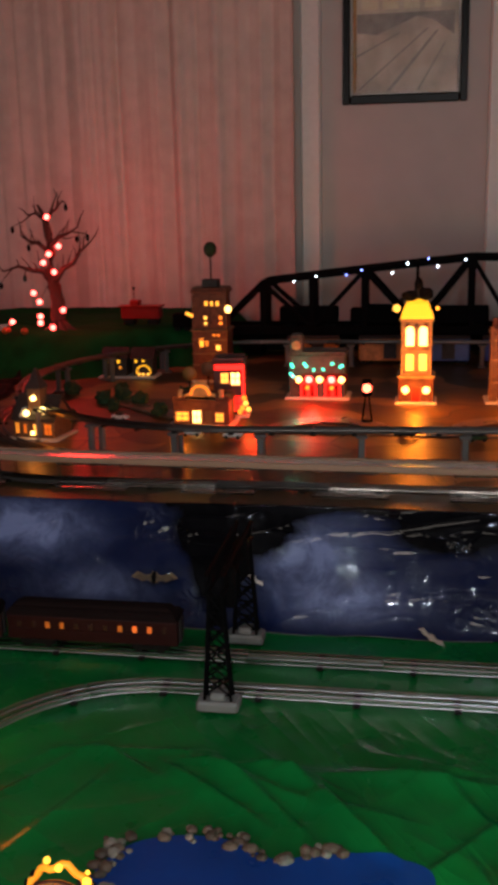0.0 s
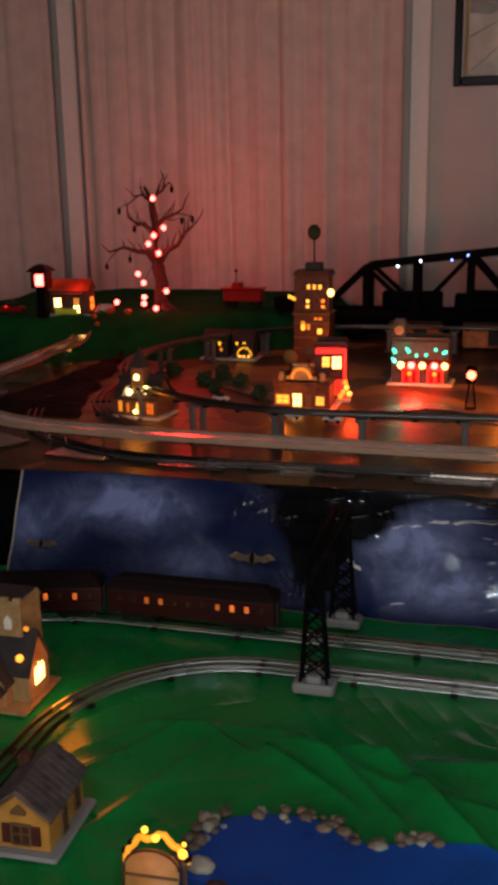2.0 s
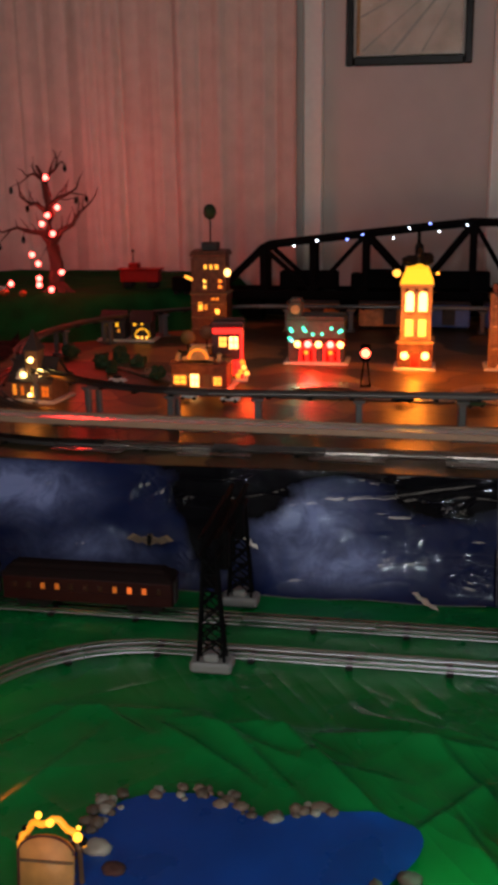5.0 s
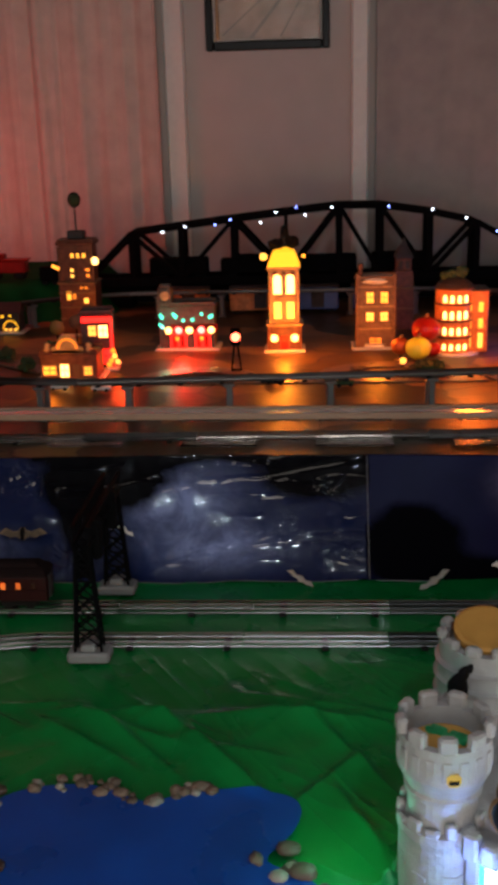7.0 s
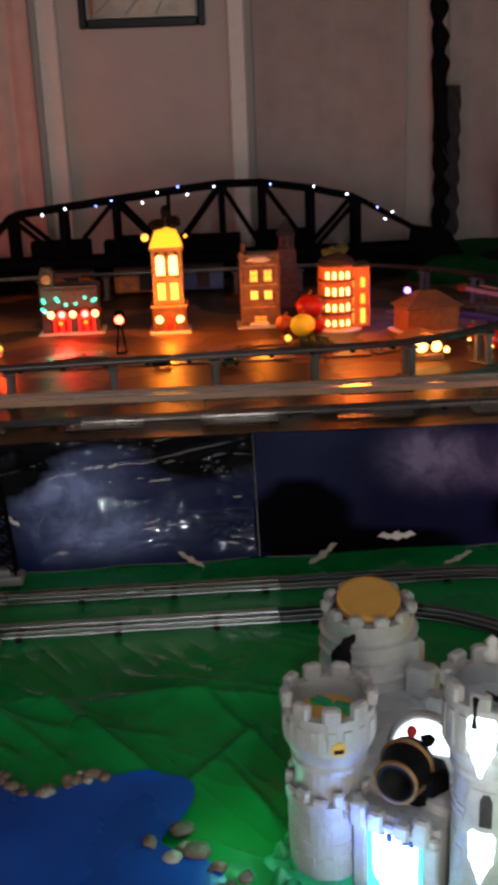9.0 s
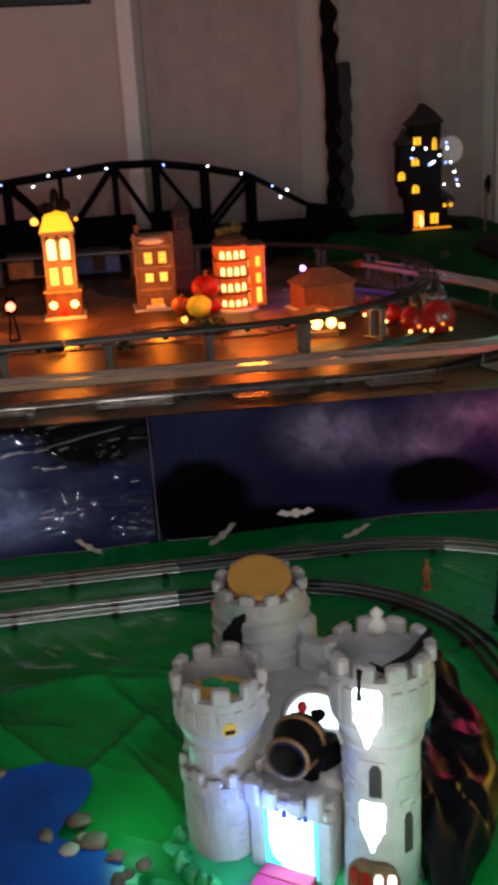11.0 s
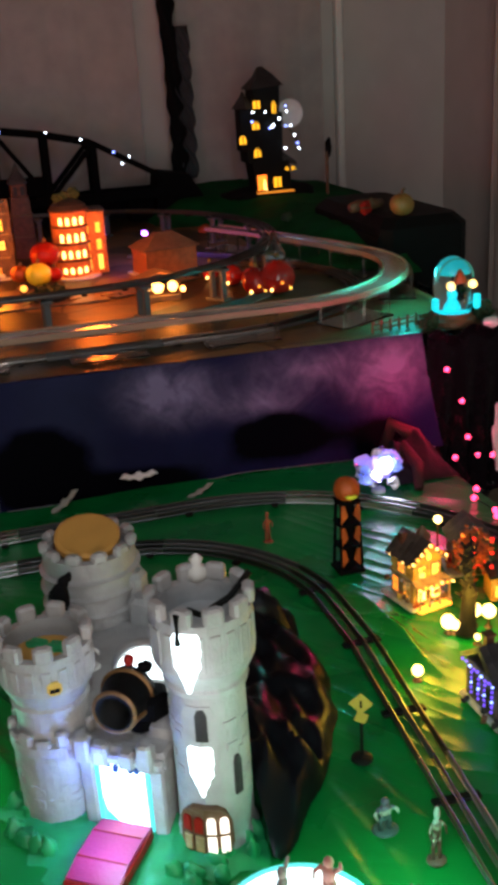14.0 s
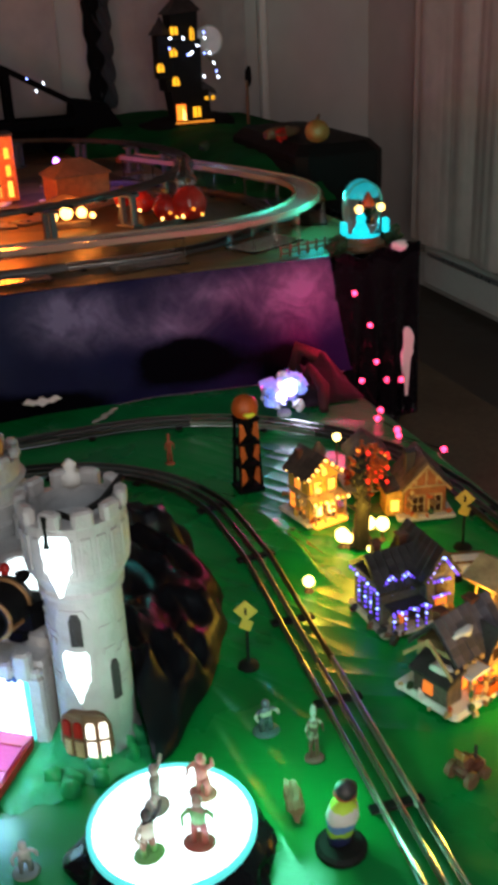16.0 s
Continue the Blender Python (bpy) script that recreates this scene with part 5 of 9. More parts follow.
for s in (-1, 1):
    part("corner_pilaster", G().box(s * 0.042, -0.040, 0.094, 0.010, 0.008, 0.165, 0.002), CREAM, yt)
    part("corner_block", G().box(s * 0.047, -0.044, 0.010, 0.014, 0.010, 0.074, 0.002), BRICK, yt)
for z in (0.102, 0.179):
    part("sill", G().box(0, -0.0425, z, 0.072, 0.008, 0.005, 0.001), CREAM, yt)
for x in (-0.020, 0.020):
    window(yt, "f", x, 0.185, 0.026, 0.060, G_HOT, 0.088, 0.08, CREAM, True, False)
    window(yt, "f", x, 0.108, 0.024, 0.052, G_WARM, 0.088, 0.08, CREAM, False, False)
    window(yt, "r", x, 0.185, 0.02, 0.05, G_YEL, 0.088, 0.08, CREAM, True, False)
    bulb_at(yt, x * 1.6, -0.05, 0.048, 0.012, G_HOT)
for x in (-0.028, 0, 0.028):
    piece = part("round_vent", G().lathe([(0.006, 0), (0.006, 0.003)], 0, 0, 0, 10), BRICK, yt)
    piece.matrix_basis = pose(x, -0.0405, 0.25, 90)
part("door", G().box(0, -0.047, 0.010, 0.024, 0.004, 0.045, 0.001), REDPL, yt)
bulb_at(yt, -0.062, -0.03, 0.300, 0.012, G_WARM)
bulb_at(yt, 0.062, -0.03, 0.300, 0.006, G_YEL)

# plain stone town house
tw = house("town_house", "tall tan stone town house with lit windows and snowy roof", (0.273, 3.17, DZ), 0, 0.118, 0.09, 0.215, TANWALL, SNOW, "flat", 0.03,
           [("f", -0.018, 0.148, 0.022, 0.034, G_YEL), ("f", 0.026, 0.148, 0.022, 0.034, G_YEL), ("f", -0.018, 0.092, 0.022, 0.026, G_WARM), ("f", 0.026, 0.092, 0.022, 0.026, G_WARM), ("f", 0.0, 0.014, 0.036, 0.024, G_DIM)], TANWALL, chimney=(-0.045, 0.02, 0.045))
for z in (0.065, 0.135, 0.196):
    part("string_course", G().box(0.002, -0.047, z, 0.112, 0.006, 0.005, 0.001), LIGHTTAN, tw)
for s in (-1, 1):
    part("corner_pier", G().box(s * 0.056, -0.044, 0.008, 0.013, 0.012, 0.232, 0.002), TANWALL, tw)
part("snow_cap", G().ball(0.0, -0.040, 0.216, 0.046, 0.014, 0.010, 16, 6, 0.3), SNOW, tw, "pale snow on the roof edge", True)
part("front_step", G().box(-0.005, -0.058, 0.008, 0.06, 0.022, 0.012, 0.003), SNOW, tw)
part("door", G().box(-0.040, -0.046, 0.008, 0.020, 0.004, 0.042, 0.001), BROWN, tw)
# round-fronted hotel
hb = thing("corner_hotel", pose(0.525, 3.06, DZ), "round-fronted orange glowing hotel with rows of arched windows", "model house")
part("base", G().lathe([(0.075, 0), (0.075, 0.006), (0.07, 0.008)], -0.015, 0, 0, 24), SNOW, hb)
part("drum", G().lathe([(0.056, 0.007), (0.056, 0.20), (0.052, 0.203)], -0.02, 0, 0, 32), ORANGEWALL, hb)
for z in (0.052, 0.102, 0.152, 0.198):
    part("ledge", G().lathe([(0.057, 0), (0.061, 0.002), (0.061, 0.005), (0.057, 0.007)], -0.02, 0, z, 32), BRICK, hb)
part("wing", G().box(0.045, 0.015, 0.007, 0.07, 0.085, 0.185, 0.002), ORANGEWALL, hb)
part("wing_roof", G().box(0.045, 0.015, 0.192, 0.078, 0.093, 0.007, 0.002), SLATE, hb)
part("cap_roof", G().lathe([(0.056, 0), (0.05, 0.012), (0.03, 0.024), (0.012, 0.03), (0.01, 0.045), (0.002, 0.05)], -0.02, 0, 0.205, 24), SLATE, hb)
for k, (x, z, r) in enumerate(((-0.03, 0.24, 0.016), (0.0, 0.245, 0.018), (-0.05, 0.238, 0.014))):
    part("roof_shrub", G().ball(x, 0, z, r, rough=0.5, seed=2 * k), FOLIAGE, hb)
for z, hh in ((0.162, 0.022), (0.112, 0.024), (0.064, 0.022), (0.018, 0.018)):
    for a in (-125, -103, -81, -59):
        c, s = math.cos(radians(a)), math.sin(radians(a))
        g = G()
        g.m = pose(-0.02 + 0.0565 * c, 0.0565 * s, z, 0, 0, a + 90)
        ww = 0.0105
        g.prism([(-ww / 2, 0), (ww / 2, 0), (ww / 2, hh - ww / 2), (ww / 4, hh), (-ww / 4, hh), (-ww / 2, hh - ww / 2)], -0.002, 0.002)
        part("window", g, G_HOT, hb)
for z, hh, gm in ((0.020, 0.045, G_WARM), (0.08, 0.03, G_YEL), (0.13, 0.03, G_YEL)):
    for u in (0.022, 0.058):
        g = G().box(u, -0.0285, z, 0.014, 0.004, hh, 0.0005)
        part("window", g, gm, hb)

# slim dark tower behind the houses
dt = thing("stone_tower", pose(0.392, 3.50, DZ), "slim dark brown stone tower behind the houses", "model house")
part("shaft", G().loft([[(s * a, t * a, z) for s, t in ((-1, -1), (1, -1), (1, 1), (-1, 1))] for a, z in ((0.036, 0), (0.034, 0.12), (0.030, 0.20))]), BRICK, dt)
for z in (0.07, 0.14):
    part("band", G().box(0, 0, z, 0.074, 0.074, 0.006, 0.002), TANWALL, dt)
part("belfry", G().box(0, 0, 0.20, 0.052, 0.052, 0.045, 0.003), BRICK, dt)
part("cap", G().loft([[(s * a, t * a, z) for s, t in ((-1, -1), (1, -1), (1, 1), (-1, 1))] for a, z in ((0.032, 0.245), (0.030, 0.252), (0.012, 0.285), (0.003, 0.31))]), SLATE, dt)
for x in (-0.011, 0.011):
    part("louvre", G().box(x, -0.0265, 0.208, 0.012, 0.004, 0.028, 0.001), SLATE, dt)

# pile of coloured paper pumpkins before the houses
for nm, x, y, z, r, m_, lab in (("paper_pumpkin", 0.415, 3.0, 0.085, 0.045, REDPL, "large red paper lantern pumpkin"), ("paper_pumpkin", 0.385, 2.93, 0.042, 0.040, YELLOWPL, "yellow-green paper lantern pumpkin"),
                               ("paper_pumpkin", 0.335, 2.955, 0.045, 0.030, ORANGE, "orange paper lantern pumpkin"), ("paper_pumpkin", 0.43, 2.945, 0.035, 0.026, REDPL, "small red paper lantern pumpkin")):
    p = thing(nm, pose(x, y, DZ), lab, "pumpkin", "pumpkins before the houses")
    part("flesh", G().ball(0, 0, z, r, r, r * 0.86, 24, 10, ribs=9), m_, p, smooth=True)
    part("stem", G().tube([(0, 0, z + r * 0.8), (0.003, 0, z + r), (0.008, 0, z + r * 1.1)], [0.006, 0.005, 0.004]), BROWN, p)
    part("stand", G().lathe([(0.02, 0), (0.018, 0.004), (0.006, 0.01), (0.006, z - r * 0.8)], 0, 0, 0, 10), BROWN, p)
lp = thing("ground_lamp", pose(0.335, 2.86, DZ), "small glowing orange lamp before the pumpkins", "lamp")
part("foot", G().lathe([(0.009, 0), (0.007, 0.006), (0.004, 0.012)], 0, 0, 0, 10), BROWN, lp)
bulb_at(lp, 0, 0, 0.020, 0.010, G_WARM)

# carousel planter on the mat
pl = thing("round_planter", pose(0.40, 2.76, DZ + 0.004), "dark round planter with low shrubs", "planter")
part("bowl", G().lathe([(0.05, 0), (0.062, 0.012), (0.060, 0.018), (0.05, 0.014)], 0, 0, 0, 20), SLATE, pl)
for k in range(7):
    a = k * 0.9
    part("shrub", G().ball(0.03 * math.cos(a), 0.03 * math.sin(a), 0.022, 0.014, rough=0.6, seed=k), FOLIAGE, pl)

# red brick barn, stall, glossy red balls
house("brick_barn", "low orange brick barn with a dark hipped roof", (0.765, 2.96, DZ), 12, 0.165, 0.11, 0.080, TERRACOTTA, BROWNROOF, "hip", 0.045, [], None)
G_FLOOD = glow("flood_lamp_glass", (1.0, 0.50, 0.12), 7)
st = thing("market_stall", pose(0.672, 2.60, DZ), "open market stall lit by bright warm lamps", "stall")
part("counter", G().box(0, 0, 0, 0.11, 0.05, 0.018, 0.003), TANWALL, st)
for s in (-1, 1):
    for t_ in (-1, 1):
        part("post", G().tube([(s * 0.052, t_ * 0.022, 0.016), (s * 0.052, t_ * 0.022, 0.062)], 0.002, 6), BROWN, st)
part("roof", roof_gable(G(), 0.12, 0.06, 0.060, 0.016), BROWNROOF, st)
for x, z, r in ((-0.042, 0.036, 0.014), (-0.006, 0.042, 0.017), (0.034, 0.040, 0.014), (0.062, 0.030, 0.008)):
    bulb_at(st, x, -0.024, z, r, G_FLOOD)
RUBY = mat("ruby_plastic", (0.42, 0.012, 0.008), 0.12, var=0.35, scale=40, bump=0.25, fine=60, coat=0.6)
rb = random.Random(8)
for k, (x, y, r) in enumerate(((0.92, 2.52, 0.040), (0.975, 2.50, 0.052), (0.935, 2.60, 0.034), (0.895, 2.67, 0.034), (0.86, 2.78, 0.028), (1.0, 2.60, 0.03))):
    ob = thing("red_ornament", pose(x, y, DZ), "glossy red glass ball ornament on the mat", "ornament", "red ornaments")
    part("ball", G().ball(0, 0, r * 0.92, r, r, r * 0.9, 24, 10, ribs=7), RUBY, ob, smooth=True)
    part("cap", G().lathe([(0.007, 0), (0.007, 0.006), (0.003, 0.010)], 0, 0, 2 * r - 0.002, 10), GOLD, ob)
    # small glowing spots added on each ball's face, as sparkle in the gloss
    for q in range(3 if k < 3 else 1):
        bulb_at(ob, r * (-0.55 + 0.5 * q), -r * (0.93 - 0.2 * abs(q - 1)), r * (0.45 + 0.35 * (q % 2)), 0.0045, (G_HOT, G_AMB, G_WARM)[q], "tiny_light")
bl = thing("glass_bell", pose(0.975, 2.52, DZ + 0.098), "clear glass bell ornament with a pointed top", "ornament")
part("bell", G().lathe([(0.030, 0), (0.028, 0.012), (0.018, 0.03), (0.010, 0.05), (0.004, 0.066), (0.002, 0.07)], 0, 0, 0, 16), GLASS, bl, smooth=True)
vl = thing("street_light", pose(0.735, 3.10, DZ), "small violet street light", "lamp")
part("post", G().tube([(0, 0, 0), (0, 0, 0.095)], 0.003, 6), STEEL_BLACK, vl)
bulb_at(vl, 0, 0, 0.102, 0.010, glow("bulb_violet_white", (0.50, 0.22, 1.0), 5))

# red signal and little things on the mat
sg = thing("rail_signal", pose(-0.148, 2.83, DZ), "dark railway signal with a glowing red lamp", "signal")
part("foot", G().box(0, 0, 0, 0.03, 0.03, 0.008, 0.002), STEEL_BLACK, sg)
for s in (-1, 1):
    part("leg", G().tube([(s * 0.014, 0, 0.006), (s * 0.004, 0, 0.085)], 0.003, 6), STEEL_BLACK, sg)
part("head", G().box(0, 0, 0.08, 0.030, 0.014, 0.05, 0.004), STEEL_BLACK, sg)
bulb_at(sg, 0, -0.010, 0.105, 0.013, glow("signal_red_lens", (1.0, 0.10, 0.05), 11))
rv = random.Random(21)
for x, y, m_, lab in ((-0.03, 2.66, STEEL_BLACK, "dark"), (0.155, 2.62, FOLIAGE, "green"), (-0.62, 2.62, WHITEPL, "white"), (-0.50, 2.60, WHITEPL, "pale"), (-0.88, 2.80, WHITEPL, "white")):
    cr = thing("toy_car", pose(x, y, DZ + 0.005, 0, 0, rv.uniform(-20, 20)), lab + " little toy car on the village mat", "toy car", "toy cars on the mat")
    part("body", G().box(0, 0, 0.004, 0.055, 0.024, 0.011, 0.004), m_, cr)
    part("cabin", G().box(-0.003, 0, 0.0145, 0.028, 0.02, 0.009, 0.004), SLATE, cr)
    for a in (-1, 1):
        for b in (-1, 1):
            w_ = part("wheel", G().lathe([(0.005, 0), (0.005, 0.004)], 0, 0, 0, 10), TIE, cr)
            w_.matrix_basis = pose(a * 0.016, b * 0.012 + 0.002, 0.005, 90)

# houses at the back left
house("stone_cottage", "dark stone cottage with small lit windows", (-1.115, 3.54, DZ), 0, 0.09, 0.07, 0.075, SLATE, SLATE, "gable", 0.03,
      [("f", -0.030, 0.055, 0.011, 0.014, G_LEMON), ("f", -0.008, 0.055, 0.011, 0.014, G_LEMON), ("f", 0.016, 0.055, 0.011, 0.014, G_LEMON), ("f", -0.008, 0.014, 0.012, 0.032, G_WARM), ("f", 0.022, 0.034, 0.010, 0.012, G_DIM), ("f", -0.03, 0.034, 0.010, 0.012, G_DIM)], None, turn=True, bars=False)
ah = house("arched_cottage", "dark cottage with a row of lights round its arched door", (-1.01, 3.54, DZ), 0, 0.075, 0.07, 0.075, SLATE, SLATE, "gable", 0.03,
           [("f", -0.022, 0.058, 0.010, 0.012, G_LEMON), ("f", 0.006, 0.062, 0.010, 0.012, G_LEMON)], None, turn=True, bars=False)
for a in range(0, 181, 20):
    bulb_at(ah, 0.006 + 0.026 * math.cos(radians(a)), -0.038, 0.022 + 0.026 * math.sin(radians(a)), 0.0035, G_LEMON, "tiny_light")
for x in (-0.012, 0.004, 0.022):
    bulb_at(ah, x, -0.038, 0.016, 0.005, G_WARM)
# church at the front left
ch = house("village_church", "dark village church with a few lit windows", (-1.045, 2.60, DZ), -8, 0.125, 0.10, 0.062, TANWALL, SLATE, "gable", 0.055,
           [("f", 0.012, 0.016, 0.022, 0.030, G_WARM), ("f", -0.05, 0.02, 0.012, 0.03, G_DIM), ("f", -0.026, 0.02, 0.010, 0.026, W_CHURCH), ("f", 0.045, 0.018, 0.022, 0.030, W_CHURCH), ("l", 0.0, 0.02, 0.02, 0.03, G_DIM)], None, turn=True)
part("steeple", G().box(0.0, -0.02, 0.06, 0.04, 0.04, 0.085, 0.002), TANWALL, ch)
part("spire", G().loft([[(s * a, -0.02 + t * a, z) for s, t in ((-1, -1), (1, -1), (1, 1), (-1, 1))] for a, z in ((0.024, 0.145), (0.012, 0.17), (0.002, 0.20))]), SLATE, ch)
part("dormer", G().prism([(-0.045, 0.065), (-0.015, 0.065), (-0.03, 0.092)], -0.052, -0.01), SNOW, ch)
for x, y, z, r in ((0.0, -0.042, 0.118, 0.0085), (0.028, -0.045, 0.085, 0.011), (-0.018, -0.054, 0.078, 0.009), (-0.002, -0.055, 0.022, 0.006)):
    bulb_at(ch, x, y, z, r, G_LAMP)

# black sheet added in place of shade on the bank's steep face
def flat_black(u, v):
    y = 2.52 + 0.98 * v
    x0, x1 = -1.60 + 0.12 * v, -1.22 - 0.26 * v + 0.04 * hash2(v, 0.0, 9.0)
    x = x0 + (x1 - x0) * u
    rim = min(1.0, 8 * min(u, 1 - u, v, 1 - v))
    return (x, y, max(DZ, hill(x, y)) + 0.004 + rim * (0.012 + 0.012 * hash2(x * 2.0, y, 7.0) + 0.006 * hash2(x, y * 2.0, 19.0)))


solo("flat_black", G().sheet(flat_black, 40, 80), BLACKCLOTH, "rumpled black sheet added for the shaded face of the bank", "cloth", smooth=True)

# low clutter on the dark side of the village
rv = random.Random(33)
for k in range(9):
    x, y = rv.uniform(-1.35, -0.72), rv.uniform(2.75, 3.45)
    solo("village_shrub", G().ball(0, 0, 0.018, rv.uniform(0.014, 0.028), rough=0.7, seed=k), FOLIAGE, "small dark green shrub on the village mat", "shrub", pose(x, y, DZ), "village shrubs")
for x, y, m_, lab in ((-0.74, 3.12, GOLD, "dull yellow round drum sign"), (-0.70, 3.22, TANWALL, "dull brown round drum sign")):
    ob = thing("drum_sign", pose(x, y, DZ), lab, "sign")
    part("post", G().tube([(0, 0, 0), (0, 0, 0.07)], 0.003, 6), STEEL_BLACK, ob)
    part("disc", G().ball(0, 0, 0.088, 0.024, 0.008, 0.024), m_, ob, smooth=True)
# dark wagons on the raised far track
for x, m_ in ((-0.42, ORANGEWALL), (-0.14, ORANGEWALL), (0.08, BLUEPL), (0.33, BLUEPL)):
    wg = thing("freight_wagon", pose(x, 3.88, DZ), "dark boxy freight wagon standing behind the houses", "train car", "wagons behind the houses")
    part("body", G().box(0, 0, 0.012, 0.20, 0.055, 0.085, 0.004), m_, wg)
    part("roof", G().box(0, 0, 0.0965, 0.205, 0.058, 0.008, 0.003), SLATE, wg)
    for s in (-1, 1):
        part("truck", G().box(s * 0.07, 0, 0, 0.045, 0.045, 0.0125, 0.003), TIE, wg)
    part("door", G().box(0.02, -0.0285, 0.02, 0.05, 0.003, 0.07, 0.001), SLATE, wg)

# ---- truss bridge ----
BY, BZ = 4.10, 0.330
NODES = ((-0.640, 0.530), (-0.440, 0.553), (-0.230, 0.576), (-0.022, 0.598), (0.190, 0.619), (0.352, 0.617), (0.544, 0.588), (0.727, 0.546))
br = thing("truss_bridge", pose(0, BY, 0), "long black steel truss bridge with tiny lights", "bridge")
ends = ((-0.83, BZ + 0.02), (0.99, 0.40))


def beam(a, b, y, t=0.020, deep=0.018):
    d = Vector((b[0] - a[0], 0, b[1] - a[1]))
    n = Vector((-d.z, 0, d.x)).normalized() * t / 2
    A_, B_ = Vector((a[0], y, a[1])), Vector((b[0], y, b[1]))
    yy = Vector((0, deep / 2, 0))
    g = G().loft([[p - n - yy, p + n - yy, p + n + yy, p - n + yy] for p in (A_, B_)])
    part("beam", g, STEEL_BLACK, br)


for y in (-0.075, 0.075):
    chain = [ends[0], *NODES, ends[1]]
    for a, b in zip(chain, chain[1:]):
        beam(a, b, y, 0.022, 0.024)
    beam((-0.83, BZ + 0.01), (0.99, BZ + 0.01), y, 0.03, 0.024)
    for k, (x, z) in enumerate(NODES):
        beam((x, BZ), (x, z), y, 0.024 if k != 3 else 0.012, 0.016)
    for a, b in ((0, 1), (2, 1), (2, 3), (4, 3), (4, 5), (5, 6), (7, 6)):
        beam(NODES[a], (NODES[b][0], BZ + 0.02), y, 0.018, 0.014)
for x, z in NODES:
    part("cross_strut", G().box(x, 0, z - 0.008, 0.014, 0.15, 0.016, 0.002), STEEL_BLACK, br)
part("bridge_deck", G().box(0.09, 0, BZ - 0.012, 1.74, 0.17, 0.022, 0.003), STEEL_BLACK, br)
for x in (-0.70, 0.90, 0.12):
    part("pier", G().box(x, 0, DZ, 0.10, 0.13, BZ - 0.012 - DZ, 0.004), STEEL_BLACK, br)
part("abutment", G().loft([[(0.95, -0.1, DZ), (1.2, -0.1, DZ), (1.2, 0.1, DZ), (0.95, 0.1, DZ)], [(0.97, -0.07, 0.42), (1.10, -0.07, 0.40), (1.10, 0.07, 0.40), (0.97, 0.07, 0.42)]]), STEEL_BLACK, br)
lights = [(-0.51, 0.545), (-0.42, 0.565), (-0.24, 0.588), (-0.06, 0.612), (-0.12, 0.575), (0.02, 0.63), (0.055, 0.60), (0.16, 0.625), (0.38, 0.625), (0.55, 0.61), (0.68, 0.575), (0.80, 0.52), (0.86, 0.50), (0.83, 0.475), (-0.3, 0.57)]
sl = string_lights("bridge_lights", "string of tiny cold white lights along the bridge", [(x, BY - 0.094, z + 0.004) for x, z in NODES], [(x, BY - 0.097, z - 0.010) for x, z in lights], 0.0042, [G_WHITE, G_WHITE, G_BLUE])
for k, (x, L, hgt) in enumerate(((-0.46, 0.24, 0.07), (-0.16, 0.26, 0.062), (0.13, 0.26, 0.07), (0.44, 0.24, 0.075), (-0.98, 0.0, 0))):
    if not L:
        continue
    c = thing("dark_wagon", pose(x, BY, BZ + 0.0105), "dark train car standing on the bridge", "train car", "train on the bridge")
    part("body", G().box(0, 0, 0.016, L, 0.056, hgt, 0.006), STEEL_BLACK, c)
    if k == 1:
        part("boiler", G().tube([(-L * 0.3, 0, 0.07), (L * 0.5, 0, 0.07)], 0.024, 14), STEEL_BLACK, c)
        part("stack", G().lathe([(0.006, 0), (0.007, 0.02), (0.010, 0.026)], L * 0.3, 0, 0.09, 10), STEEL_BLACK, c)
    for s in (-1, 1):
        part("truck", G().box(s * L * 0.34, 0, 0, 0.05, 0.042, 0.0165, 0.003), TIE, c)

# upright black sheet added behind the open space under the bridge
g = G().sheet(lambda u, v: (-0.80 + 1.75 * u, 4.20 + 0.01 * math.sin(40 * u), DZ + 0.10 * v), 80, 6, (0, 0.003, 0))
solo("bridge_backing", g, BLACKCLOTH, "upright black sheet behind the bridge piers", "cloth", smooth=True)

# ---- left bank: bare tree, caboose, kiosk, red lantern ----


TX, TY = -1.400, 3.72
TZ = hill(TX, TY) - 0.004


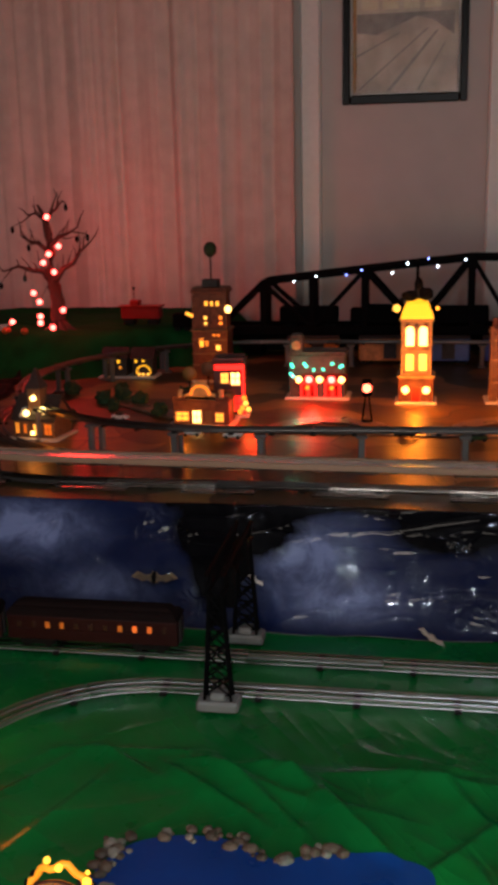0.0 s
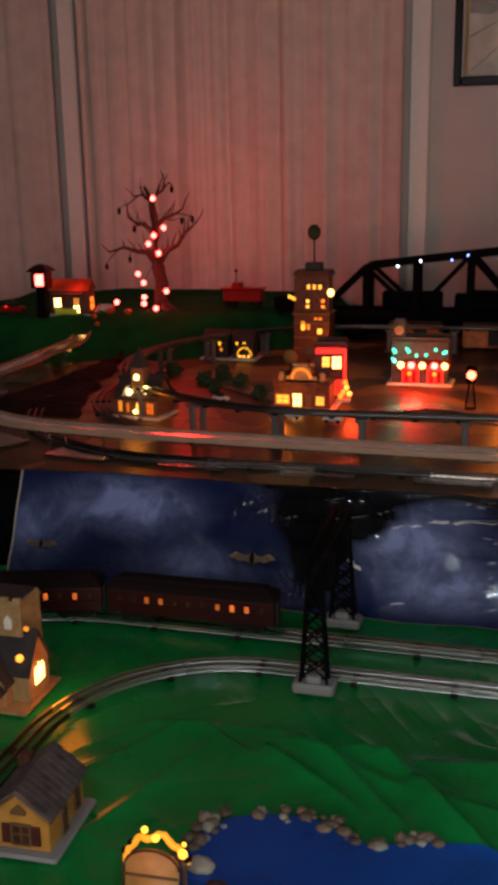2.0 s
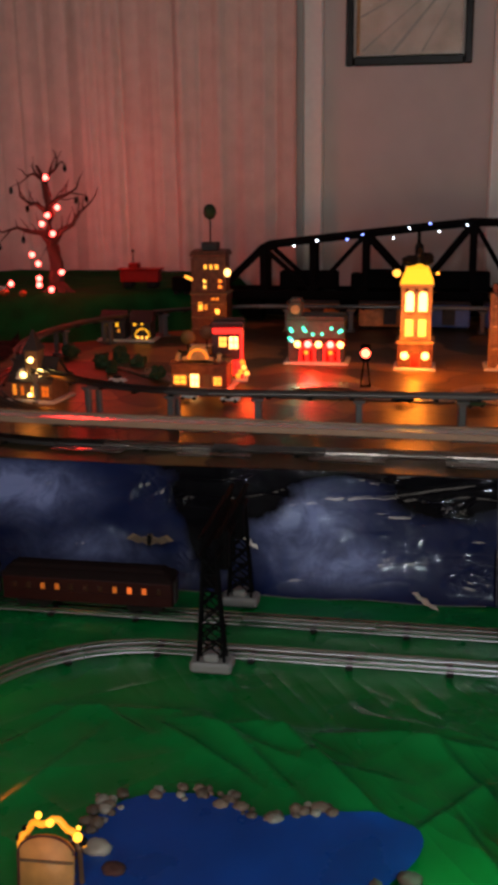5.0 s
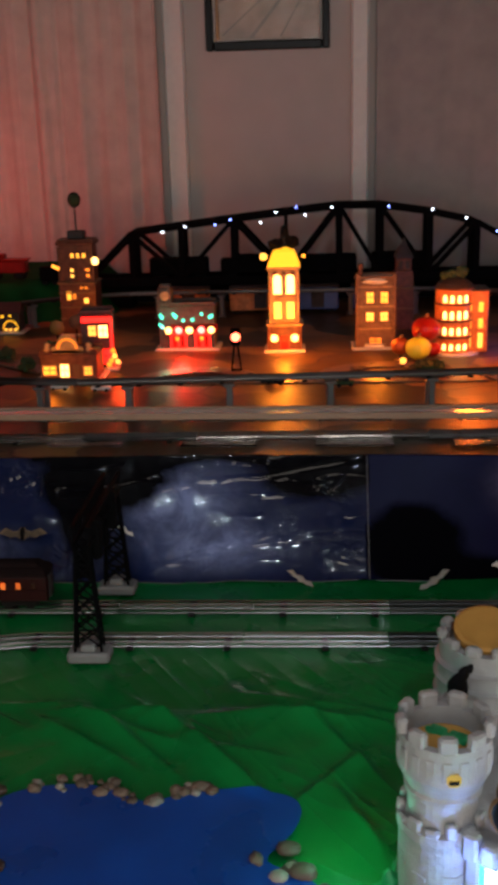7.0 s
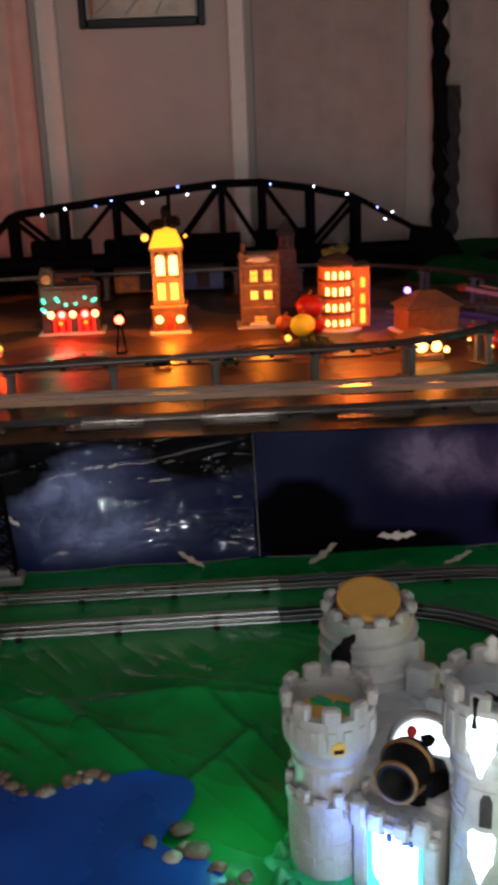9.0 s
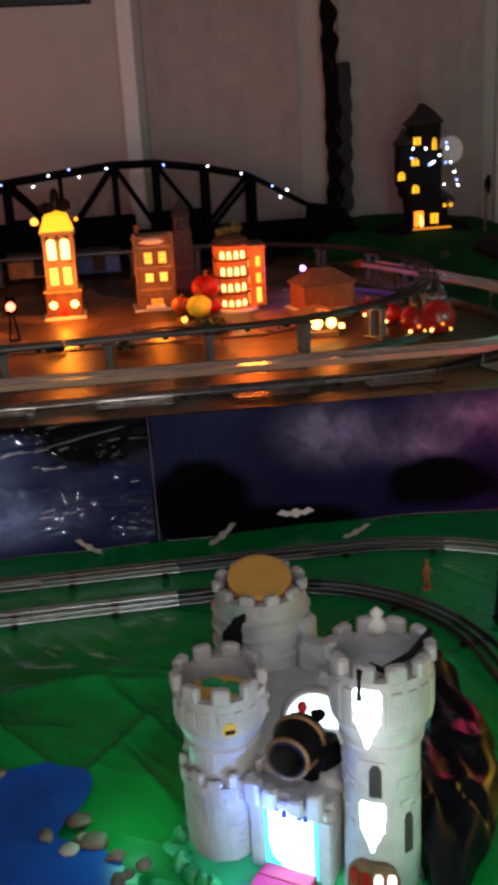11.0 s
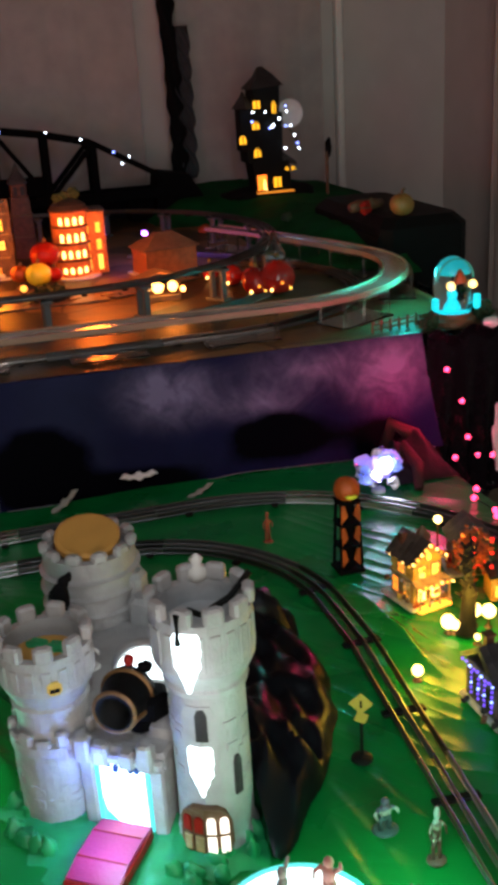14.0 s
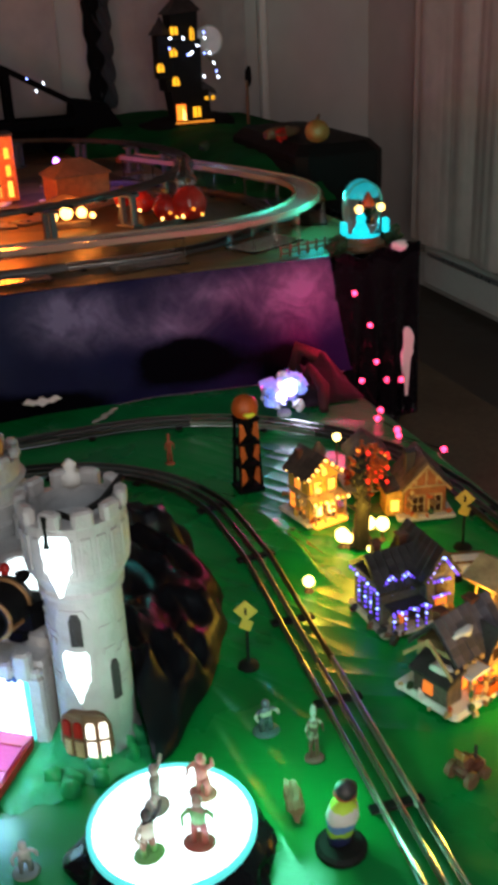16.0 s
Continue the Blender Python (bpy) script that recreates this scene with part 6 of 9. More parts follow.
def spooky_tree(at):
    """A thick crooked trunk, a few long bent limbs and many thin twigs."""
    t = thing("bare_tree", pose(*at), "black twisted bare tree hung with red lights", "tree")
    rnd = random.Random(12)
    limbs = (("trunk", [(0.0, 0, -0.01), (-0.004, 0, 0.06), (0.002, 0, 0.12), (-0.010, 0, 0.18), (-0.022, 0, 0.23), (-0.014, 0, 0.30), (-0.022, 0.01, 0.37), (-0.030, 0, 0.44), (-0.055, 0, 0.485)], [0.040, 0.031, 0.027, 0.027, 0.026, 0.021, 0.017, 0.011, 0.005]),
             ("limb", [(-0.020, 0, 0.20), (-0.055, 0.01, 0.235), (-0.10, 0.01, 0.238), (-0.15, 0, 0.255), (-0.215, 0, 0.235)], [0.017, 0.012, 0.009, 0.006, 0.003]),
             ("limb", [(-0.004, 0, 0.20), (0.035, -0.01, 0.245), (0.075, 0, 0.265), (0.10, 0, 0.305), (0.145, 0.01, 0.345)], [0.016, 0.012, 0.009, 0.007, 0.003]),
             ("limb", [(-0.018, 0, 0.33), (0.02, 0.01, 0.365), (0.055, 0, 0.375), (0.10, 0, 0.40)], [0.011, 0.008, 0.006, 0.003]),
             ("limb", [(-0.022, 0, 0.31), (-0.06, -0.01, 0.345), (-0.09, 0, 0.345), (-0.13, 0, 0.372)], [0.011, 0.008, 0.006, 0.003]),
             ("limb", [(-0.028, 0, 0.42), (-0.005, 0.01, 0.455), (0.02, 0, 0.47), (0.045, 0, 0.50)], [0.009, 0.006, 0.005, 0.002]),
             ("limb", [(-0.03, 0, 0.43), (-0.07, 0.01, 0.455), (-0.10, 0, 0.448)], [0.008, 0.005, 0.002]))
    for nm, pts, rad in limbs:
        lb = part(nm, G().tube(pts, rad, 9), BARK, t, smooth=True)
        if nm == "trunk":
            continue
        for k in range(1, len(pts)):
            p, q = Vector(pts[k - 1]), Vector(pts[k])
            for j in range(2):
                o = p.lerp(q, 0.35 + 0.6 * j)
                d = Vector((rnd.uniform(-0.7, 0.7), rnd.uniform(-0.3, 0.3), rnd.choice((-0.5, 0.9, 1.0)))).normalized() + (q - p).normalized() * 0.8
                ln = rnd.uniform(0.03, 0.065)
                e = o + d * ln * 0.5
                f = e + (d + Vector((rnd.uniform(-0.7, 0.7), 0, rnd.uniform(-0.2, 0.7)))) * ln * 0.4
                part("twig", G().tube([o, e, f], [0.0035, 0.0025, 0.001], 5), BARK, t, smooth=True)
                if d.z < 0:
                    part("hanging_leaf", G().ball(f.x, f.y, f.z - 0.012, 0.008, 0.004, 0.014, 8, 6), BLACKCLOTH, t)
    for k in range(7):
        a = k * 0.9
        part("root", G().tube([(0.0, 0, 0.045), (0.038 * math.cos(a), 0.03 * math.sin(a), 0.014), (0.085 * math.cos(a), 0.06 * math.sin(a), -0.006)], [0.022, 0.015, 0.005], 7), BARK, t, smooth=True)
    return t


spooky_tree((TX, TY, TZ))
tl = ((-0.004, 0.441), (0.035, 0.332), (-0.006, 0.303), (-0.03, 0.271), (0.011, 0.235), (-0.078, 0.156), (-0.056, 0.122), (0.037, 0.09), (-0.056, 0.066), (-0.058, 0.041), (-0.009, 0.023), (-0.173, 0.045))
bul = [(TX + x, TY - 0.045, TZ + z) for x, z in tl]
string_lights("tree_lights", "string of glowing red lights wound up the bare tree", [bul[11], bul[10], bul[8], bul[6], bul[4], bul[2], bul[0]], bul, 0.0108, [G_REDW])
cb = thing("caboose", pose(-1.115, 3.90, hill(-1.115, 3.90) + 0.004), "dull red caboose on the green bank", "train car")
part("body", G().box(0, 0, 0.022, 0.16, 0.055, 0.048, 0.004), REDPL, cb)
part("roof", G().box(0, 0, 0.070, 0.18, 0.062, 0.006, 0.002), REDPL, cb)
part("cupola", G().box(-0.025, 0, 0.076, 0.04, 0.045, 0.02, 0.003), REDPL, cb)
part("lamp_post", G().tube([(-0.03, 0, 0.095), (-0.03, 0, 0.14)], 0.002, 6).ball(-0.03, 0, 0.143, 0.006), STEEL_BLACK, cb)
for s in (-1, 1):
    part("truck", G().box(s * 0.05, 0, 0, 0.045, 0.045, 0.0225, 0.004), TIE, cb)
tn = thing("tender", pose(-0.945, 3.90, hill(-0.945, 3.90) + 0.012), "small black coal tender on the green bank", "train car")
part("body", G().box(0, 0, 0.014, 0.075, 0.055, 0.055, 0.004), STEEL_BLACK, tn)
for s in (-1, 1):
    part("truck", G().box(s * 0.02, 0, 0, 0.025, 0.045, 0.0145, 0.003), TIE, tn)
ks = house("orange_kiosk", "orange-roofed kiosk with bright front lights", (-1.745, 3.64, hill(-1.745, 3.64) - 0.006), 8, 0.15, 0.10, 0.10, BRICK, KIOSKROOF, "gable", 0.035,
           [("f", -0.046, 0.036, 0.026, 0.034, G_LAMP), ("f", 0.030, 0.012, 0.022, 0.030, G_LAMP), ("f", 0.030, 0.046, 0.022, 0.024, G_DIM), ("r", 0.0, 0.02, 0.05, 0.05, G_AMB)], BROWN, turn=True)
part("awning", G().box(0, -0.065, 0.087, 0.12, 0.04, 0.004, 0.001), KIOSKROOF, ks)
part("counter", G().box(-0.01, -0.056, 0.008, 0.09, 0.02, 0.022, 0.002), YELLOWPL, ks)
lt = thing("lantern_post", pose(-1.83, 3.55, hill(-1.83, 3.55) - 0.07), "dark post lantern with a glowing red-white box", "lamp")
part("post", G().box(0, 0, 0, 0.036, 0.036, 0.18, 0.003), STEEL_BLACK, lt)
part("lamp_box", G().box(0, 0, 0.186, 0.040, 0.040, 0.046, 0.004), G_REDW, lt)
part("lamp_frame", G().box(-0.027, 0, 0.178, 0.014, 0.052, 0.064, 0.002).box(0.027, 0, 0.178, 0.014, 0.052, 0.064, 0.002).box(0, 0, 0.176, 0.06, 0.052, 0.010, 0.002).box(0, 0, 0.232, 0.06, 0.052, 0.010, 0.002), MAROON, lt, "dark red lamp frame")
part("cap", G().loft([[(s * a, t * a, z) for s, t in ((-1, -1), (1, -1), (1, 1), (-1, 1))] for a, z in ((0.042, 0.241), (0.040, 0.247), (0.022, 0.262), (0.004, 0.270))]), MAROON, lt)
rc = thing("toy_car", pose(-1.99, 3.60, hill(-1.99, 3.60) - 0.002, 0, 0, 10), "dark red toy car with a red tail lamp", "toy car")
part("body", G().box(0, 0, 0.006, 0.10, 0.045, 0.025, 0.008), REDPL, rc)
part("cabin", G().box(0, 0, 0.030, 0.05, 0.038, 0.02, 0.008), SLATE, rc)
bulb_at(rc, -0.02, -0.024, 0.03, 0.004, G_RED)
rv = random.Random(5)
for k in range(7):
    x, y = rv.uniform(-1.75, -1.5), rv.uniform(3.55, 3.68)
    solo("pumpkin", G().ball(0, 0, 0.010, rv.uniform(0.009, 0.015), u=16, v=7, ribs=7), ORANGE, "tiny orange pumpkin on the bank", "pumpkin", pose(x, y, hill(x, y)), "tiny pumpkins on the bank", True)
gl = solo("ground_bulb", G().ball(0, 0, 0.006, 0.009), G_WARM, "small glowing orange bulb beside the roadway", "lamp", pose(-1.66, 3.40, hill(-1.66, 3.40) + 0.02), smooth=True)

# ---- right bank: haunted house, ghost flag ----
HX, HY = 1.390, 3.92
HZ = hill(HX, HY) - 0.004
hh_ = thing("haunted_house", pose(HX, HY, HZ) @ Matrix.Diagonal((1.03, 1, 1.04, 1)), "tall crooked black haunted house with yellow windows", "model house")
part("mound", G().ball(0.02, 0.02, -0.005, 0.20, 0.11, 0.045, 24, 8, 0.25), BLACKCLOTH, hh_, smooth=True)
part("lower_body", G().loft([[(-0.055, -0.05, 0.015), (0.085, -0.05, 0.015), (0.085, 0.05, 0.015), (-0.055, 0.05, 0.015)], [(-0.07, -0.055, 0.125), (0.075, -0.055, 0.125), (0.075, 0.055, 0.125), (-0.07, 0.055, 0.125)]]), BLACKBOX, hh_)
part("middle_body", G().loft([[(-0.085, -0.055, 0.125), (0.05, -0.055, 0.125), (0.05, 0.055, 0.125), (-0.085, 0.055, 0.125)], [(-0.095, -0.06, 0.29), (0.055, -0.06, 0.30), (0.055, 0.06, 0.30), (-0.095, 0.06, 0.29)]]), BLACKBOX, hh_)
part("left_turret", G().box(-0.085, -0.03, 0.17, 0.06, 0.06, 0.15, 0.004), BLACKBOX, hh_)
part("upper_body", G().loft([[(-0.05, -0.05, 0.29), (0.045, -0.05, 0.29), (0.045, 0.05, 0.29), (-0.05, 0.05, 0.29)], [(-0.055, -0.055, 0.39), (0.05, -0.055, 0.40), (0.05, 0.055, 0.40), (-0.055, 0.055, 0.39)]]), BLACKBOX, hh_)
part("roof", G().loft([[(-0.07, -0.065, 0.385), (0.06, -0.065, 0.395), (0.06, 0.065, 0.395), (-0.07, 0.065, 0.385)], [(-0.03, -0.03, 0.43), (0.03, -0.03, 0.435), (0.03, 0.03, 0.435), (-0.03, 0.03, 0.43)], [(-0.018, -0.004, 0.462), (0.0, -0.004, 0.462), (0.0, 0.004, 0.462), (-0.018, 0.004, 0.462)]]), SLATE, hh_)
part("turret_roof", G().lathe([(0.046, 0), (0.03, 0.02), (0.010, 0.045), (0.002, 0.06)], -0.09, -0.03, 0.32, 4), SLATE, hh_)
part("side_roof", G().prism([(0.05, 0.12), (0.11, 0.105), (0.10, 0.125), (0.055, 0.155)], -0.05, 0.05), SLATE, hh_)
# step and door frame emit by themselves, for the porch's orange light
part("porch", G().box(0.01, -0.065, 0.012, 0.15, 0.04, 0.006, 0.002), G_DIM, hh_, "porch step given a dim orange glow")
part("door_frame", G().box(-0.036, -0.058, 0.016, 0.036, 0.006, 0.062, 0.002), G_AMB, hh_, "glowing orange door frame")
for x, z, ww, hh2, gm, ar in ((0.024, 0.030, 0.034, 0.044, G_LEMON, False), (-0.026, 0.022, 0.012, 0.050, G_HOT, True), (-0.050, 0.145, 0.030, 0.038, G_LEMON, True), (-0.105, 0.195, 0.030, 0.038, G_LEMON, True), (-0.052, 0.245, 0.032, 0.034, G_LEMON, True), (-0.045, 0.318, 0.032, 0.032, G_LEMON, False), (0.022, 0.298, 0.018, 0.052, G_LEMON, True), (0.065, 0.088, 0.014, 0.018, G_LEMON, True), (0.090, 0.088, 0.014, 0.018, G_LEMON, True)):
    g = G()
    ww, hh2 = ww * 0.82, hh2 * 0.84
    g.m = pose(x, -0.061, z)
    if ar:
        g.prism([(-ww / 2, 0), (ww / 2, 0), (ww / 2, hh2 * 0.6), (ww / 4, hh2 * 0.92), (0, hh2), (-ww / 4, hh2 * 0.92), (-ww / 2, hh2 * 0.6)], -0.004, 0.004)
    else:
        g.box(0, 0, 0, ww, 0.008, hh2, 0.001)
    wn = part("window", g, gm, hh_)
    part("mullion", G().box(x, -0.066, z, 0.003, 0.003, hh2 * 0.95, 0.0005), BLACKBOX, wn)
mo = solo("moon_disc", G().lathe([(0.052, -0.005), (0.056, 0), (0.052, 0.005)], 0, 0, 0, 28), WHITEPL, "pale moon disc on the haunted house", "ornament", pose(HX + 0.112, HY + 0.02, HZ + 0.30, 90), smooth=False)
rv = random.Random(17)
hbulbs = [(HX + x, HY - 0.085, HZ + z) for x, z in ((-0.07, 0.32), (-0.075, 0.285), (-0.02, 0.318), (0.005, 0.262), (-0.005, 0.258), (0.012, 0.268), (0.035, 0.29), (0.06, 0.262), (0.08, 0.262), (0.065, 0.315), (0.062, 0.335), (0.095, 0.225), (0.055, 0.18), (0.105, 0.195), (0.11, 0.175))]
string_lights("house_lights", "string of tiny cold lights round the haunted house", [hbulbs[k] for k in (0, 1, 3, 6, 7, 11, 14)], hbulbs, 0.0045, [G_WHITE, G_BLUE, G_WHITE])
fg = thing("ghost_post", pose(1.62, 3.85, hill(1.44, 3.85) - 0.02), "thin pale post with a dark bird on top", "post")
part("post", G().tube([(0, 0, 0), (0, 0, 0.17)], 0.007, 8), TANWALL, fg)
part("bird", G().ball(0.008, 0, 0.185, 0.014, 0.012, 0.035, rough=0.4), BLACKCLOTH, fg)
for x, y, r, m_, lab in ((1.05, 3.62, 0.022, ORANGE, "orange"), (1.28, 3.34, 0.02, FOLIAGE, "green"), (1.14, 3.32, 0.018, FOLIAGE, "green")):
    solo("bank_ornament", G().ball(0, 0, r * 0.7, r, r, r * 0.8, rough=0.3), m_, "small dull " + lab + " ornament on the bank", "ornament", pose(x, y, hill(x, y)), smooth=True)

# ---- cyan dome at the corner of the table ----
dm = thing("snow_dome", pose(1.245, 2.03, DZ), "glass dome ornament lit cyan with two warm lamps", "dome")
part("foot", G().lathe([(0.055, 0), (0.055, 0.010), (0.046, 0.016), (0.044, 0.026)], 0, 0, 0, 24), BROWN, dm)
part("dome", G().lathe([(0.043, 0.026), (0.043, 0.10), (0.038, 0.125), (0.026, 0.142), (0.012, 0.15), (0.002, 0.152)], 0, 0, 0, 28), GLASS, dm, smooth=True)
part("lit_scene", G().lathe([(0.016, 0.027), (0.014, 0.045), (0.007, 0.06), (0.009, 0.07), (0.003, 0.08)], 0, 0, 0, 12), G_CYAN, dm, "glowing cyan figure inside")
part("arch_frame", G().tube([(0.045 * math.cos(radians(a)), -0.014, 0.10 + 0.047 * math.sin(radians(a))) for a in range(0, 181, 15)], 0.0025, 6), TEAL, dm)
# glowing crown and floor added to fill the dome with cyan light
part("fill_crown", G().lathe([(0.036, 0.112), (0.030, 0.128), (0.020, 0.139), (0.004, 0.146)], 0, 0.002, 0, 20), glow("cyan_fill_glow", (0.02, 0.55, 0.62), 0.45), dm, "cyan glow added inside the top of the glass", True)
part("fill_floor", G().lathe([(0.036, 0.027), (0.034, 0.034), (0.020, 0.038)], 0, 0, 0, 16), G_CYAN, dm)
part("roof_peak", G().lathe([(0.016, 0.098), (0.012, 0.112), (0.002, 0.128)], 0, -0.034, 0, 8), ORANGE, dm)
for s in (-1, 1):
    bulb_at(dm, s * 0.027, -0.046, 0.094, 0.0095, G_HOT)
    part("side_lamp", G().box(s * 0.052, -0.02, 0.030, 0.014, 0.016, 0.034, 0.003), G_CYAN, dm)
fe = thing("toy_fence", pose(1.10, 2.01, DZ), "little brown rail fence at the table's corner", "fence")
for k in range(6):
    part("post", G().box(-0.06 + 0.024 * k, 0.006 * k, 0, 0.005, 0.005, 0.03, 0.001), BROWN, fe)
for z in (0.010, 0.022):
    part("rail", G().tube([(-0.062, 0, z), (0.062, 0.031, z)], 0.002, 6), BROWN, fe)

# ---- lower table: pebbles round the pond ----
rv = random.Random(3)
for k in range(112):
    a = rv.uniform(1.0, 3.5) if k < 94 else rv.uniform(-0.25, 0.30)
    x, y = pond_edge(a)
    f = 1.0 + rv.gauss(0.01, 0.045)
    x, y = -0.185 + (x + 0.185) * f, 0.985 + (y - 0.985) * f
    r = rv.uniform(0.0035, 0.0098)
    g = G().ball(0, 0, r * 0.45, r * rv.uniform(0.9, 1.3), r, r * 0.65, 12, 7, 0.35, k)
    solo("pebble", g, STONE if rv.random() < 0.72 else STONEW, "rounded river pebble at the pond's edge", "pebble", pose(x, y, max(cloth_z(x, y), 0.002) + 0.006, 0, 0, rv.uniform(0, 360)), "pebbles round the pond", True)
for x, y, r, m_ in ((-0.378, 1.045, 0.020, STONEW), (0.045, 1.008, 0.018, STONE), (0.026, 1.050, 0.016, STONE), (0.015, 1.0, 0.013, STONEW), (-0.345, 1.01, 0.016, BARK)):
    solo("flat_stone", G().ball(0, 0, r * 0.3, r, r * 0.8, r * 0.45, 16, 8, 0.25, int(r * 1e4)), m_, "flat round stone at the pond's edge", "stone", pose(x, y, 0.008), smooth=True)

# ---- signal gantry over the two tracks ----
gt = thing("signal_gantry", pose(-0.332, 1.70, 0.003), "black lattice signal gantry on grey feet spanning two tracks", "signal gantry")
for y in (-0.145, 0.13):
    part("foot", G().box(0, y, 0, 0.075, 0.045, 0.020, 0.004).box(0, y, 0.019, 0.028, 0.03, 0.014, 0.003), GREYPOST, gt, "grey concrete foot")
    H_ = 0.215
    for s in (-1, 1):
        for t_ in (-1, 1):
            part("leg", G().tube([(s * 0.024, y + t_ * 0.012, 0.016), (s * 0.011, y + t_ * 0.009, H_)], 0.0028, 5), STEEL_BLACK, gt)
    n = 6
    for k in range(n):
        z0, z1 = 0.03 + (H_ - 0.03) * k / n, 0.03 + (H_ - 0.03) * (k + 1) / n
        w0, w1 = 0.024 - 0.013 * z0 / H_, 0.024 - 0.013 * z1 / H_
        for t_ in (-1, 1):
            part("brace", G().tube([(-w0, y + t_ * 0.011, z0), (w1, y + t_ * 0.010, z1)], 0.0019, 4).tube([(w0, y + t_ * 0.011, z0), (-w1, y + t_ * 0.010, z1)], 0.0019, 4), STEEL_BLACK, gt)
        part("strut", G().tube([(-w0, y - 0.011, z0), (w0, y - 0.011, z0)], 0.0019, 4), STEEL_BLACK, gt)
for z in (0.215, 0.248):
    for s in (-1, 1):
        part("chord", G().box(s * 0.014, -0.007, z, 0.006, 0.30, 0.006, 0.001), STEEL_BLACK, gt)
for k in range(8):
    y0 = -0.15 + 0.036 * k
    for s in (-1, 1):
        part("web", G().tube([(s * 0.014, y0, 0.22), (s * 0.014, y0 + 0.036, 0.25)], 0.002, 4), STEEL_BLACK, gt)
for y in (-0.10, 0.045):
    part("signal_head", G().box(0.016, y, 0.175, 0.018, 0.022, 0.075, 0.003), STEEL_BLACK, gt)
    part("signal_plate", G().box(-0.008, y, 0.135, 0.03, 0.008, 0.05, 0.004), STEEL_BLACK, gt)

# ---- passenger train ----
COACHROOF = mat("dark_coach_roof", (0.010, 0.005, 0.005), 0.9, var=0.3)
COACHROOF.node_tree.nodes["Principled BSDF"].inputs["Specular IOR Level"].default_value = 0.12


def coach(x, y, rot, lit):
    c = thing("passenger_coach", pose(x, y, LOWZ + 0.0122, 0, 0, rot), "dark maroon passenger coach with dim orange windows", "train car", "passenger train")
    L = 0.345
    part("body", G().loft([[(-L / 2, w, z), (L / 2, w, z), (L / 2, -w, z), (-L / 2, -w, z)] for w, z in ((0.025, 0.018), (0.028, 0.020), (0.028, 0.066), (0.026, 0.070))]), MAROON, c)
    part("roof", G().loft([[(-L / 2 + i, w, z), (L / 2 - i, w, z), (L / 2 - i, -w, z), (-L / 2 + i, -w, z)] for w, z, i in ((0.029, 0.069, -0.002), (0.0275, 0.076, 0.001), (0.022, 0.082, 0.006), (0.016, 0.085, 0.012), (0.014, 0.091, 0.020), (0.004, 0.094, 0.028))]), COACHROOF, c)
    part("belt_rail", G().box(0, -0.0284, 0.040, L - 0.01, 0.002, 0.0018, 0.0005), MAROON, c)
    for s in (-1, 1):
        part("truck", G().box(s * 0.115, 0, 0.004, 0.075, 0.040, 0.0145, 0.003), TIE, c)
        part("end_door", G().box(s * (L / 2 + 0.002), 0, 0.020, 0.004, 0.022, 0.046, 0.001), SLATE, c)
        for q in (-0.022, 0.022):
            w_ = part("wheel", G().lathe([(0.0105, -0.021), (0.0105, -0.017), (0.003, -0.016), (0.003, 0.016), (0.0105, 0.017), (0.0105, 0.021)], 0, 0, 0, 12), TIE, c)
            w_.matrix_basis = pose(s * 0.115 + q, 0, 0.0105, 90)
    for k in range(11):
        u = -0.148 + 0.0296 * k
        b = lit[k % len(lit)]
        part("window", G().box(u, -0.0286, 0.044, 0.009, 0.003, 0.013, 0.001), b, c)
        part("window", G().box(u, 0.0286, 0.044, 0.013, 0.003, 0.017, 0.001), G_DIM, c)
    return c


W_OFF = mat("window_unlit", (0.05, 0.02, 0.012), 0.25)
W_LOW = glow("window_faint", (1.0, 0.26, 0.03), 0.05)
W_MID = glow("window_low", (1.0, 0.2, 0.03), 0.6)
W_LOWMID = glow("window_half_lit", (1.0, 0.2, 0.03), 0.35)
coach(-0.618, 1.739, 0, [W_OFF, W_OFF, W_LOW, W_LOW, W_OFF, W_OFF, W_OFF, W_LOW, W_MID, W_LOWMID, W_OFF])
coach(-0.978, 1.695, 14, [W_OFF, W_LOW, W_OFF, W_LOW, W_OFF, W_MID, W_OFF, W_MID, W_OFF, W_LOWMID, W_OFF])

# ---- paper bats and ghosts on the film ----


def bat(at, s, m_, lab, tilt=0.0, lean=-20, body=None):
    pts = [(-1, 0.1), (-0.72, 0.42), (-0.35, 0.22), (-0.12, 0.30), (-0.09, 0.46), (0, 0.34), (0.09, 0.46), (0.12, 0.30), (0.35, 0.22), (0.72, 0.42), (1, 0.1), (0.72, 0.02), (0.5, -0.12), (0.28, -0.05), (0, -0.26), (-0.28, -0.05), (-0.5, -0.12), (-0.72, 0.02)]
    ob = thing("paper_bat", pose(*at, lean, tilt, 0), lab, "paper bat", "paper bats on the film")
    rim = part("outline", G().prism([(x * s, z * s * 0.72) for x, z in pts], -0.001, 0.001), m_, ob)
    if body:
        part("inner_card", G().prism([(x * s * 0.86, z * s * 0.56 + 0.003 * s) for x, z in pts], -0.0022, -0.0008), body, ob)
        part("torso", G().ball(0, -0.0022, 0.08 * s, 0.11 * s, 0.0016, 0.26 * s, 10, 7, 0.3), BLACKCLOTH, ob)
    return ob


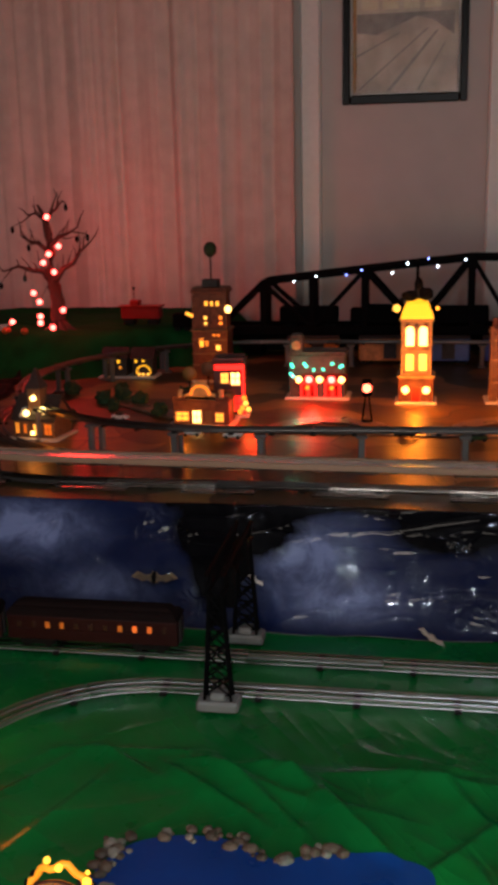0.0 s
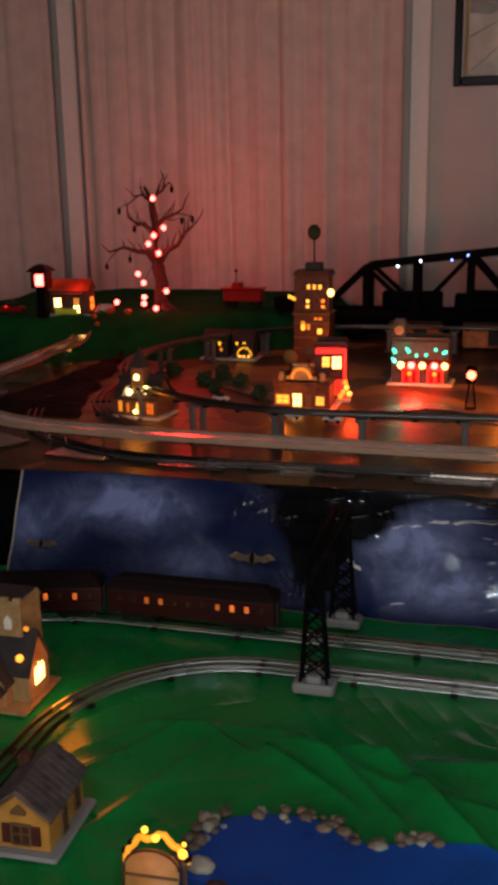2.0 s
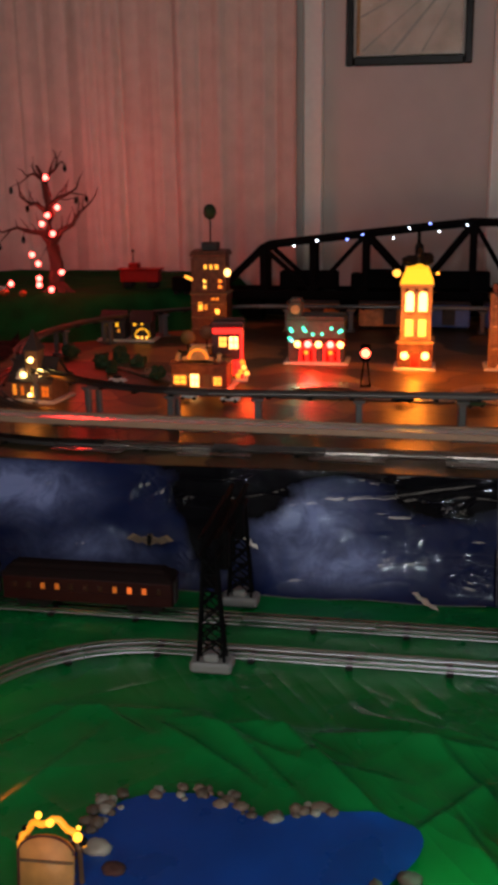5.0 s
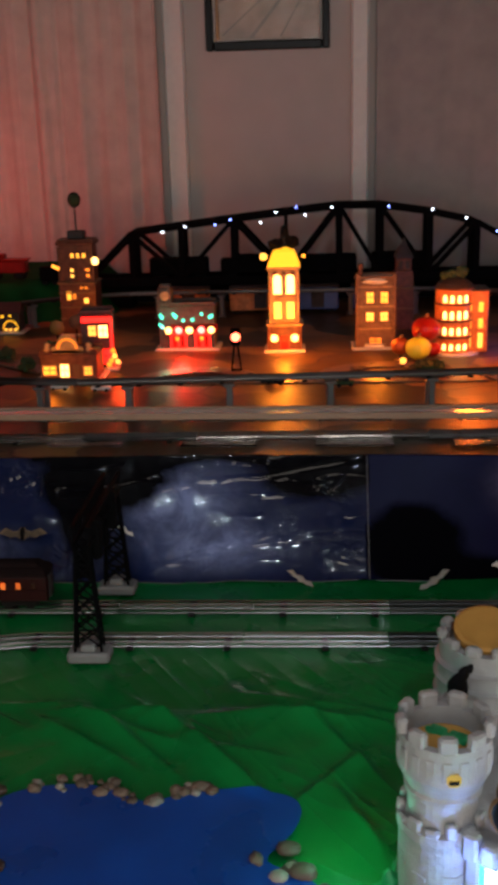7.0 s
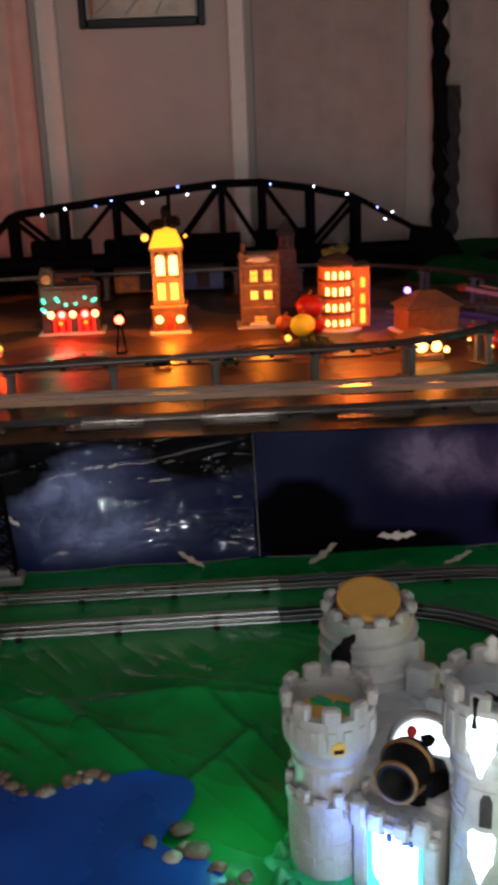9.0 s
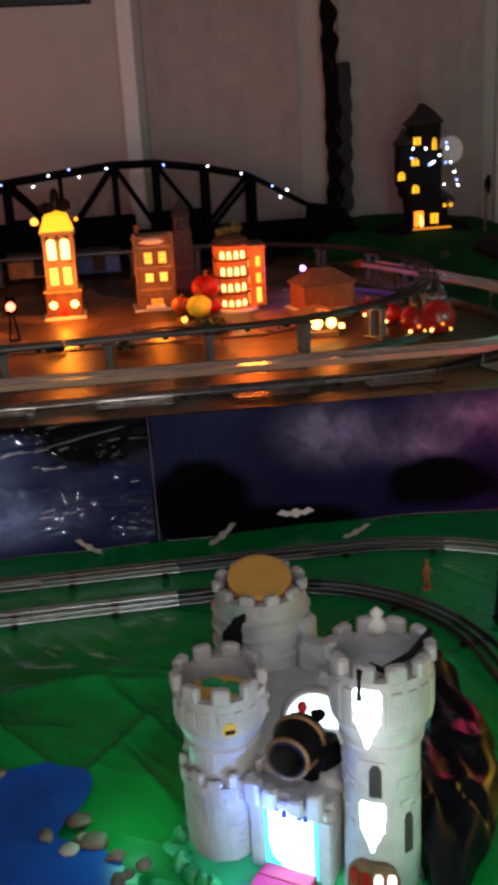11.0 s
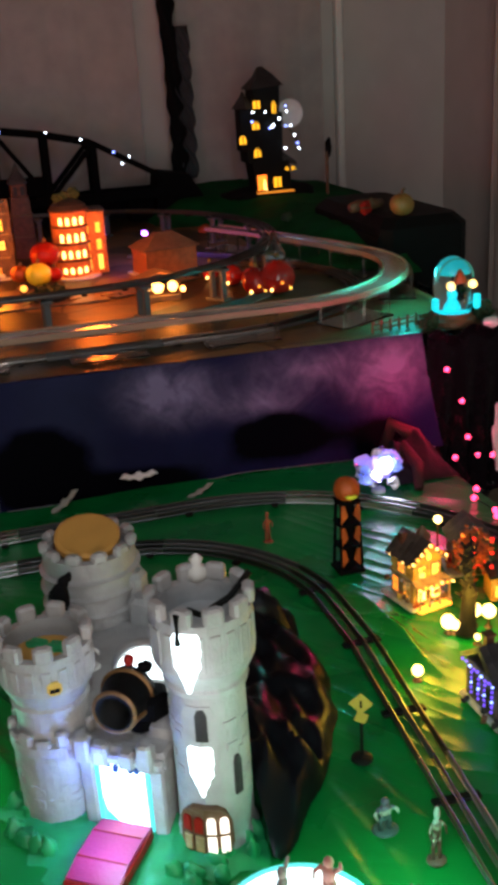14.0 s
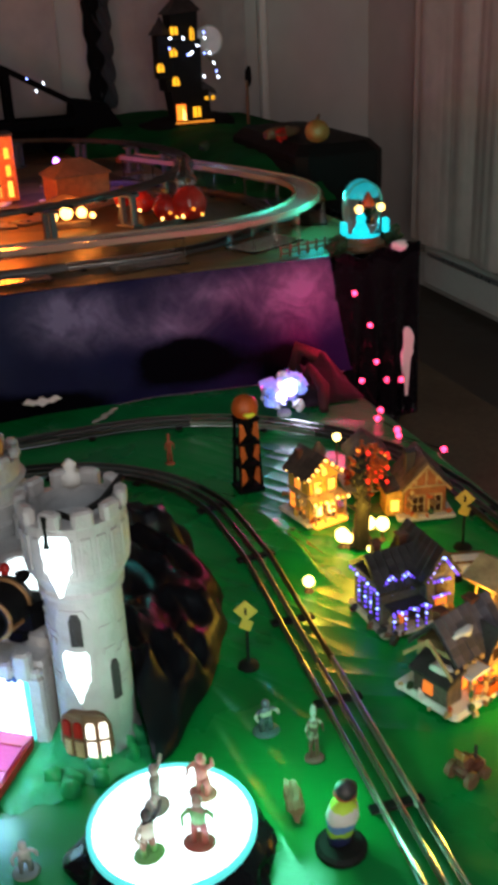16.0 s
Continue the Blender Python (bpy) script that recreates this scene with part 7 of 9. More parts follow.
BATWING = mat("brown_card", (0.11, 0.075, 0.045), 0.7, var=0.3, scale=60)
bat((-0.543, 1.912, 0.094), 0.052, BAT, "brown paper bat stuck on the sky film", 0, -20, BATWING)
bat((-1.041, 1.918, 0.085), 0.040, BAT, "small brown paper bat stuck on the sky film", 0, -20, BATWING)
bat((0.464, 1.872, 0.036), 0.040, WHITEPL, "white paper bat at the foot of the film")
bat((-0.330, 1.912, 0.105), 0.026, WHITEPL, "white paper bat on the sky film", 40)
bat((0.038, 1.858, 0.016), 0.032, PALEBAT, "pale paper bat fallen at the foot of the film", 35, -55)
bat((0.307, 1.842, 0.018), 0.038, PALEBAT, "pale paper bat fallen at the foot of the film", -38, -55)
bat((0.574, 1.802, 0.012), 0.032, PALEBAT, "pale paper bat lying before the film", -25, -70)

# ---- castle ----
CSX, CSY, CSA = 0.291, 0.938, -34
cs = thing("toy_castle", pose(CSX, CSY, 0.002, 0, 0, CSA), "grey plastic toy castle with lit windows and pink drawbridge", "toy castle")


def tower(cx, cy, r, h, flare, fz, nm, merlons=9, mh=0.020):
    prof = [(r * 1.12, 0.0), (r * 1.10, 0.010), (r, 0.02), (r * 0.97, fz - 0.018), (r * 1.06, fz - 0.016), (r * 1.08, fz - 0.010), (r * 1.03, fz - 0.006), (flare, fz + 0.016), (flare, h), (flare - 0.010, h), (flare - 0.010, h - 0.026), (0.004, h - 0.027)]
    body = part(nm, G().lathe(prof, cx, cy, 0, 40), CASTLE, cs)
    for k in range(merlons):
        a = 2 * math.pi * (k + 0.5) / merlons
        g = G()
        g.m = pose(cx + (flare - 0.004) * math.cos(a), cy + (flare - 0.004) * math.sin(a), h - 0.002, 0, 0, math.degrees(a))
        g.box(0, 0, 0, 0.013, flare * 0.40, mh, 0.003)
        part("merlon", g, CASTLE, body)
    for k in range(merlons * 2):
        a = 2 * math.pi * k / (merlons * 2)
        g = G()
        g.m = pose(cx + flare * math.cos(a), cy + flare * math.sin(a), fz + 0.022, 0, 0, math.degrees(a))
        part("moulded_slot", g.box(0, 0, 0, 0.002, flare * 0.20, h - fz - 0.034, 0.0008), CASTLE, body)
    return body


def around(cx, cy, r, deg, z, w, h, deep, grow=((0, 1), (1, 1))):
    """A patch lying on a round wall, from its middle angle."""
    a0 = radians(deg)
    rings = []
    for frac, wf in grow:
        half = w / 2 * wf / r
        rings.append([(cx + (r + e) * math.cos(a0 + q), cy + (r + e) * math.sin(a0 + q), z + h * frac) for q, e in ((-half, -deep), (0.0, -deep), (half, -deep), (half, deep), (0.0, deep), (-half, deep))])
    return G().loft(rings)


LTX, LTY, RTX, RTY, BTX, BTY = -0.098, 0.0, 0.098, 0.0, -0.140, 0.204
tl_ = tower(LTX, LTY, 0.0425, 0.225, 0.054, 0.165, "left_tower", 9)
part("shoulder", G().lathe([(0.050, 0.0), (0.0495, 0.06), (0.051, 0.092), (0.053, 0.100), (0.053, 0.112), (0.044, 0.113), (0.041, 0.13)], LTX, LTY, 0, 36), CASTLE, tl_)
rj = random.Random(6)
for k in range(14):
    a = 2 * math.pi * k / 14
    g = G()
    g.m = pose(LTX + 0.048 * math.cos(a), LTY + 0.048 * math.sin(a), 0.110, 0, 0, math.degrees(a))
    part("broken_merlon", g.box(0, 0, 0, 0.010, 0.014 + 0.006 * rj.random(), rj.uniform(0.004, 0.024), 0.003), CASTLE, tl_)
tr_ = tower(RTX, RTY, 0.043, 0.298, 0.055, 0.222, "right_tower", 10)
kp = [(0.086, 0), (0.082, 0.07), (0.074, 0.13)]
for z in (0.137, 0.163, 0.189):
    kp += [(0.068, z), (0.064, z + 0.003), (0.064, z + 0.020), (0.067, z + 0.022)]
kp += [(0.061, 0.215), (0.061, 0.238), (0.049, 0.238), (0.049, 0.229), (0.004, 0.228)]
tb_ = part("keep", G().lathe(kp, BTX, BTY, 0, 40), CASTLE, cs)
for k in range(11):
    a = 2 * math.pi * (k + 0.5) / 11
    g = G()
    g.m = pose(BTX + 0.057 * math.cos(a), BTY + 0.057 * math.sin(a), 0.236, 0, 0, math.degrees(a))
    part("merlon", g.box(0, 0, 0, 0.014, 0.021, 0.015, 0.004), CASTLE, tb_)
piece = part("trapdoor", G().lathe([(0.043, -0.005), (0.043, 0.004), (0.038, 0.006), (0.004, 0.006)], 0, 0, 0, 32), TAN, tb_, "tan round trapdoor tipped forward")
piece.matrix_basis = pose(BTX, BTY, 0.248, 17, 0, 34)
for k, (x, y, h) in enumerate(((-0.133, 0.102, 0.202), (-0.085, 0.205, 0.205), (-0.055, 0.185, 0.182), (-0.020, 0.160, 0.162), (0.015, 0.130, 0.150), (0.045, 0.095, 0.165))):
    part("wall_step", G().box(x, y, 0, 0.042, 0.032, h, 0.006), CASTLE, cs)
part("main_body", G().loft([[(-0.13, 0.0, 0), (0.13, 0.0, 0), (0.08, 0.15, 0), (-0.17, 0.24, 0)], [(-0.115, 0.0, 0.125), (0.11, 0.0, 0.125), (0.07, 0.14, 0.14), (-0.16, 0.22, 0.14)], [(-0.10, 0.03, 0.135), (0.09, 0.03, 0.135), (0.055, 0.12, 0.146), (-0.15, 0.20, 0.146)]]), CASTLE, cs)
part("gate_house", G().box(0, -0.002, 0, 0.104, 0.056, 0.112, 0.004), CASTLE, cs)
for x, high in ((-0.044, 0.034), (-0.022, 0.028), (0.010, 0.022), (0.033, 0.036)):
    part("gate_merlon", G().box(x, -0.035, 0.094, 0.019, 0.016, high, 0.003), CASTLE, cs)
part("gate_lintel", G().box(0, -0.032, 0.096, 0.104, 0.014, 0.012, 0.003), CASTLE, cs)
for s in (-1, 1):
    part("gate_pillar", G().box(s * 0.043, -0.030, 0.004, 0.018, 0.012, 0.092, 0.003), CASTLE, cs)
    part("gate_jamb", G().box(s * 0.0305, -0.0325, 0.004, 0.006, 0.004, 0.090, 0.001), G_TEALDIM, cs, "bright teal gate frame")
part("gate_sill", G().box(0, -0.0325, 0.002, 0.067, 0.004, 0.008, 0.001), G_TEALDIM, cs)
part("gate_panel", G().prism([(-0.027, 0.046), (-0.023, 0.028), (-0.010, 0.015), (0.008, 0.010), (0.027, 0.013), (0.027, 0.094), (-0.027, 0.094)], -0.0335, -0.031), G_STAGE, cs, "glowing white gate opening")
part("gate_back", G().box(0, -0.0306, 0.006, 0.056, 0.0012, 0.088, 0.0002), G_TEALDIM, cs)
for x in (-0.015, -0.006, 0.012, 0.020):
    part("gate_tooth", G().box(x, -0.036, 0.088 + 0.003 * math.sin(x * 300), 0.007, 0.006, 0.010, 0.002), BLUEPL, cs)
g = G()
g.loft([[(-0.031, -0.034, 0.014), (0.031, -0.034, 0.014), (0.031, -0.034, 0.004), (-0.031, -0.034, 0.004)], [(-0.031, -0.060, 0.020), (0.031, -0.060, 0.020), (0.031, -0.060, 0.009), (-0.031, -0.060, 0.009)], [(-0.031, -0.100, 0.020), (0.031, -0.100, 0.020), (0.031, -0.100, 0.009), (-0.031, -0.100, 0.009)], [(-0.031, -0.128, 0.014), (0.031, -0.128, 0.014), (0.031, -0.128, 0.003), (-0.031, -0.128, 0.003)]])
part("drawbridge", g, PINK, cs, "pink plastic drawbridge lowered")
part("bridge_edge", G().box(0, -0.131, 0.001, 0.064, 0.007, 0.013, 0.002).box(0.0325, -0.085, 0.004, 0.004, 0.088, 0.012, 0.001), REDPL, cs)
for y in (-0.060, -0.100):
    part("bridge_seam", G().box(0, y, 0.0200, 0.060, 0.0015, 0.0008, 0.0002), REDPL, cs)
piece = part("arch_light", G().prism([(0.037 * math.cos(radians(a)), 0.037 * math.sin(radians(a))) for a in range(0, 181, 15)], -0.004, 0.004), G_STAGE, cs, "glowing white arch")
piece.matrix_basis = pose(0.000, 0.054, 0.152, -12, 0, 8)
piece = part("arch_ring", G().tube([(0.041 * math.cos(radians(a)), 0.0, 0.041 * math.sin(radians(a))) for a in range(0, 181, 12)], 0.006, 8), CASTLE, cs, smooth=True)
piece.matrix_basis = pose(0.000, 0.058, 0.152, -12, 0, 8)
drip = ((0, 0.10), (0.10, 0.22), (0.18, 0.30), (0.26, 0.55), (0.36, 0.62), (0.44, 0.92), (0.58, 0.84), (0.70, 1.0), (0.82, 0.92), (0.92, 1.0), (1, 0.80))
part("lit_window", around(RTX, RTY, 0.0555, -86, 0.222, 0.030, 0.068, 0.0022, drip), G_STAGE, tr_, "glowing white window")
part("lit_window", around(RTX, RTY, 0.0430, -85, 0.080, 0.028, 0.064, 0.0022, drip), G_STAGE, tr_, "glowing white window")
part("window_frame", around(RTX, RTY, 0.0426, -84, 0.070, 0.042, 0.125, 0.0016, ((0, 0.9), (0.9, 0.9), (1, 0.6))), CASTLE, tr_)
part("arrow_slit", around(RTX, RTY, 0.0430, -80, 0.152, 0.013, 0.040, 0.0018, ((0, 1), (0.8, 1), (1, 0.5))), SLATE, tr_)
part("arrow_slit", around(RTX, RTY, 0.0428, -30, 0.075, 0.010, 0.050, 0.0018, ((0, 1), (0.85, 1), (1, 0.5))), SLATE, tr_)
G_PANE = glow("barred_pane_light", (1.0, 0.88, 0.78), 1.6)
wr = part("barred_window", around(RTX, RTY, 0.0475, -84, 0.002, 0.060, 0.066, 0.004, ((0, 0.55), (0.12, 0.85), (0.3, 1), (0.75, 0.95), (0.9, 0.8), (1, 0.5))), BROWN, tr_, "arched brown barred window")
for i in range(4):
    for j in range(2):
        part("pane", around(RTX, RTY, 0.0515, -84 - 24 + 16 * i, 0.010 + 0.026 * j, 0.0095, 0.020, 0.0012, ((0, 1), (0.8, 1), (1, 0.6 if j else 1.0))), G_PANE if i > 1 else (REDPL if j else CREAM), wr)
part("cable", G().tube([(RTX + 0.044, RTY + 0.036, 0.318), (RTX + 0.03, RTY + 0.01, 0.300), (RTX + 0.006, RTY - 0.012, 0.288), (RTX + 0.002, RTY - 0.035, 0.306), (RTX - 0.003, RTY - 0.058, 0.312), (RTX - 0.003, RTY - 0.0595, 0.280)], 0.0038, 6), TIE, tr_, smooth=True)
part("finial", G().lathe([(0.010, 0), (0.013, 0.005), (0.011, 0.013), (0.005, 0.017), (0.008, 0.023), (0.002, 0.029)], RTX - 0.020, RTY + 0.046, 0.298, 12), SNOW, tr_, smooth=True)
part("side_arch", G().tube([(0.052, 0.035, 0.12), (0.050, 0.035, 0.18), (0.056, 0.030, 0.205), (0.068, 0.024, 0.215)], 0.011, 8), CASTLE, cs)
part("face_badge", around(LTX, LTY, 0.0545, -52, 0.184, 0.017, 0.016, 0.0015, ((0, 0.5), (0.25, 0.95), (0.75, 0.95), (1, 0.5))), BADGE, tl_, "yellow sticker badge")
part("badge_mark", around(LTX, LTY, 0.0555, -52, 0.187, 0.011, 0.005, 0.0012), BLACKCLOTH, tl_)
part("tower_trapdoor", G().lathe([(0.040, 0.199), (0.040, 0.205), (0.034, 0.207)], LTX, LTY, 0, 24), TAN, tl_)
part("tower_moss", G().ball(LTX + 0.012, LTY + 0.012, 0.206, 0.018, 0.012, 0.006, rough=0.5).ball(LTX - 0.016, LTY + 0.014, 0.206, 0.014, 0.010, 0.005, rough=0.5), GREENROCK, tl_)
part("broken_stone", G().ball(LTX + 0.036, LTY - 0.030, 0.108, 0.012, 0.010, 0.012, 8, 6, 0.6), CASTLE, tl_)

rs_ = random.Random(77)
for ob, cx, cy, r0, top in ((tl_, LTX, LTY, 0.0498, 0.085), (tr_, RTX, RTY, 0.0425, 0.20), (tb_, BTX, BTY, 0.076, 0.11)):
    for k in range(34):
        z = rs_.uniform(0.022, top)
        if ob is tb_:
            r0 = 0.0835 - 0.09 * max(0.0, z - 0.03)
        deg = rs_.uniform(-175, -5)
        if ob is tr_ and abs(deg + 84) < 36:
            continue
        part("raised_stone", around(cx, cy, r0, deg, z, rs_.uniform(0.009, 0.018), rs_.uniform(0.006, 0.010), 0.0011), CASTLE, ob)


def mound(u, v):
    a = 2 * math.pi * u
    r = 1.0 + 0.05 * math.sin(9 * a) + 0.04 * math.sin(23 * a)
    rr = 0.45 + 0.55 * v
    x, y = 0.0 + 0.178 * r * rr * math.cos(a), 0.045 + 0.175 * r * rr * math.sin(a)
    front = min(1.0, max(0.0, abs(a - 1.5 * math.pi) - 0.3) / 0.4)
    z = (0.004 + 0.010 * front) * (1 - v) ** 0.7 + 0.006 * front * abs(math.sin(17 * a + 9 * v)) * (1 - v) + 0.004 * noise.noise(Vector((x * 40, y * 40, 0)))
    return (x, y, max(z, 0.0) - 0.003 * v)


part("moulded_base", G().sheet(mound, 140, 14), GREENROCK, cs, "green moulded grassy base", smooth=True)
for k in range(64):
    a = 2 * math.pi * k / 64 + rv.uniform(-0.04, 0.04)
    if -2.0 < (a if a < math.pi else a - 2 * math.pi) < -1.15:
        continue
    f = rv.uniform(0.86, 1.04)
    part("tuft", G().ball(0.168 * f * math.cos(a), 0.045 + 0.165 * f * math.sin(a), 0.002, rv.uniform(0.007, 0.014), rv.uniform(0.007, 0.012), rv.uniform(0.008, 0.020), 12, 8, 0.5, k), GREENROCK, cs, smooth=True)
# black cannon-like barrel over the gate
BRONZE = mat("worn_bronze", (0.20, 0.10, 0.035), 0.42, 0.5, var=0.35, scale=60)
bb = thing("black_cannon", pose(0.289, 0.939, 0.134, 0, 0, -30) @ Matrix.Diagonal((0.84, 0.84, 0.84, 1)), "short black toy cannon with bronze bands on the gatehouse", "toy cannon")
aim = pose(0.0, 0.0, 0.036, -94)
piece = part("barrel", G().lathe([(0.008, 0.040), (0.024, 0.037), (0.034, 0.024), (0.035, 0.008), (0.030, -0.018), (0.0265, -0.034), (0.028, -0.036), (0.028, -0.042), (0.0225, -0.042), (0.021, -0.020), (0.004, -0.018)], 0, 0, 0, 28), BLACKBOX, bb, smooth=True)
piece.matrix_basis = aim
for z, r in ((-0.039, 0.0282), (0.008, 0.0352)):
    piece = part("band", G().tube([(r * math.cos(a / 12 * math.pi), r * math.sin(a / 12 * math.pi), z) for a in range(25)], 0.0036, 7), BRONZE, bb, "bronze band", smooth=True)
    piece.matrix_basis = aim
for a in (30, 90, 150):
    c, q = math.cos(radians(a)), math.sin(radians(a))
    piece = part("rib", G().tube([(0.029 * c, 0.029 * q, -0.034), (0.034 * c, 0.034 * q, -0.006), (0.037 * c, 0.037 * q, 0.012), (0.026 * c, 0.026 * q, 0.036)], 0.003, 6), BRONZE, bb, smooth=True)
    piece.matrix_basis = aim
part("carriage", G().lathe([(0.026, 0.0), (0.030, 0.004), (0.030, 0.030), (0.022, 0.036)], 0.026, 0.020, 0.0, 6), STEEL_BLACK, bb)
part("cradle", G().box(-0.020, 0.012, -0.020, 0.024, 0.040, 0.040, 0.006).box(0.016, 0.012, -0.020, 0.030, 0.040, 0.024, 0.006), STEEL_BLACK, bb)
part("red_knob", G().ball(0.003, 0.018, 0.082, 0.0075, 0.0075, 0.009), REDPL, bb, smooth=True)
part("strap_end", G().ball(0.024, 0.026, 0.070, 0.011, 0.008, 0.008, 10, 7, 0.4), STEEL_BLACK, bb)
# small figures stay plain shapes


def figurine(at, h, r, mats_, lab, rot=0, lift=0.0):
    """One plain moulded shape: a foot, a body, a knob and two stubs, one of them lifted."""
    g = G().lathe([(r, 0), (r, h * 0.03), (r * 0.8, h * 0.05)], 0, 0, 0, 14, 0.85)
    for q in (-1, 1):
        g.tube([(q * r * 0.34, 0, h * 0.04), (q * r * 0.30, r * 0.1, h * 0.24), (q * r * 0.18, 0, h * 0.44)], [r * 0.20, r * 0.22, r * 0.28], 7)
    g.lathe([(r * 0.36, h * 0.40), (r * 0.42, h * 0.50), (r * 0.50, h * 0.66), (r * 0.34, h * 0.74), (r * 0.14, h * 0.77)], 0, 0, 0, 12, 0.7)
    g.tube([(-r * 0.44, 0, h * 0.70), (-r * 0.85, -r * 0.2, h * 0.58), (-r * 0.75, -r * 0.45, h * 0.46)], [r * 0.17, r * 0.14, r * 0.10], 6)
    g.tube([(r * 0.44, 0, h * 0.70), (r * 0.85, -r * 0.1, h * (0.60 + 0.26 * lift)), (r * 0.90, -r * 0.2, h * (0.48 + 0.56 * lift))], [r * 0.17, r * 0.14, r * 0.10], 6)
    g.ball(0, 0, h * 0.87, r * 0.32, r * 0.32, h * 0.115, 12, 8)
    return solo("figurine", g, mats_, lab, "figurine", pose(*at, 0, 0, rot), "figurines", True)


solo("figurine", G().ball(0, 0, 0.024, 0.017, 0.013, 0.026, 14, 9, 0.35).ball(0.008, 0, 0.050, 0.009, 0.008, 0.012, 10, 7, 0.3).ball(0.017, 0, 0.058, 0.006, 0.004, 0.008, 8, 6, 0.3), BLACKCLOTH, "small black bird figurine on the castle wall", "figurine", pose(0.240, 1.092, 0.201) @ Matrix.Diagonal((0.78, 0.78, 0.78, 1)), smooth=True)
figurine((0.262, 1.045, 0.143), 0.036, 0.013, WHITEPL, "small white figurine on the castle roof")


# crumpled black bag beside the castle
BAGFILM = mat("shiny_bin_bag", (0.004, 0.004, 0.006), 0.33, var=0.3, bump=0.2, fine=22)
BAGFILM.node_tree.nodes["Principled BSDF"].inputs["Specular IOR Level"].default_value = 0.11


def ridge(x, y, z, k):
    return (1 - abs(noise.noise(Vector((x, y, z))))) ** k


def bag(u, v):
    """From the back end to the front, and from the castle's side over to the open side."""
    y = 1.30 - 0.49 * u
    f = 0.08 + 0.92 * u
    right = 0.592 - 0.165 * max(0.0, (f - 0.42) / 0.58) ** 1.8 - 0.05 * max(0.0, 0.16 - f) / 0.10
    left = 0.400 + 0.10 * max(0.0, (0.35 - f) / 0.35) + 0.02 * f
    x = left + (right - left) * v
    high = (0.105 - 0.050 * f) * min(1.0, 0.25 + 5 * f) * min(1.0, (1.02 - f) * 7)
    z = high * max(0.0, 1 - v ** 1.8) ** 0.75
    lump = 0.034 * noise.noise(Vector((x * 9, y * 7, 1))) + 0.034 * ridge(x * 13 + y * 5, y * 9 - x * 3, 3, 2) + 0.024 * ridge(x * 24 - y * 6, y * 17 + x * 9, 7, 3)
    z += (lump - 0.030) * min(1.0, 6 * (1 - v)) * min(1.0, 8 * f, 8 * (1 - f) + 0.1)
    return (x + 0.014 * noise.noise(Vector((x * 20, y * 20, 9))), y + 0.012 * noise.noise(Vector((x * 24, y * 22, 4))), 0.003 + max(0.0, z))


def bag_flap(u, v):
    """The bag's gathered mouth, folded over its back end."""
    x, y = 0.475 + 0.105 * u, 1.215 + 0.105 * v
    hump = min(1.0, 5 * min(u, 1 - u, v, 1 - v))
    return (x + 0.010 * hash2(x, y, 19.0), y, 0.012 + hump * (0.085 - 0.035 * u - 0.030 * v + 0.020 * ridge(x * 22, y * 18, 4, 3) + 0.006 * hash2(x, y, 45.0)))


bb = thing("black_bag", I4, "crumpled shiny black plastic bag beside the castle", "plastic bag")
part("bag_body", G().sheet(bag, 40, 17), BAGFILM, bb, smooth=True)
part("gathered_mouth", G().sheet(bag_flap, 18, 14), BAGFILM, bb, smooth=True)

# ---- round glowing stage with figures ----
sx, sy = 0.403, 0.679
sgx = thing("round_stage", pose(sx, sy, 0.002), "round glowing white stage on a dark crinkled base", "stage")
def crumple(u, v):
    a = 2 * math.pi * u
    n = noise.noise(Vector((3 * math.cos(a), 3 * math.sin(a), 2.2 * v)))
    r = 0.080 + (1 - v) * 0.030 * (0.6 + n) + 0.004 * math.sin(math.pi * v)
    return (r * math.cos(a), r * math.sin(a), 0.036 * v)


part("base", G().sheet(crumple, 48, 6), BLACKFILM, sgx, "crumpled black plastic round the foot")
part("rim", G().lathe([(0.080, 0.033), (0.083, 0.036), (0.083, 0.042), (0.079, 0.043), (0.077, 0.040)], 0, 0, 0, 40), G_TEALDIM, sgx, "pale glowing teal rim")
part("light_panel", G().lathe([(0.077, 0.034), (0.077, 0.041), (0.070, 0.042)], 0, 0, 0, 40), G_STAGE, sgx, "glowing white top")
FIGS = {"pale cream": banded("cream_figure", [(0, (0.15, 0.35, 0.10)), (0.2, (0.25, 0.12, 0.08)), (0.4, (0.65, 0.6, 0.5)), (0.8, (0.05, 0.04, 0.04))], 0.052), "pale green": banded("green_figure", [(0, (0.30, 0.07, 0.05)), (0.3, (0.45, 0.16, 0.18)), (0.5, (0.2, 0.5, 0.2)), (0.78, (0.35, 0.25, 0.2))], 0.055), "grey brown": mat("grey_figure", (0.30, 0.24, 0.20), 0.5, var=0.6, scale=80), "dull red": mat("red_figure", (0.45, 0.16, 0.12), 0.5, var=0.6, scale=80)}
for x, y, h, lab, turn_, up in ((-0.030, -0.030, 0.052, "pale cream", 20, 1.0), (0.018, -0.034, 0.055, "pale green", -30, 0.2), (-0.008, 0.026, 0.050, "grey brown", 60, 0.9), (0.040, 0.026, 0.048, "dull red", -50, 1.0)):
    figurine((sx + x, sy + y, 0.042), h * 1.1, 0.017, FIGS[lab], lab + " dancing figurine on the glowing stage", turn_, up)

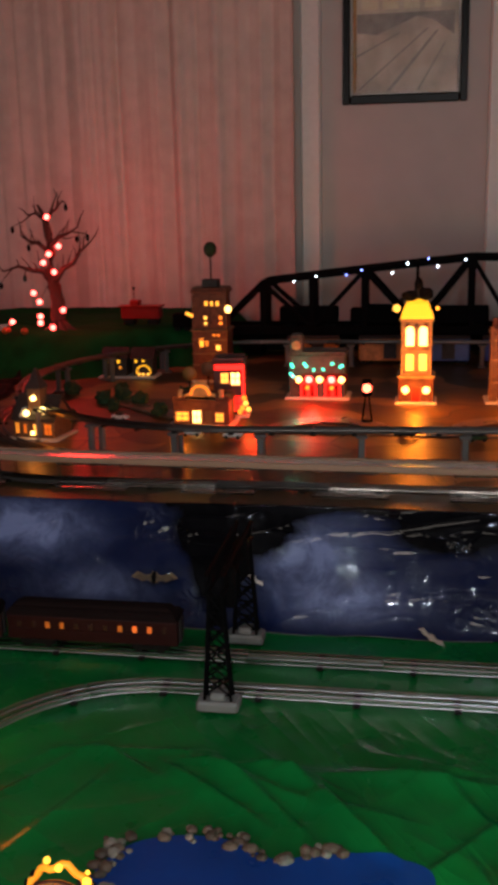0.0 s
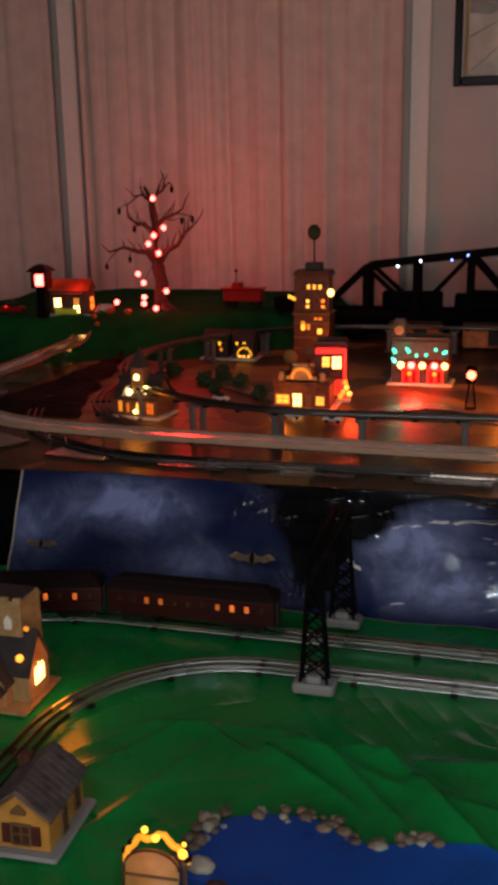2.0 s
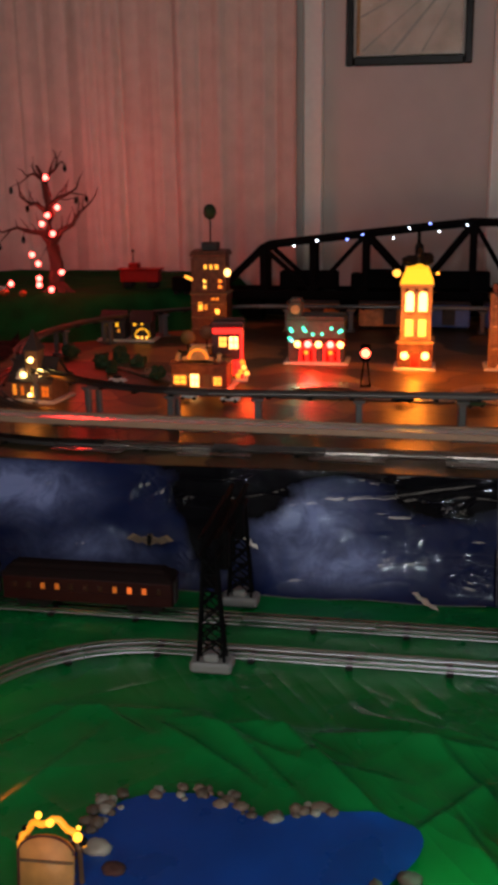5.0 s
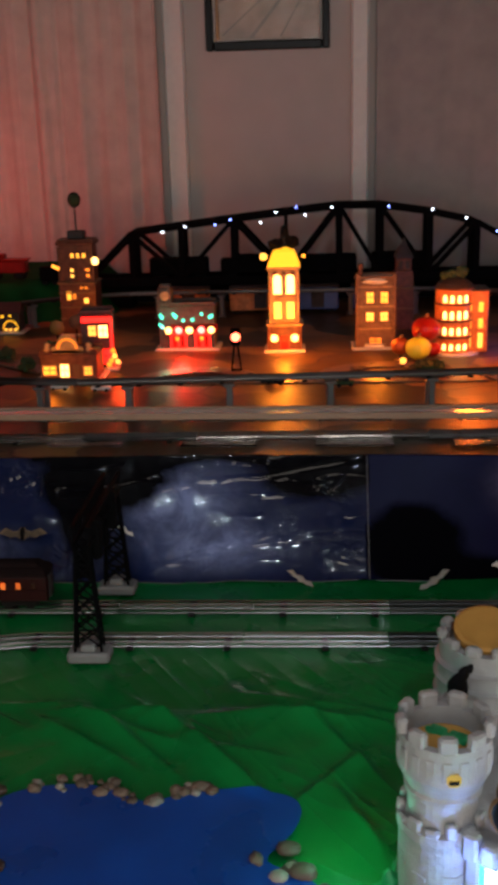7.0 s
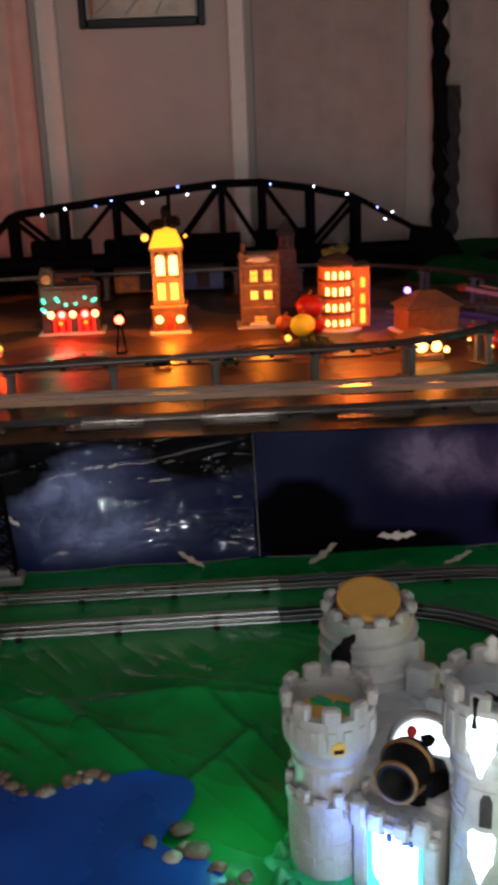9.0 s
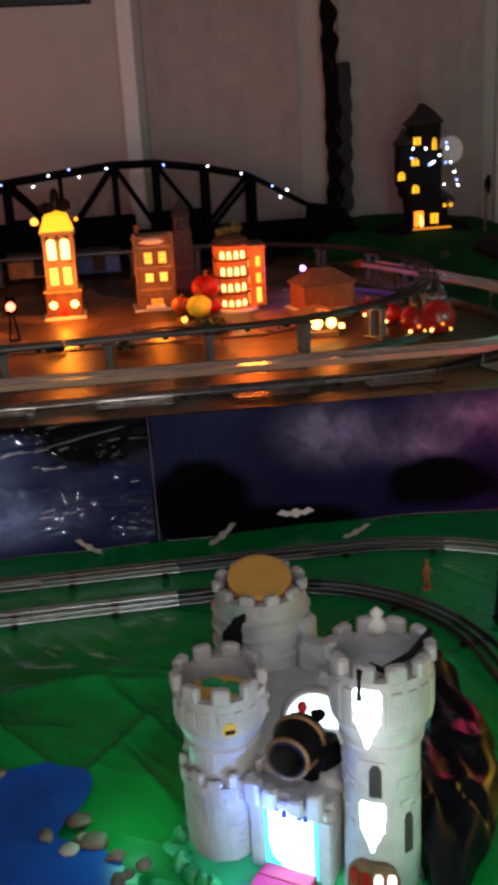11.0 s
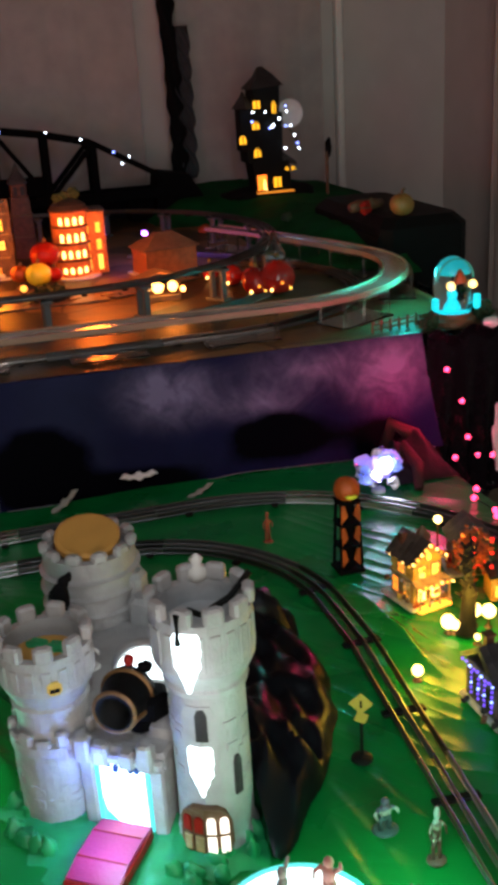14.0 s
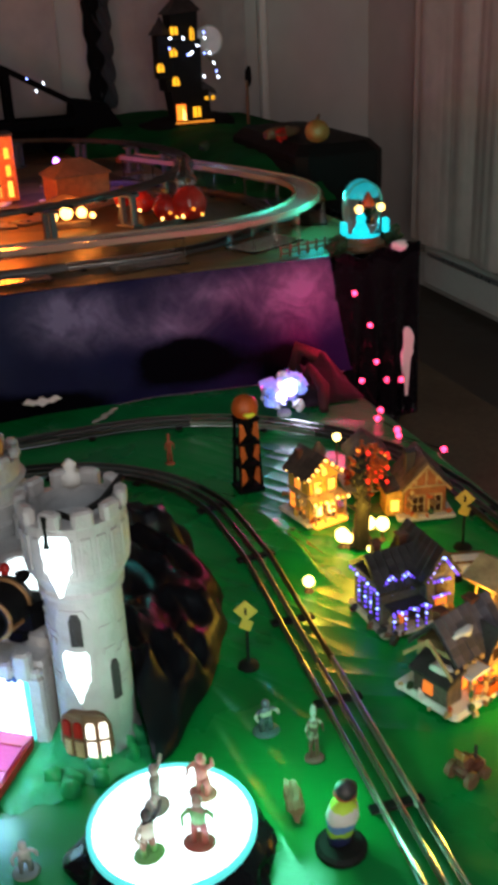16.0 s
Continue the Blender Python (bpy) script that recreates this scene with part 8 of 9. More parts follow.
# ---- pumpkin tower, sign posts, small figures ----
pt = thing("pumpkin_tower", pose(0.738, 1.405, 0.002) @ Matrix.Diagonal((0.86, 0.86, 0.95, 1)), "black and orange lattice tower topped by a pumpkin", "tower")
part("foot", G().box(0, 0, 0, 0.055, 0.05, 0.008, 0.002), STEEL_BLACK, pt)
for s in (-1, 1):
    for t_ in (-1, 1):
        part("leg", G().tube([(s * 0.022, t_ * 0.019, 0.006), (s * 0.017, t_ * 0.015, 0.135)], 0.0035, 6), STEEL_BLACK, pt)
for z0 in (0.012, 0.055, 0.098):
    part("orange_panel", G().prism([(-0.020, z0), (-0.006, z0 + 0.014), (-0.012, z0 + 0.034), (-0.019, z0 + 0.036)], -0.020, -0.016).prism([(0.020, z0), (0.019, z0 + 0.036), (0.012, z0 + 0.034), (0.006, z0 + 0.014)], -0.020, -0.016), ORANGE, pt)
    part("floor_ring", G().box(0, 0, z0 + 0.036, 0.046, 0.04, 0.005, 0.001), STEEL_BLACK, pt)
part("inner_core", G().box(0, 0.004, 0.006, 0.022, 0.02, 0.13, 0.002), STEEL_BLACK, pt)
part("pumpkin", G().ball(0, 0, 0.157, 0.027, 0.027, 0.023, 24, 10, ribs=8), ORANGE, pt, smooth=True)
part("face", G().prism([(-0.012, 0.150), (0.0, 0.146), (0.012, 0.150), (0.008, 0.154), (-0.008, 0.154)], -0.0285, -0.022), YELLOWPL, pt)
figurine((0.641, 1.555, 0.002), 0.062, 0.010, mat("brick_figure", (0.30, 0.07, 0.03), 0.5), "small brown-red figurine beside the track")


SIGNYELLOW = mat("sign_yellow", (0.50, 0.34, 0.05), 0.4, var=0.15)


def road_sign(at, rot):
    s = thing("road_sign", pose(*at, 0, 0, rot), "yellow diamond road sign on a black post", "road sign", "road signs")
    part("foot", G().lathe([(0.014, 0), (0.013, 0.003), (0.004, 0.006)], 0, 0, 0, 14), TIE, s)
    part("post", G().tube([(0, 0, 0.004), (0, 0, 0.078)], 0.002, 6), TIE, s)
    for z, r in ((0.084, 0.0155), (0.064, 0.0105)):
        g = G()
        g.m = pose(0, -0.003, z) @ pose(0, 0, 0, 0, 45 if r > 0.015 else 20, 0)
        part("plate", g.box(0, 0, -r * 0.7, r * 1.4, 0.002, r * 1.4, 0.0008), SIGNYELLOW, s)
    part("mark", G().box(0, -0.0046, 0.079, 0.003, 0.001, 0.010, 0.0003), TIE, s)
    return s


road_sign((0.572, 0.937, 0.002), -25)
road_sign((0.965, 1.085, 0.002), -30)
figurine((0.550, 0.814, 0.002), 0.045, 0.016, banded("dark_teal_figure", [(0, (0.06, 0.10, 0.10)), (0.35, (0.03, 0.06, 0.07)), (0.5, (0.35, 0.36, 0.30)), (0.7, (0.10, 0.10, 0.14))], 0.045, 0.5), "small dark teal figurine on the green sheet")
figurine((0.583, 0.752, 0.002), 0.075, 0.0115, banded("striped_brown_figure", [(0, (0.16, 0.06, 0.05)), (0.25, (0.08, 0.035, 0.025)), (0.38, (0.22, 0.17, 0.13)), (0.5, (0.08, 0.03, 0.022)), (0.62, (0.22, 0.16, 0.12)), (0.72, (0.08, 0.035, 0.025)), (0.9, (0.25, 0.22, 0.2))], 0.075, 0.5), "mottled brown figurine beside the track")
solo("black_disc", G().lathe([(0.026, 0), (0.026, 0.004), (0.022, 0.007)], 0, 0, 0, 20), TIE, "black round base under the witch figurine", "disc", pose(0.558, 0.625, 0.002))
solo("figurine", G().lathe([(0.012, 0), (0.014, 0.02), (0.017, 0.04), (0.014, 0.058), (0.006, 0.066), (0.012, 0.074), (0.011, 0.084), (0.003, 0.09)], 0, 0, 0, 14, 0.8), banded("bright_figure", [(0, (0.02, 0.03, 0.12)), (0.16, (0.30, 0.55, 0.04)), (0.28, (0.10, 0.22, 0.45)), (0.42, (0.55, 0.55, 0.52)), (0.62, (0.40, 0.62, 0.05)), (0.76, (0.35, 0.06, 0.04)), (0.9, (0.02, 0.02, 0.02))], 0.09, 0.25), "lime and pale blue figurine on a black base", "figurine", pose(0.558, 0.630, 0.009, 12), smooth=True)
solo("paper_ghost", G().ball(0, 0, 0.018, 0.010, 0.006, 0.020, 10, 8, 0.4, 3), TANWALL, "pale little ghost shape beside the figurine", "ghost", pose(0.530, 0.668, 0.012, -40))

# ---- lit village at the right ----


def eave_trim(ob, w, d, h, rise, m_, turn=False):
    """Barge boards up both ends of a gable and a row of dentils under the eaves."""
    base = pose(0, 0, 0, 0, 0, 90) if turn else I4
    ww, dd = (d, w) if turn else (w, d)
    for e in (-1, 1):
        for s in (-1, 1):
            g = G()
            g.m = base
            a, b = (s * (ww / 2 + 0.006), h - 0.004), (0.0, h + rise)
            pts = [(a[0], a[1] - 0.004), (b[0], b[1] - 0.004), (b[0], b[1] + 0.002), (a[0], a[1] + 0.002)]
            part("barge_board", g.prism(pts if s > 0 else pts[::-1], e * (dd / 2 + 0.0065) - 0.0012, e * (dd / 2 + 0.0065) + 0.0012), m_, ob)
    for k in range(7):
        g = G()
        g.m = base
        y = -dd / 2 + dd * (k + 0.5) / 7
        part("dentil", g.box(-ww / 2 - 0.002, y, h - 0.005, 0.003, dd / 16, 0.005, 0.0006), m_, ob)


def light_row(ob, a, b, n, r, mats_, wave=0.0):
    for k in range(n):
        f = k / max(1, n - 1)
        bulb_at(ob, a[0] + (b[0] - a[0]) * f, a[1] + (b[1] - a[1]) * f, a[2] + (b[2] - a[2]) * f + wave * math.sin(k * 1.9), r, mats_[k % len(mats_)], "tiny_light")


def dress(ob, w, d, h, seed, bits, paints):
    """Moulded wreaths, shrubs and icing crowded over a ceramic house."""
    r = random.Random(seed)
    for k in range(bits):
        u = r.uniform(-0.5, 0.5)
        if k % 3 == 0:
            p = (u * w * 1.15, -d / 2 - r.uniform(0.004, 0.014), r.uniform(0.004, 0.014))
        elif k % 3 == 1:
            p = (u * w, -d / 2 - 0.002, r.uniform(0.02, h))
        else:
            p = (-w / 2 - r.uniform(0.002, 0.010), u * d, r.uniform(0.004, h * 0.6))
        q = r.uniform(0.0025, 0.0060)
        part("ornament", G().ball(p[0], p[1], p[2], q * r.uniform(0.8, 1.5), q * 0.8, q * r.uniform(0.7, 1.6), 8, 6, 0.6, seed + k), paints[r.randrange(len(paints))], ob)


PALEBASE = mat("pale_ceramic_base", (0.46, 0.42, 0.33), 0.55, var=0.25, scale=60, bump=0.4)
GILT = mat("yellow_cream_ceramic", (0.60, 0.33, 0.06), 0.45, var=0.4, scale=70, bump=0.5, fine=150)
RUSTWALL = mat("rust_ceramic", (0.30, 0.095, 0.025), 0.5, var=0.4, scale=60, bump=0.4, fine=140)
STONEWALL = mat("dark_stone_ceramic", (0.10, 0.075, 0.06), 0.5, var=0.5, scale=80, bump=0.6, fine=150)

# tall narrow house, its whole front lit from within
yh = house("gingerbread_house", "tall ornate village house glowing yellow with warm lights", (0.803, 1.275, 0.004), 12, 0.062, 0.068, 0.088, GILT, BROWNROOF, "gable", 0.030,
           [("f", -0.014, 0.012, 0.017, 0.034, G_HOT, True), ("f", 0.015, 0.012, 0.017, 0.034, G_HOT, True), ("f", -0.014, 0.058, 0.015, 0.022, G_WARM), ("f", 0.015, 0.058, 0.015, 0.022, G_WARM), ("f", 0.0, 0.090, 0.010, 0.014, G_WARM, True),
            ("l", -0.016, 0.016, 0.016, 0.030, G_AMB), ("l", 0.016, 0.016, 0.014, 0.030, G_DIM), ("l", 0.0, 0.060, 0.016, 0.018, G_AMB)], CREAM, base_mat=PALEBASE)
shingles(yh, 0.062, 0.068, 0.088, 0.030, False, SHINGLE, 1)
eave_trim(yh, 0.062, 0.068, 0.088, 0.030, CREAM)
# porch floor emits, standing for bright light along the house's base
part("porch_slab", G().box(0, -0.046, 0.0, 0.070, 0.030, 0.008, 0.002), G_YEL, yh, "glowing yellow porch floor")
part("porch_roof", G().loft([[(-0.036, -0.034, 0.056), (0.036, -0.034, 0.056), (0.036, -0.034, 0.052), (-0.036, -0.034, 0.052)], [(-0.038, -0.058, 0.049), (0.038, -0.058, 0.049), (0.038, -0.058, 0.045), (-0.038, -0.058, 0.045)]]), CREAM, yh)
for x in (-0.032, -0.011, 0.011, 0.032):
    part("porch_post", G().lathe([(0.0030, 0.008), (0.0018, 0.014), (0.0018, 0.040), (0.0030, 0.046)], x, -0.055, 0, 8), CREAM, yh)
part("belt_course", G().box(0, 0, 0.050, 0.066, 0.072, 0.004, 0.001), CREAM, yh)
part("turret", G().lathe([(0.013, 0.080), (0.013, 0.112), (0.016, 0.114), (0.002, 0.136)], 0.018, 0.006, 0, 12), TANWALL, yh)
part("roof_chimney", G().box(-0.016, 0.018, 0.095, 0.011, 0.011, 0.030, 0.001).box(-0.016, 0.018, 0.123, 0.014, 0.014, 0.004, 0.001), BRICK, yh)
light_row(yh, (-0.036, -0.040, 0.092), (0.0, -0.041, 0.120), 5, 0.0028, (G_HOT, G_WARM))
light_row(yh, (0.036, -0.040, 0.092), (0.004, -0.041, 0.118), 4, 0.0028, (G_HOT, G_AMB))
light_row(yh, (-0.036, -0.060, 0.050), (0.036, -0.060, 0.050), 7, 0.0026, (G_HOT, G_YEL), 0.002)
light_row(yh, (-0.036, 0.030, 0.086), (-0.036, -0.030, 0.086), 4, 0.0028, (G_HOT, G_WARM), 0.002)
dress(yh, 0.062, 0.068, 0.075, 51, 34, (CREAM, SNOW, ORANGE, BROWN, GILT))

# rust cottage with a wide pale gable
oh = house("rust_cottage", "rust brown cottage with a wide timbered gable", (0.966, 1.222, 0.004), -13, 0.072, 0.075, 0.058, RUSTWALL, BROWNROOF, "gable", 0.042,
           [("f", -0.014, 0.012, 0.020, 0.030, W_OFF), ("f", 0.016, 0.012, 0.020, 0.030, W_OFF), ("l", -0.010, 0.018, 0.018, 0.024, G_AMB), ("l", 0.018, 0.018, 0.014, 0.024, G_DIM)], CREAM, base_mat=PALEBASE)
shingles(oh, 0.072, 0.075, 0.058, 0.042, False, SHINGLE, 2)
eave_trim(oh, 0.072, 0.075, 0.058, 0.042, CREAM)
for x, hh3 in ((-0.018, 0.018), (0.0, 0.036), (0.018, 0.018)):
    part("gable_timber", G().box(x, -0.0385, 0.058, 0.003, 0.002, hh3, 0.0005), CREAM, oh)
part("gable_tie", G().box(0, -0.0388, 0.058, 0.070, 0.003, 0.003, 0.0006), CREAM, oh)
part("side_wing", G().box(-0.052, -0.008, 0.004, 0.030, 0.046, 0.046, 0.0015), GILT, oh, "pale lit side wing")
part("wing_roof", G().loft([[(-0.070, -0.034, 0.048), (-0.036, -0.034, 0.056), (-0.036, 0.018, 0.056), (-0.070, 0.018, 0.048)], [(-0.070, -0.034, 0.052), (-0.036, -0.034, 0.061), (-0.036, 0.018, 0.061), (-0.070, 0.018, 0.052)]]), SLATE, oh)
part("wing_window", G().box(-0.052, -0.0315, 0.014, 0.014, 0.003, 0.020, 0.0005), G_WARM, oh)
part("roof_chimney", G().box(-0.022, -0.010, 0.075, 0.016, 0.014, 0.040, 0.001).box(-0.022, -0.010, 0.113, 0.020, 0.018, 0.004, 0.001), SLATE, oh)
dress(oh, 0.072, 0.075, 0.05, 52, 20, (CREAM, ORANGE, BROWN, FOLIAGE))

# red-lit shop behind the trees
h2_ = house("red_lit_shop", "small shop hung with red and orange lights", (0.925, 1.335, 0.004), -10, 0.070, 0.060, 0.070, TANWALL, BROWNROOF, "gable", 0.030,
            [("f", -0.014, 0.016, 0.018, 0.028, G_AMB), ("f", 0.016, 0.016, 0.018, 0.028, G_RED), ("f", 0.0, 0.052, 0.014, 0.016, G_YEL)], CREAM, base_mat=PALEBASE)
shingles(h2_, 0.07, 0.06, 0.070, 0.03, False, SHINGLE, 3)
eave_trim(h2_, 0.07, 0.06, 0.070, 0.03, CREAM)
light_row(h2_, (-0.036, -0.036, 0.068), (0.0, -0.038, 0.100), 5, 0.0030, (G_AMB, G_RED))
light_row(h2_, (0.036, -0.036, 0.068), (0.004, -0.038, 0.098), 5, 0.0030, (G_RED, G_YEL))
light_row(h2_, (-0.034, -0.036, 0.048), (0.034, -0.036, 0.048), 6, 0.0032, (G_RED, G_AMB), 0.003)
dress(h2_, 0.07, 0.06, 0.065, 53, 22, (CREAM, ORANGE, REDPL, FOLIAGE))

# dark house with two wings, outlined in violet lights
ph = thing("violet_house", pose(0.803, 0.966, 0.004, 0, 0, 3), "dark stone house outlined with tiny violet lights", "model house")
part("base", G().box(0, 0, 0, 0.122, 0.108, 0.009, 0.004), PALEBASE, ph)
part("main_wall", G().box(-0.008, 0.006, 0.0085, 0.092, 0.076, 0.060, 0.0015), STONEWALL, ph)
gg = G()
gg.m = pose(-0.008, 0.006, 0)
part("main_roof", roof_gable(gg, 0.092, 0.076, 0.068, 0.030, 0.006, True), DARKSHINGLE, ph)
wing = part("tall_wing", G().box(0.030, -0.004, 0.0085, 0.046, 0.088, 0.072, 0.0015).prism([(0.007, 0.080), (0.053, 0.080), (0.030, 0.112)], -0.048, 0.040), STONEWALL, ph, "taller gabled wing")
gg = G()
gg.m = pose(0.030, -0.004, 0)
part("wing_roof", roof_gable(gg, 0.046, 0.088, 0.080, 0.034, 0.006), DARKSHINGLE, ph)
for z, x, ww, hh3, gm in ((0.014, 0.030, 0.016, 0.030, W_MID), (0.050, 0.030, 0.018, 0.020, W_OFF), (0.084, 0.030, 0.010, 0.014, W_OFF)):
    part("wing_window", G().box(x, -0.0485, z, ww, 0.003, hh3, 0.0005), gm, wing)
porch = part("porch_roof", G().box(-0.020, -0.044, 0.042, 0.058, 0.026, 0.004, 0.001), SLATE, ph)
for x in (-0.046, -0.028, -0.010, 0.004):
    part("porch_post", G().tube([(x, -0.053, 0.009), (x, -0.053, 0.043)], 0.0018, 6), STONEWALL, ph)
part("front_door", G().box(-0.020, -0.033, 0.0085, 0.013, 0.003, 0.026, 0.0005), W_MID, ph)
for x in (-0.038, -0.014):
    part("dormer", G().prism([(x - 0.011, 0.064), (x + 0.011, 0.064), (x + 0.011, 0.074), (x, 0.086), (x - 0.011, 0.074)], -0.030, -0.002), STONEWALL, ph)
    part("dormer_window", G().box(x, -0.0305, 0.066, 0.010, 0.002, 0.010, 0.0004), W_OFF, ph)
for x, y, z in ((-0.034, 0.020, 0.088), (0.008, 0.022, 0.090)):
    part("roof_chimney", G().box(x, y, z - 0.010, 0.012, 0.012, 0.034, 0.001).box(x, y, z + 0.022, 0.016, 0.016, 0.004, 0.001), BRICK, ph)
VIO = (G_VIOLET, G_VIOLET, G_BLUE)
light_row(ph, (-0.060, 0.044, 0.066), (-0.060, -0.034, 0.066), 9, 0.0021, VIO, 0.0015)
for y in (-0.016, 0.018):
    light_row(ph, (-0.0555, y - 0.009, 0.020), (-0.0555, y - 0.009, 0.052), 5, 0.0019, VIO)
    light_row(ph, (-0.0555, y + 0.009, 0.020), (-0.0555, y + 0.009, 0.052), 5, 0.0019, VIO)
    part("side_window", G().box(-0.0545, y, 0.022, 0.003, 0.013, 0.028, 0.0005), W_OFF, ph)
light_row(ph, (-0.052, -0.034, 0.064), (0.002, -0.034, 0.064), 8, 0.0021, VIO, 0.002)
for x in (-0.038, -0.014):
    light_row(ph, (x - 0.011, -0.032, 0.074), (x, -0.032, 0.086), 4, 0.0019, VIO)
    light_row(ph, (x + 0.011, -0.032, 0.074), (x + 0.002, -0.032, 0.084), 3, 0.0019, VIO)
light_row(ph, (-0.048, -0.058, 0.044), (0.008, -0.058, 0.044), 10, 0.0021, VIO, 0.0025)
for x in (-0.046, -0.028, -0.010, 0.004):
    light_row(ph, (x, -0.0555, 0.014), (x, -0.0555, 0.038), 4, 0.0017, VIO)
light_row(ph, (0.006, -0.0515, 0.076), (0.028, -0.0515, 0.108), 6, 0.0021, VIO)
light_row(ph, (0.054, -0.0515, 0.076), (0.033, -0.0515, 0.106), 6, 0.0021, VIO)
for z in (0.048, 0.072):
    light_row(ph, (0.018, -0.0510, z), (0.042, -0.0510, z), 5, 0.0019, VIO)
dress(ph, 0.105, 0.095, 0.03, 55, 14, (FOLIAGE, BROWN, SLATE, CREAM))

# cream house with slate roofs on a pale slab
gh = thing("snowy_house", pose(0.793, 0.803, 0.004, 0, 0, 20), "cream house with slate roofs on a pale snowy slab", "model house")
part("base", G().box(0, 0, 0, 0.128, 0.098, 0.011, 0.005), SNOW, gh, "pale snowy slab")
part("main_wall", G().box(0.010, 0.010, 0.0105, 0.084, 0.060, 0.050, 0.0015), CREAM, gh)
gg = G()
gg.m = pose(0.010, 0.010, 0)
part("main_roof", roof_gable(gg, 0.084, 0.060, 0.060, 0.034, 0.007, True), SLATE, gh)
part("low_wing", G().box(-0.044, -0.004, 0.0105, 0.028, 0.052, 0.032, 0.0015), STONEWALL, gh, "dark low wing")
part("wing_roof", G().loft([[(-0.062, -0.034, 0.040), (-0.030, -0.034, 0.052), (-0.030, 0.026, 0.052), (-0.062, 0.026, 0.040)], [(-0.062, -0.034, 0.044), (-0.030, -0.034, 0.057), (-0.030, 0.026, 0.057), (-0.062, 0.026, 0.044)]]), SLATE, gh)
part("front_gable", G().box(0.026, -0.024, 0.0105, 0.034, 0.018, 0.044, 0.0015).prism([(0.009, 0.054), (0.043, 0.054), (0.026, 0.078)], -0.033, 0.004), CREAM, gh)
gg = G()
gg.m = pose(0.026, -0.018, 0)
part("front_roof", roof_gable(gg, 0.034, 0.030, 0.054, 0.024, 0.005), SLATE, gh)
part("porch_roof", G().box(-0.012, -0.030, 0.040, 0.036, 0.024, 0.004, 0.001), SNOW, gh)
for x in (-0.028, -0.012, 0.004):
    part("porch_post", G().tube([(x, -0.040, 0.011), (x, -0.040, 0.041)], 0.0018, 6), CREAM, gh)
for x, z, ww, hh3, gm in ((-0.018, 0.014, 0.014, 0.024, G_AMB), (0.0, 0.014, 0.010, 0.026, W_MID), (-0.012, 0.044, 0.012, 0.012, W_OFF)):
    part("window", G().box(x, -0.0205, z, ww, 0.003, hh3, 0.0005), gm, gh)
for z, hh3, gm in ((0.016, 0.018, G_AMB), (0.042, 0.014, W_OFF)):
    part("gable_window", G().box(0.026, -0.0335, z, 0.014, 0.003, hh3, 0.0005), gm, gh)
part("wing_window", G().box(-0.0585, -0.002, 0.018, 0.003, 0.014, 0.016, 0.0005), W_MID, gh)
part("orange_board", G().box(0.010, -0.047, 0.011, 0.034, 0.004, 0.015, 0.002), ORANGE, gh, "bright orange board")
for x, y in ((0.030, 0.012), (-0.018, 0.018)):
    part("roof_chimney", G().box(x, y, 0.074, 0.012, 0.012, 0.030, 0.001).box(x, y, 0.102, 0.016, 0.016, 0.004, 0.001), BRICK, gh)
part("roof_snow", G().ball(-0.006, -0.006, 0.082, 0.018, 0.010, 0.004, 12, 6, 0.6, 2).ball(-0.046, -0.010, 0.052, 0.010, 0.014, 0.003, 12, 6, 0.6, 5), SNOW, gh, "patches of snow", True)
eave_trim(gh, 0.104, 0.060, 0.060, 0.030, CREAM, True)
light_row(gh, (-0.026, -0.043, 0.040), (0.006, -0.043, 0.040), 4, 0.0022, (G_AMB, G_RED))
dress(gh, 0.110, 0.085, 0.03, 54, 26, (SNOW, ORANGE, FOLIAGE, CREAM, BROWN))
shingles_on = ((gh, pose(0.010, 0.010, 0), 0.084, 0.060, 0.060, 0.034, True, GREYSHINGLE, 5, 0.007), (ph, pose(-0.008, 0.006, 0), 0.092, 0.076, 0.068, 0.030, True, DARKSHINGLE, 4, 0.006), (ph, pose(0.030, -0.004, 0), 0.046, 0.088, 0.080, 0.034, False, DARKSHINGLE, 8, 0.006))
for ob, at, w_, d_, h_, rise_, turn_, m_, seed_, over_ in shingles_on:
    shingles(ob, w_, d_, h_, rise_, turn_, m_, seed_, over_, at)

for small, size in ((yh, 0.88), (oh, 0.92), (h2_, 0.85), (ph, 0.95)):
    small.matrix_basis = small.matrix_basis @ Matrix.Diagonal((size, size, size, 1))
# lamps on the grass
for k, (x, y, z, r) in enumerate(((0.708, 1.066, 0.016, 0.0085), (0.802, 1.160, 0.020, 0.0115), (0.811, 1.156, 0.015, 0.008), (0.848, 1.165, 0.028, 0.011), (0.866, 1.154, 0.028, 0.011), (0.828, 1.118, 0.012, 0.005), (0.888, 1.372, 0.080, 0.0075), (0.800, 0.712, 0.018, 0.006), (0.884, 0.860, 0.020, 0.008))):
    l_ = thing("garden_lamp", pose(x, y, 0.002), "small glowing yellow lamp on the green sheet", "lamp", "glowing lamps in the small village")
    part("post", G().tube([(0, 0, 0), (0, 0, z)], 0.002, 6).lathe([(0.007, 0), (0.003, 0.004)], 0, 0, 0, 10), BROWN, l_)
    bulb_at(l_, 0, 0, z, r, G_LAMP)
DARKBARK = mat("black_bark", (0.006, 0.004, 0.003), 0.9, var=0.4, bump=0.7, fine=120)
pine = thing("dark_tree", pose(0.831, 1.158, 0.002), "slim dark gnarled tree beside the lamps", "tree")
part("trunk", G().tube([(-0.006, -0.012, 0), (0.0, -0.004, 0.03), (0.004, 0, 0.07), (-0.002, 0.004, 0.105), (0.004, 0, 0.145)], [0.016, 0.012, 0.012, 0.010, 0.004], 9), DARKBARK, pine, smooth=True)
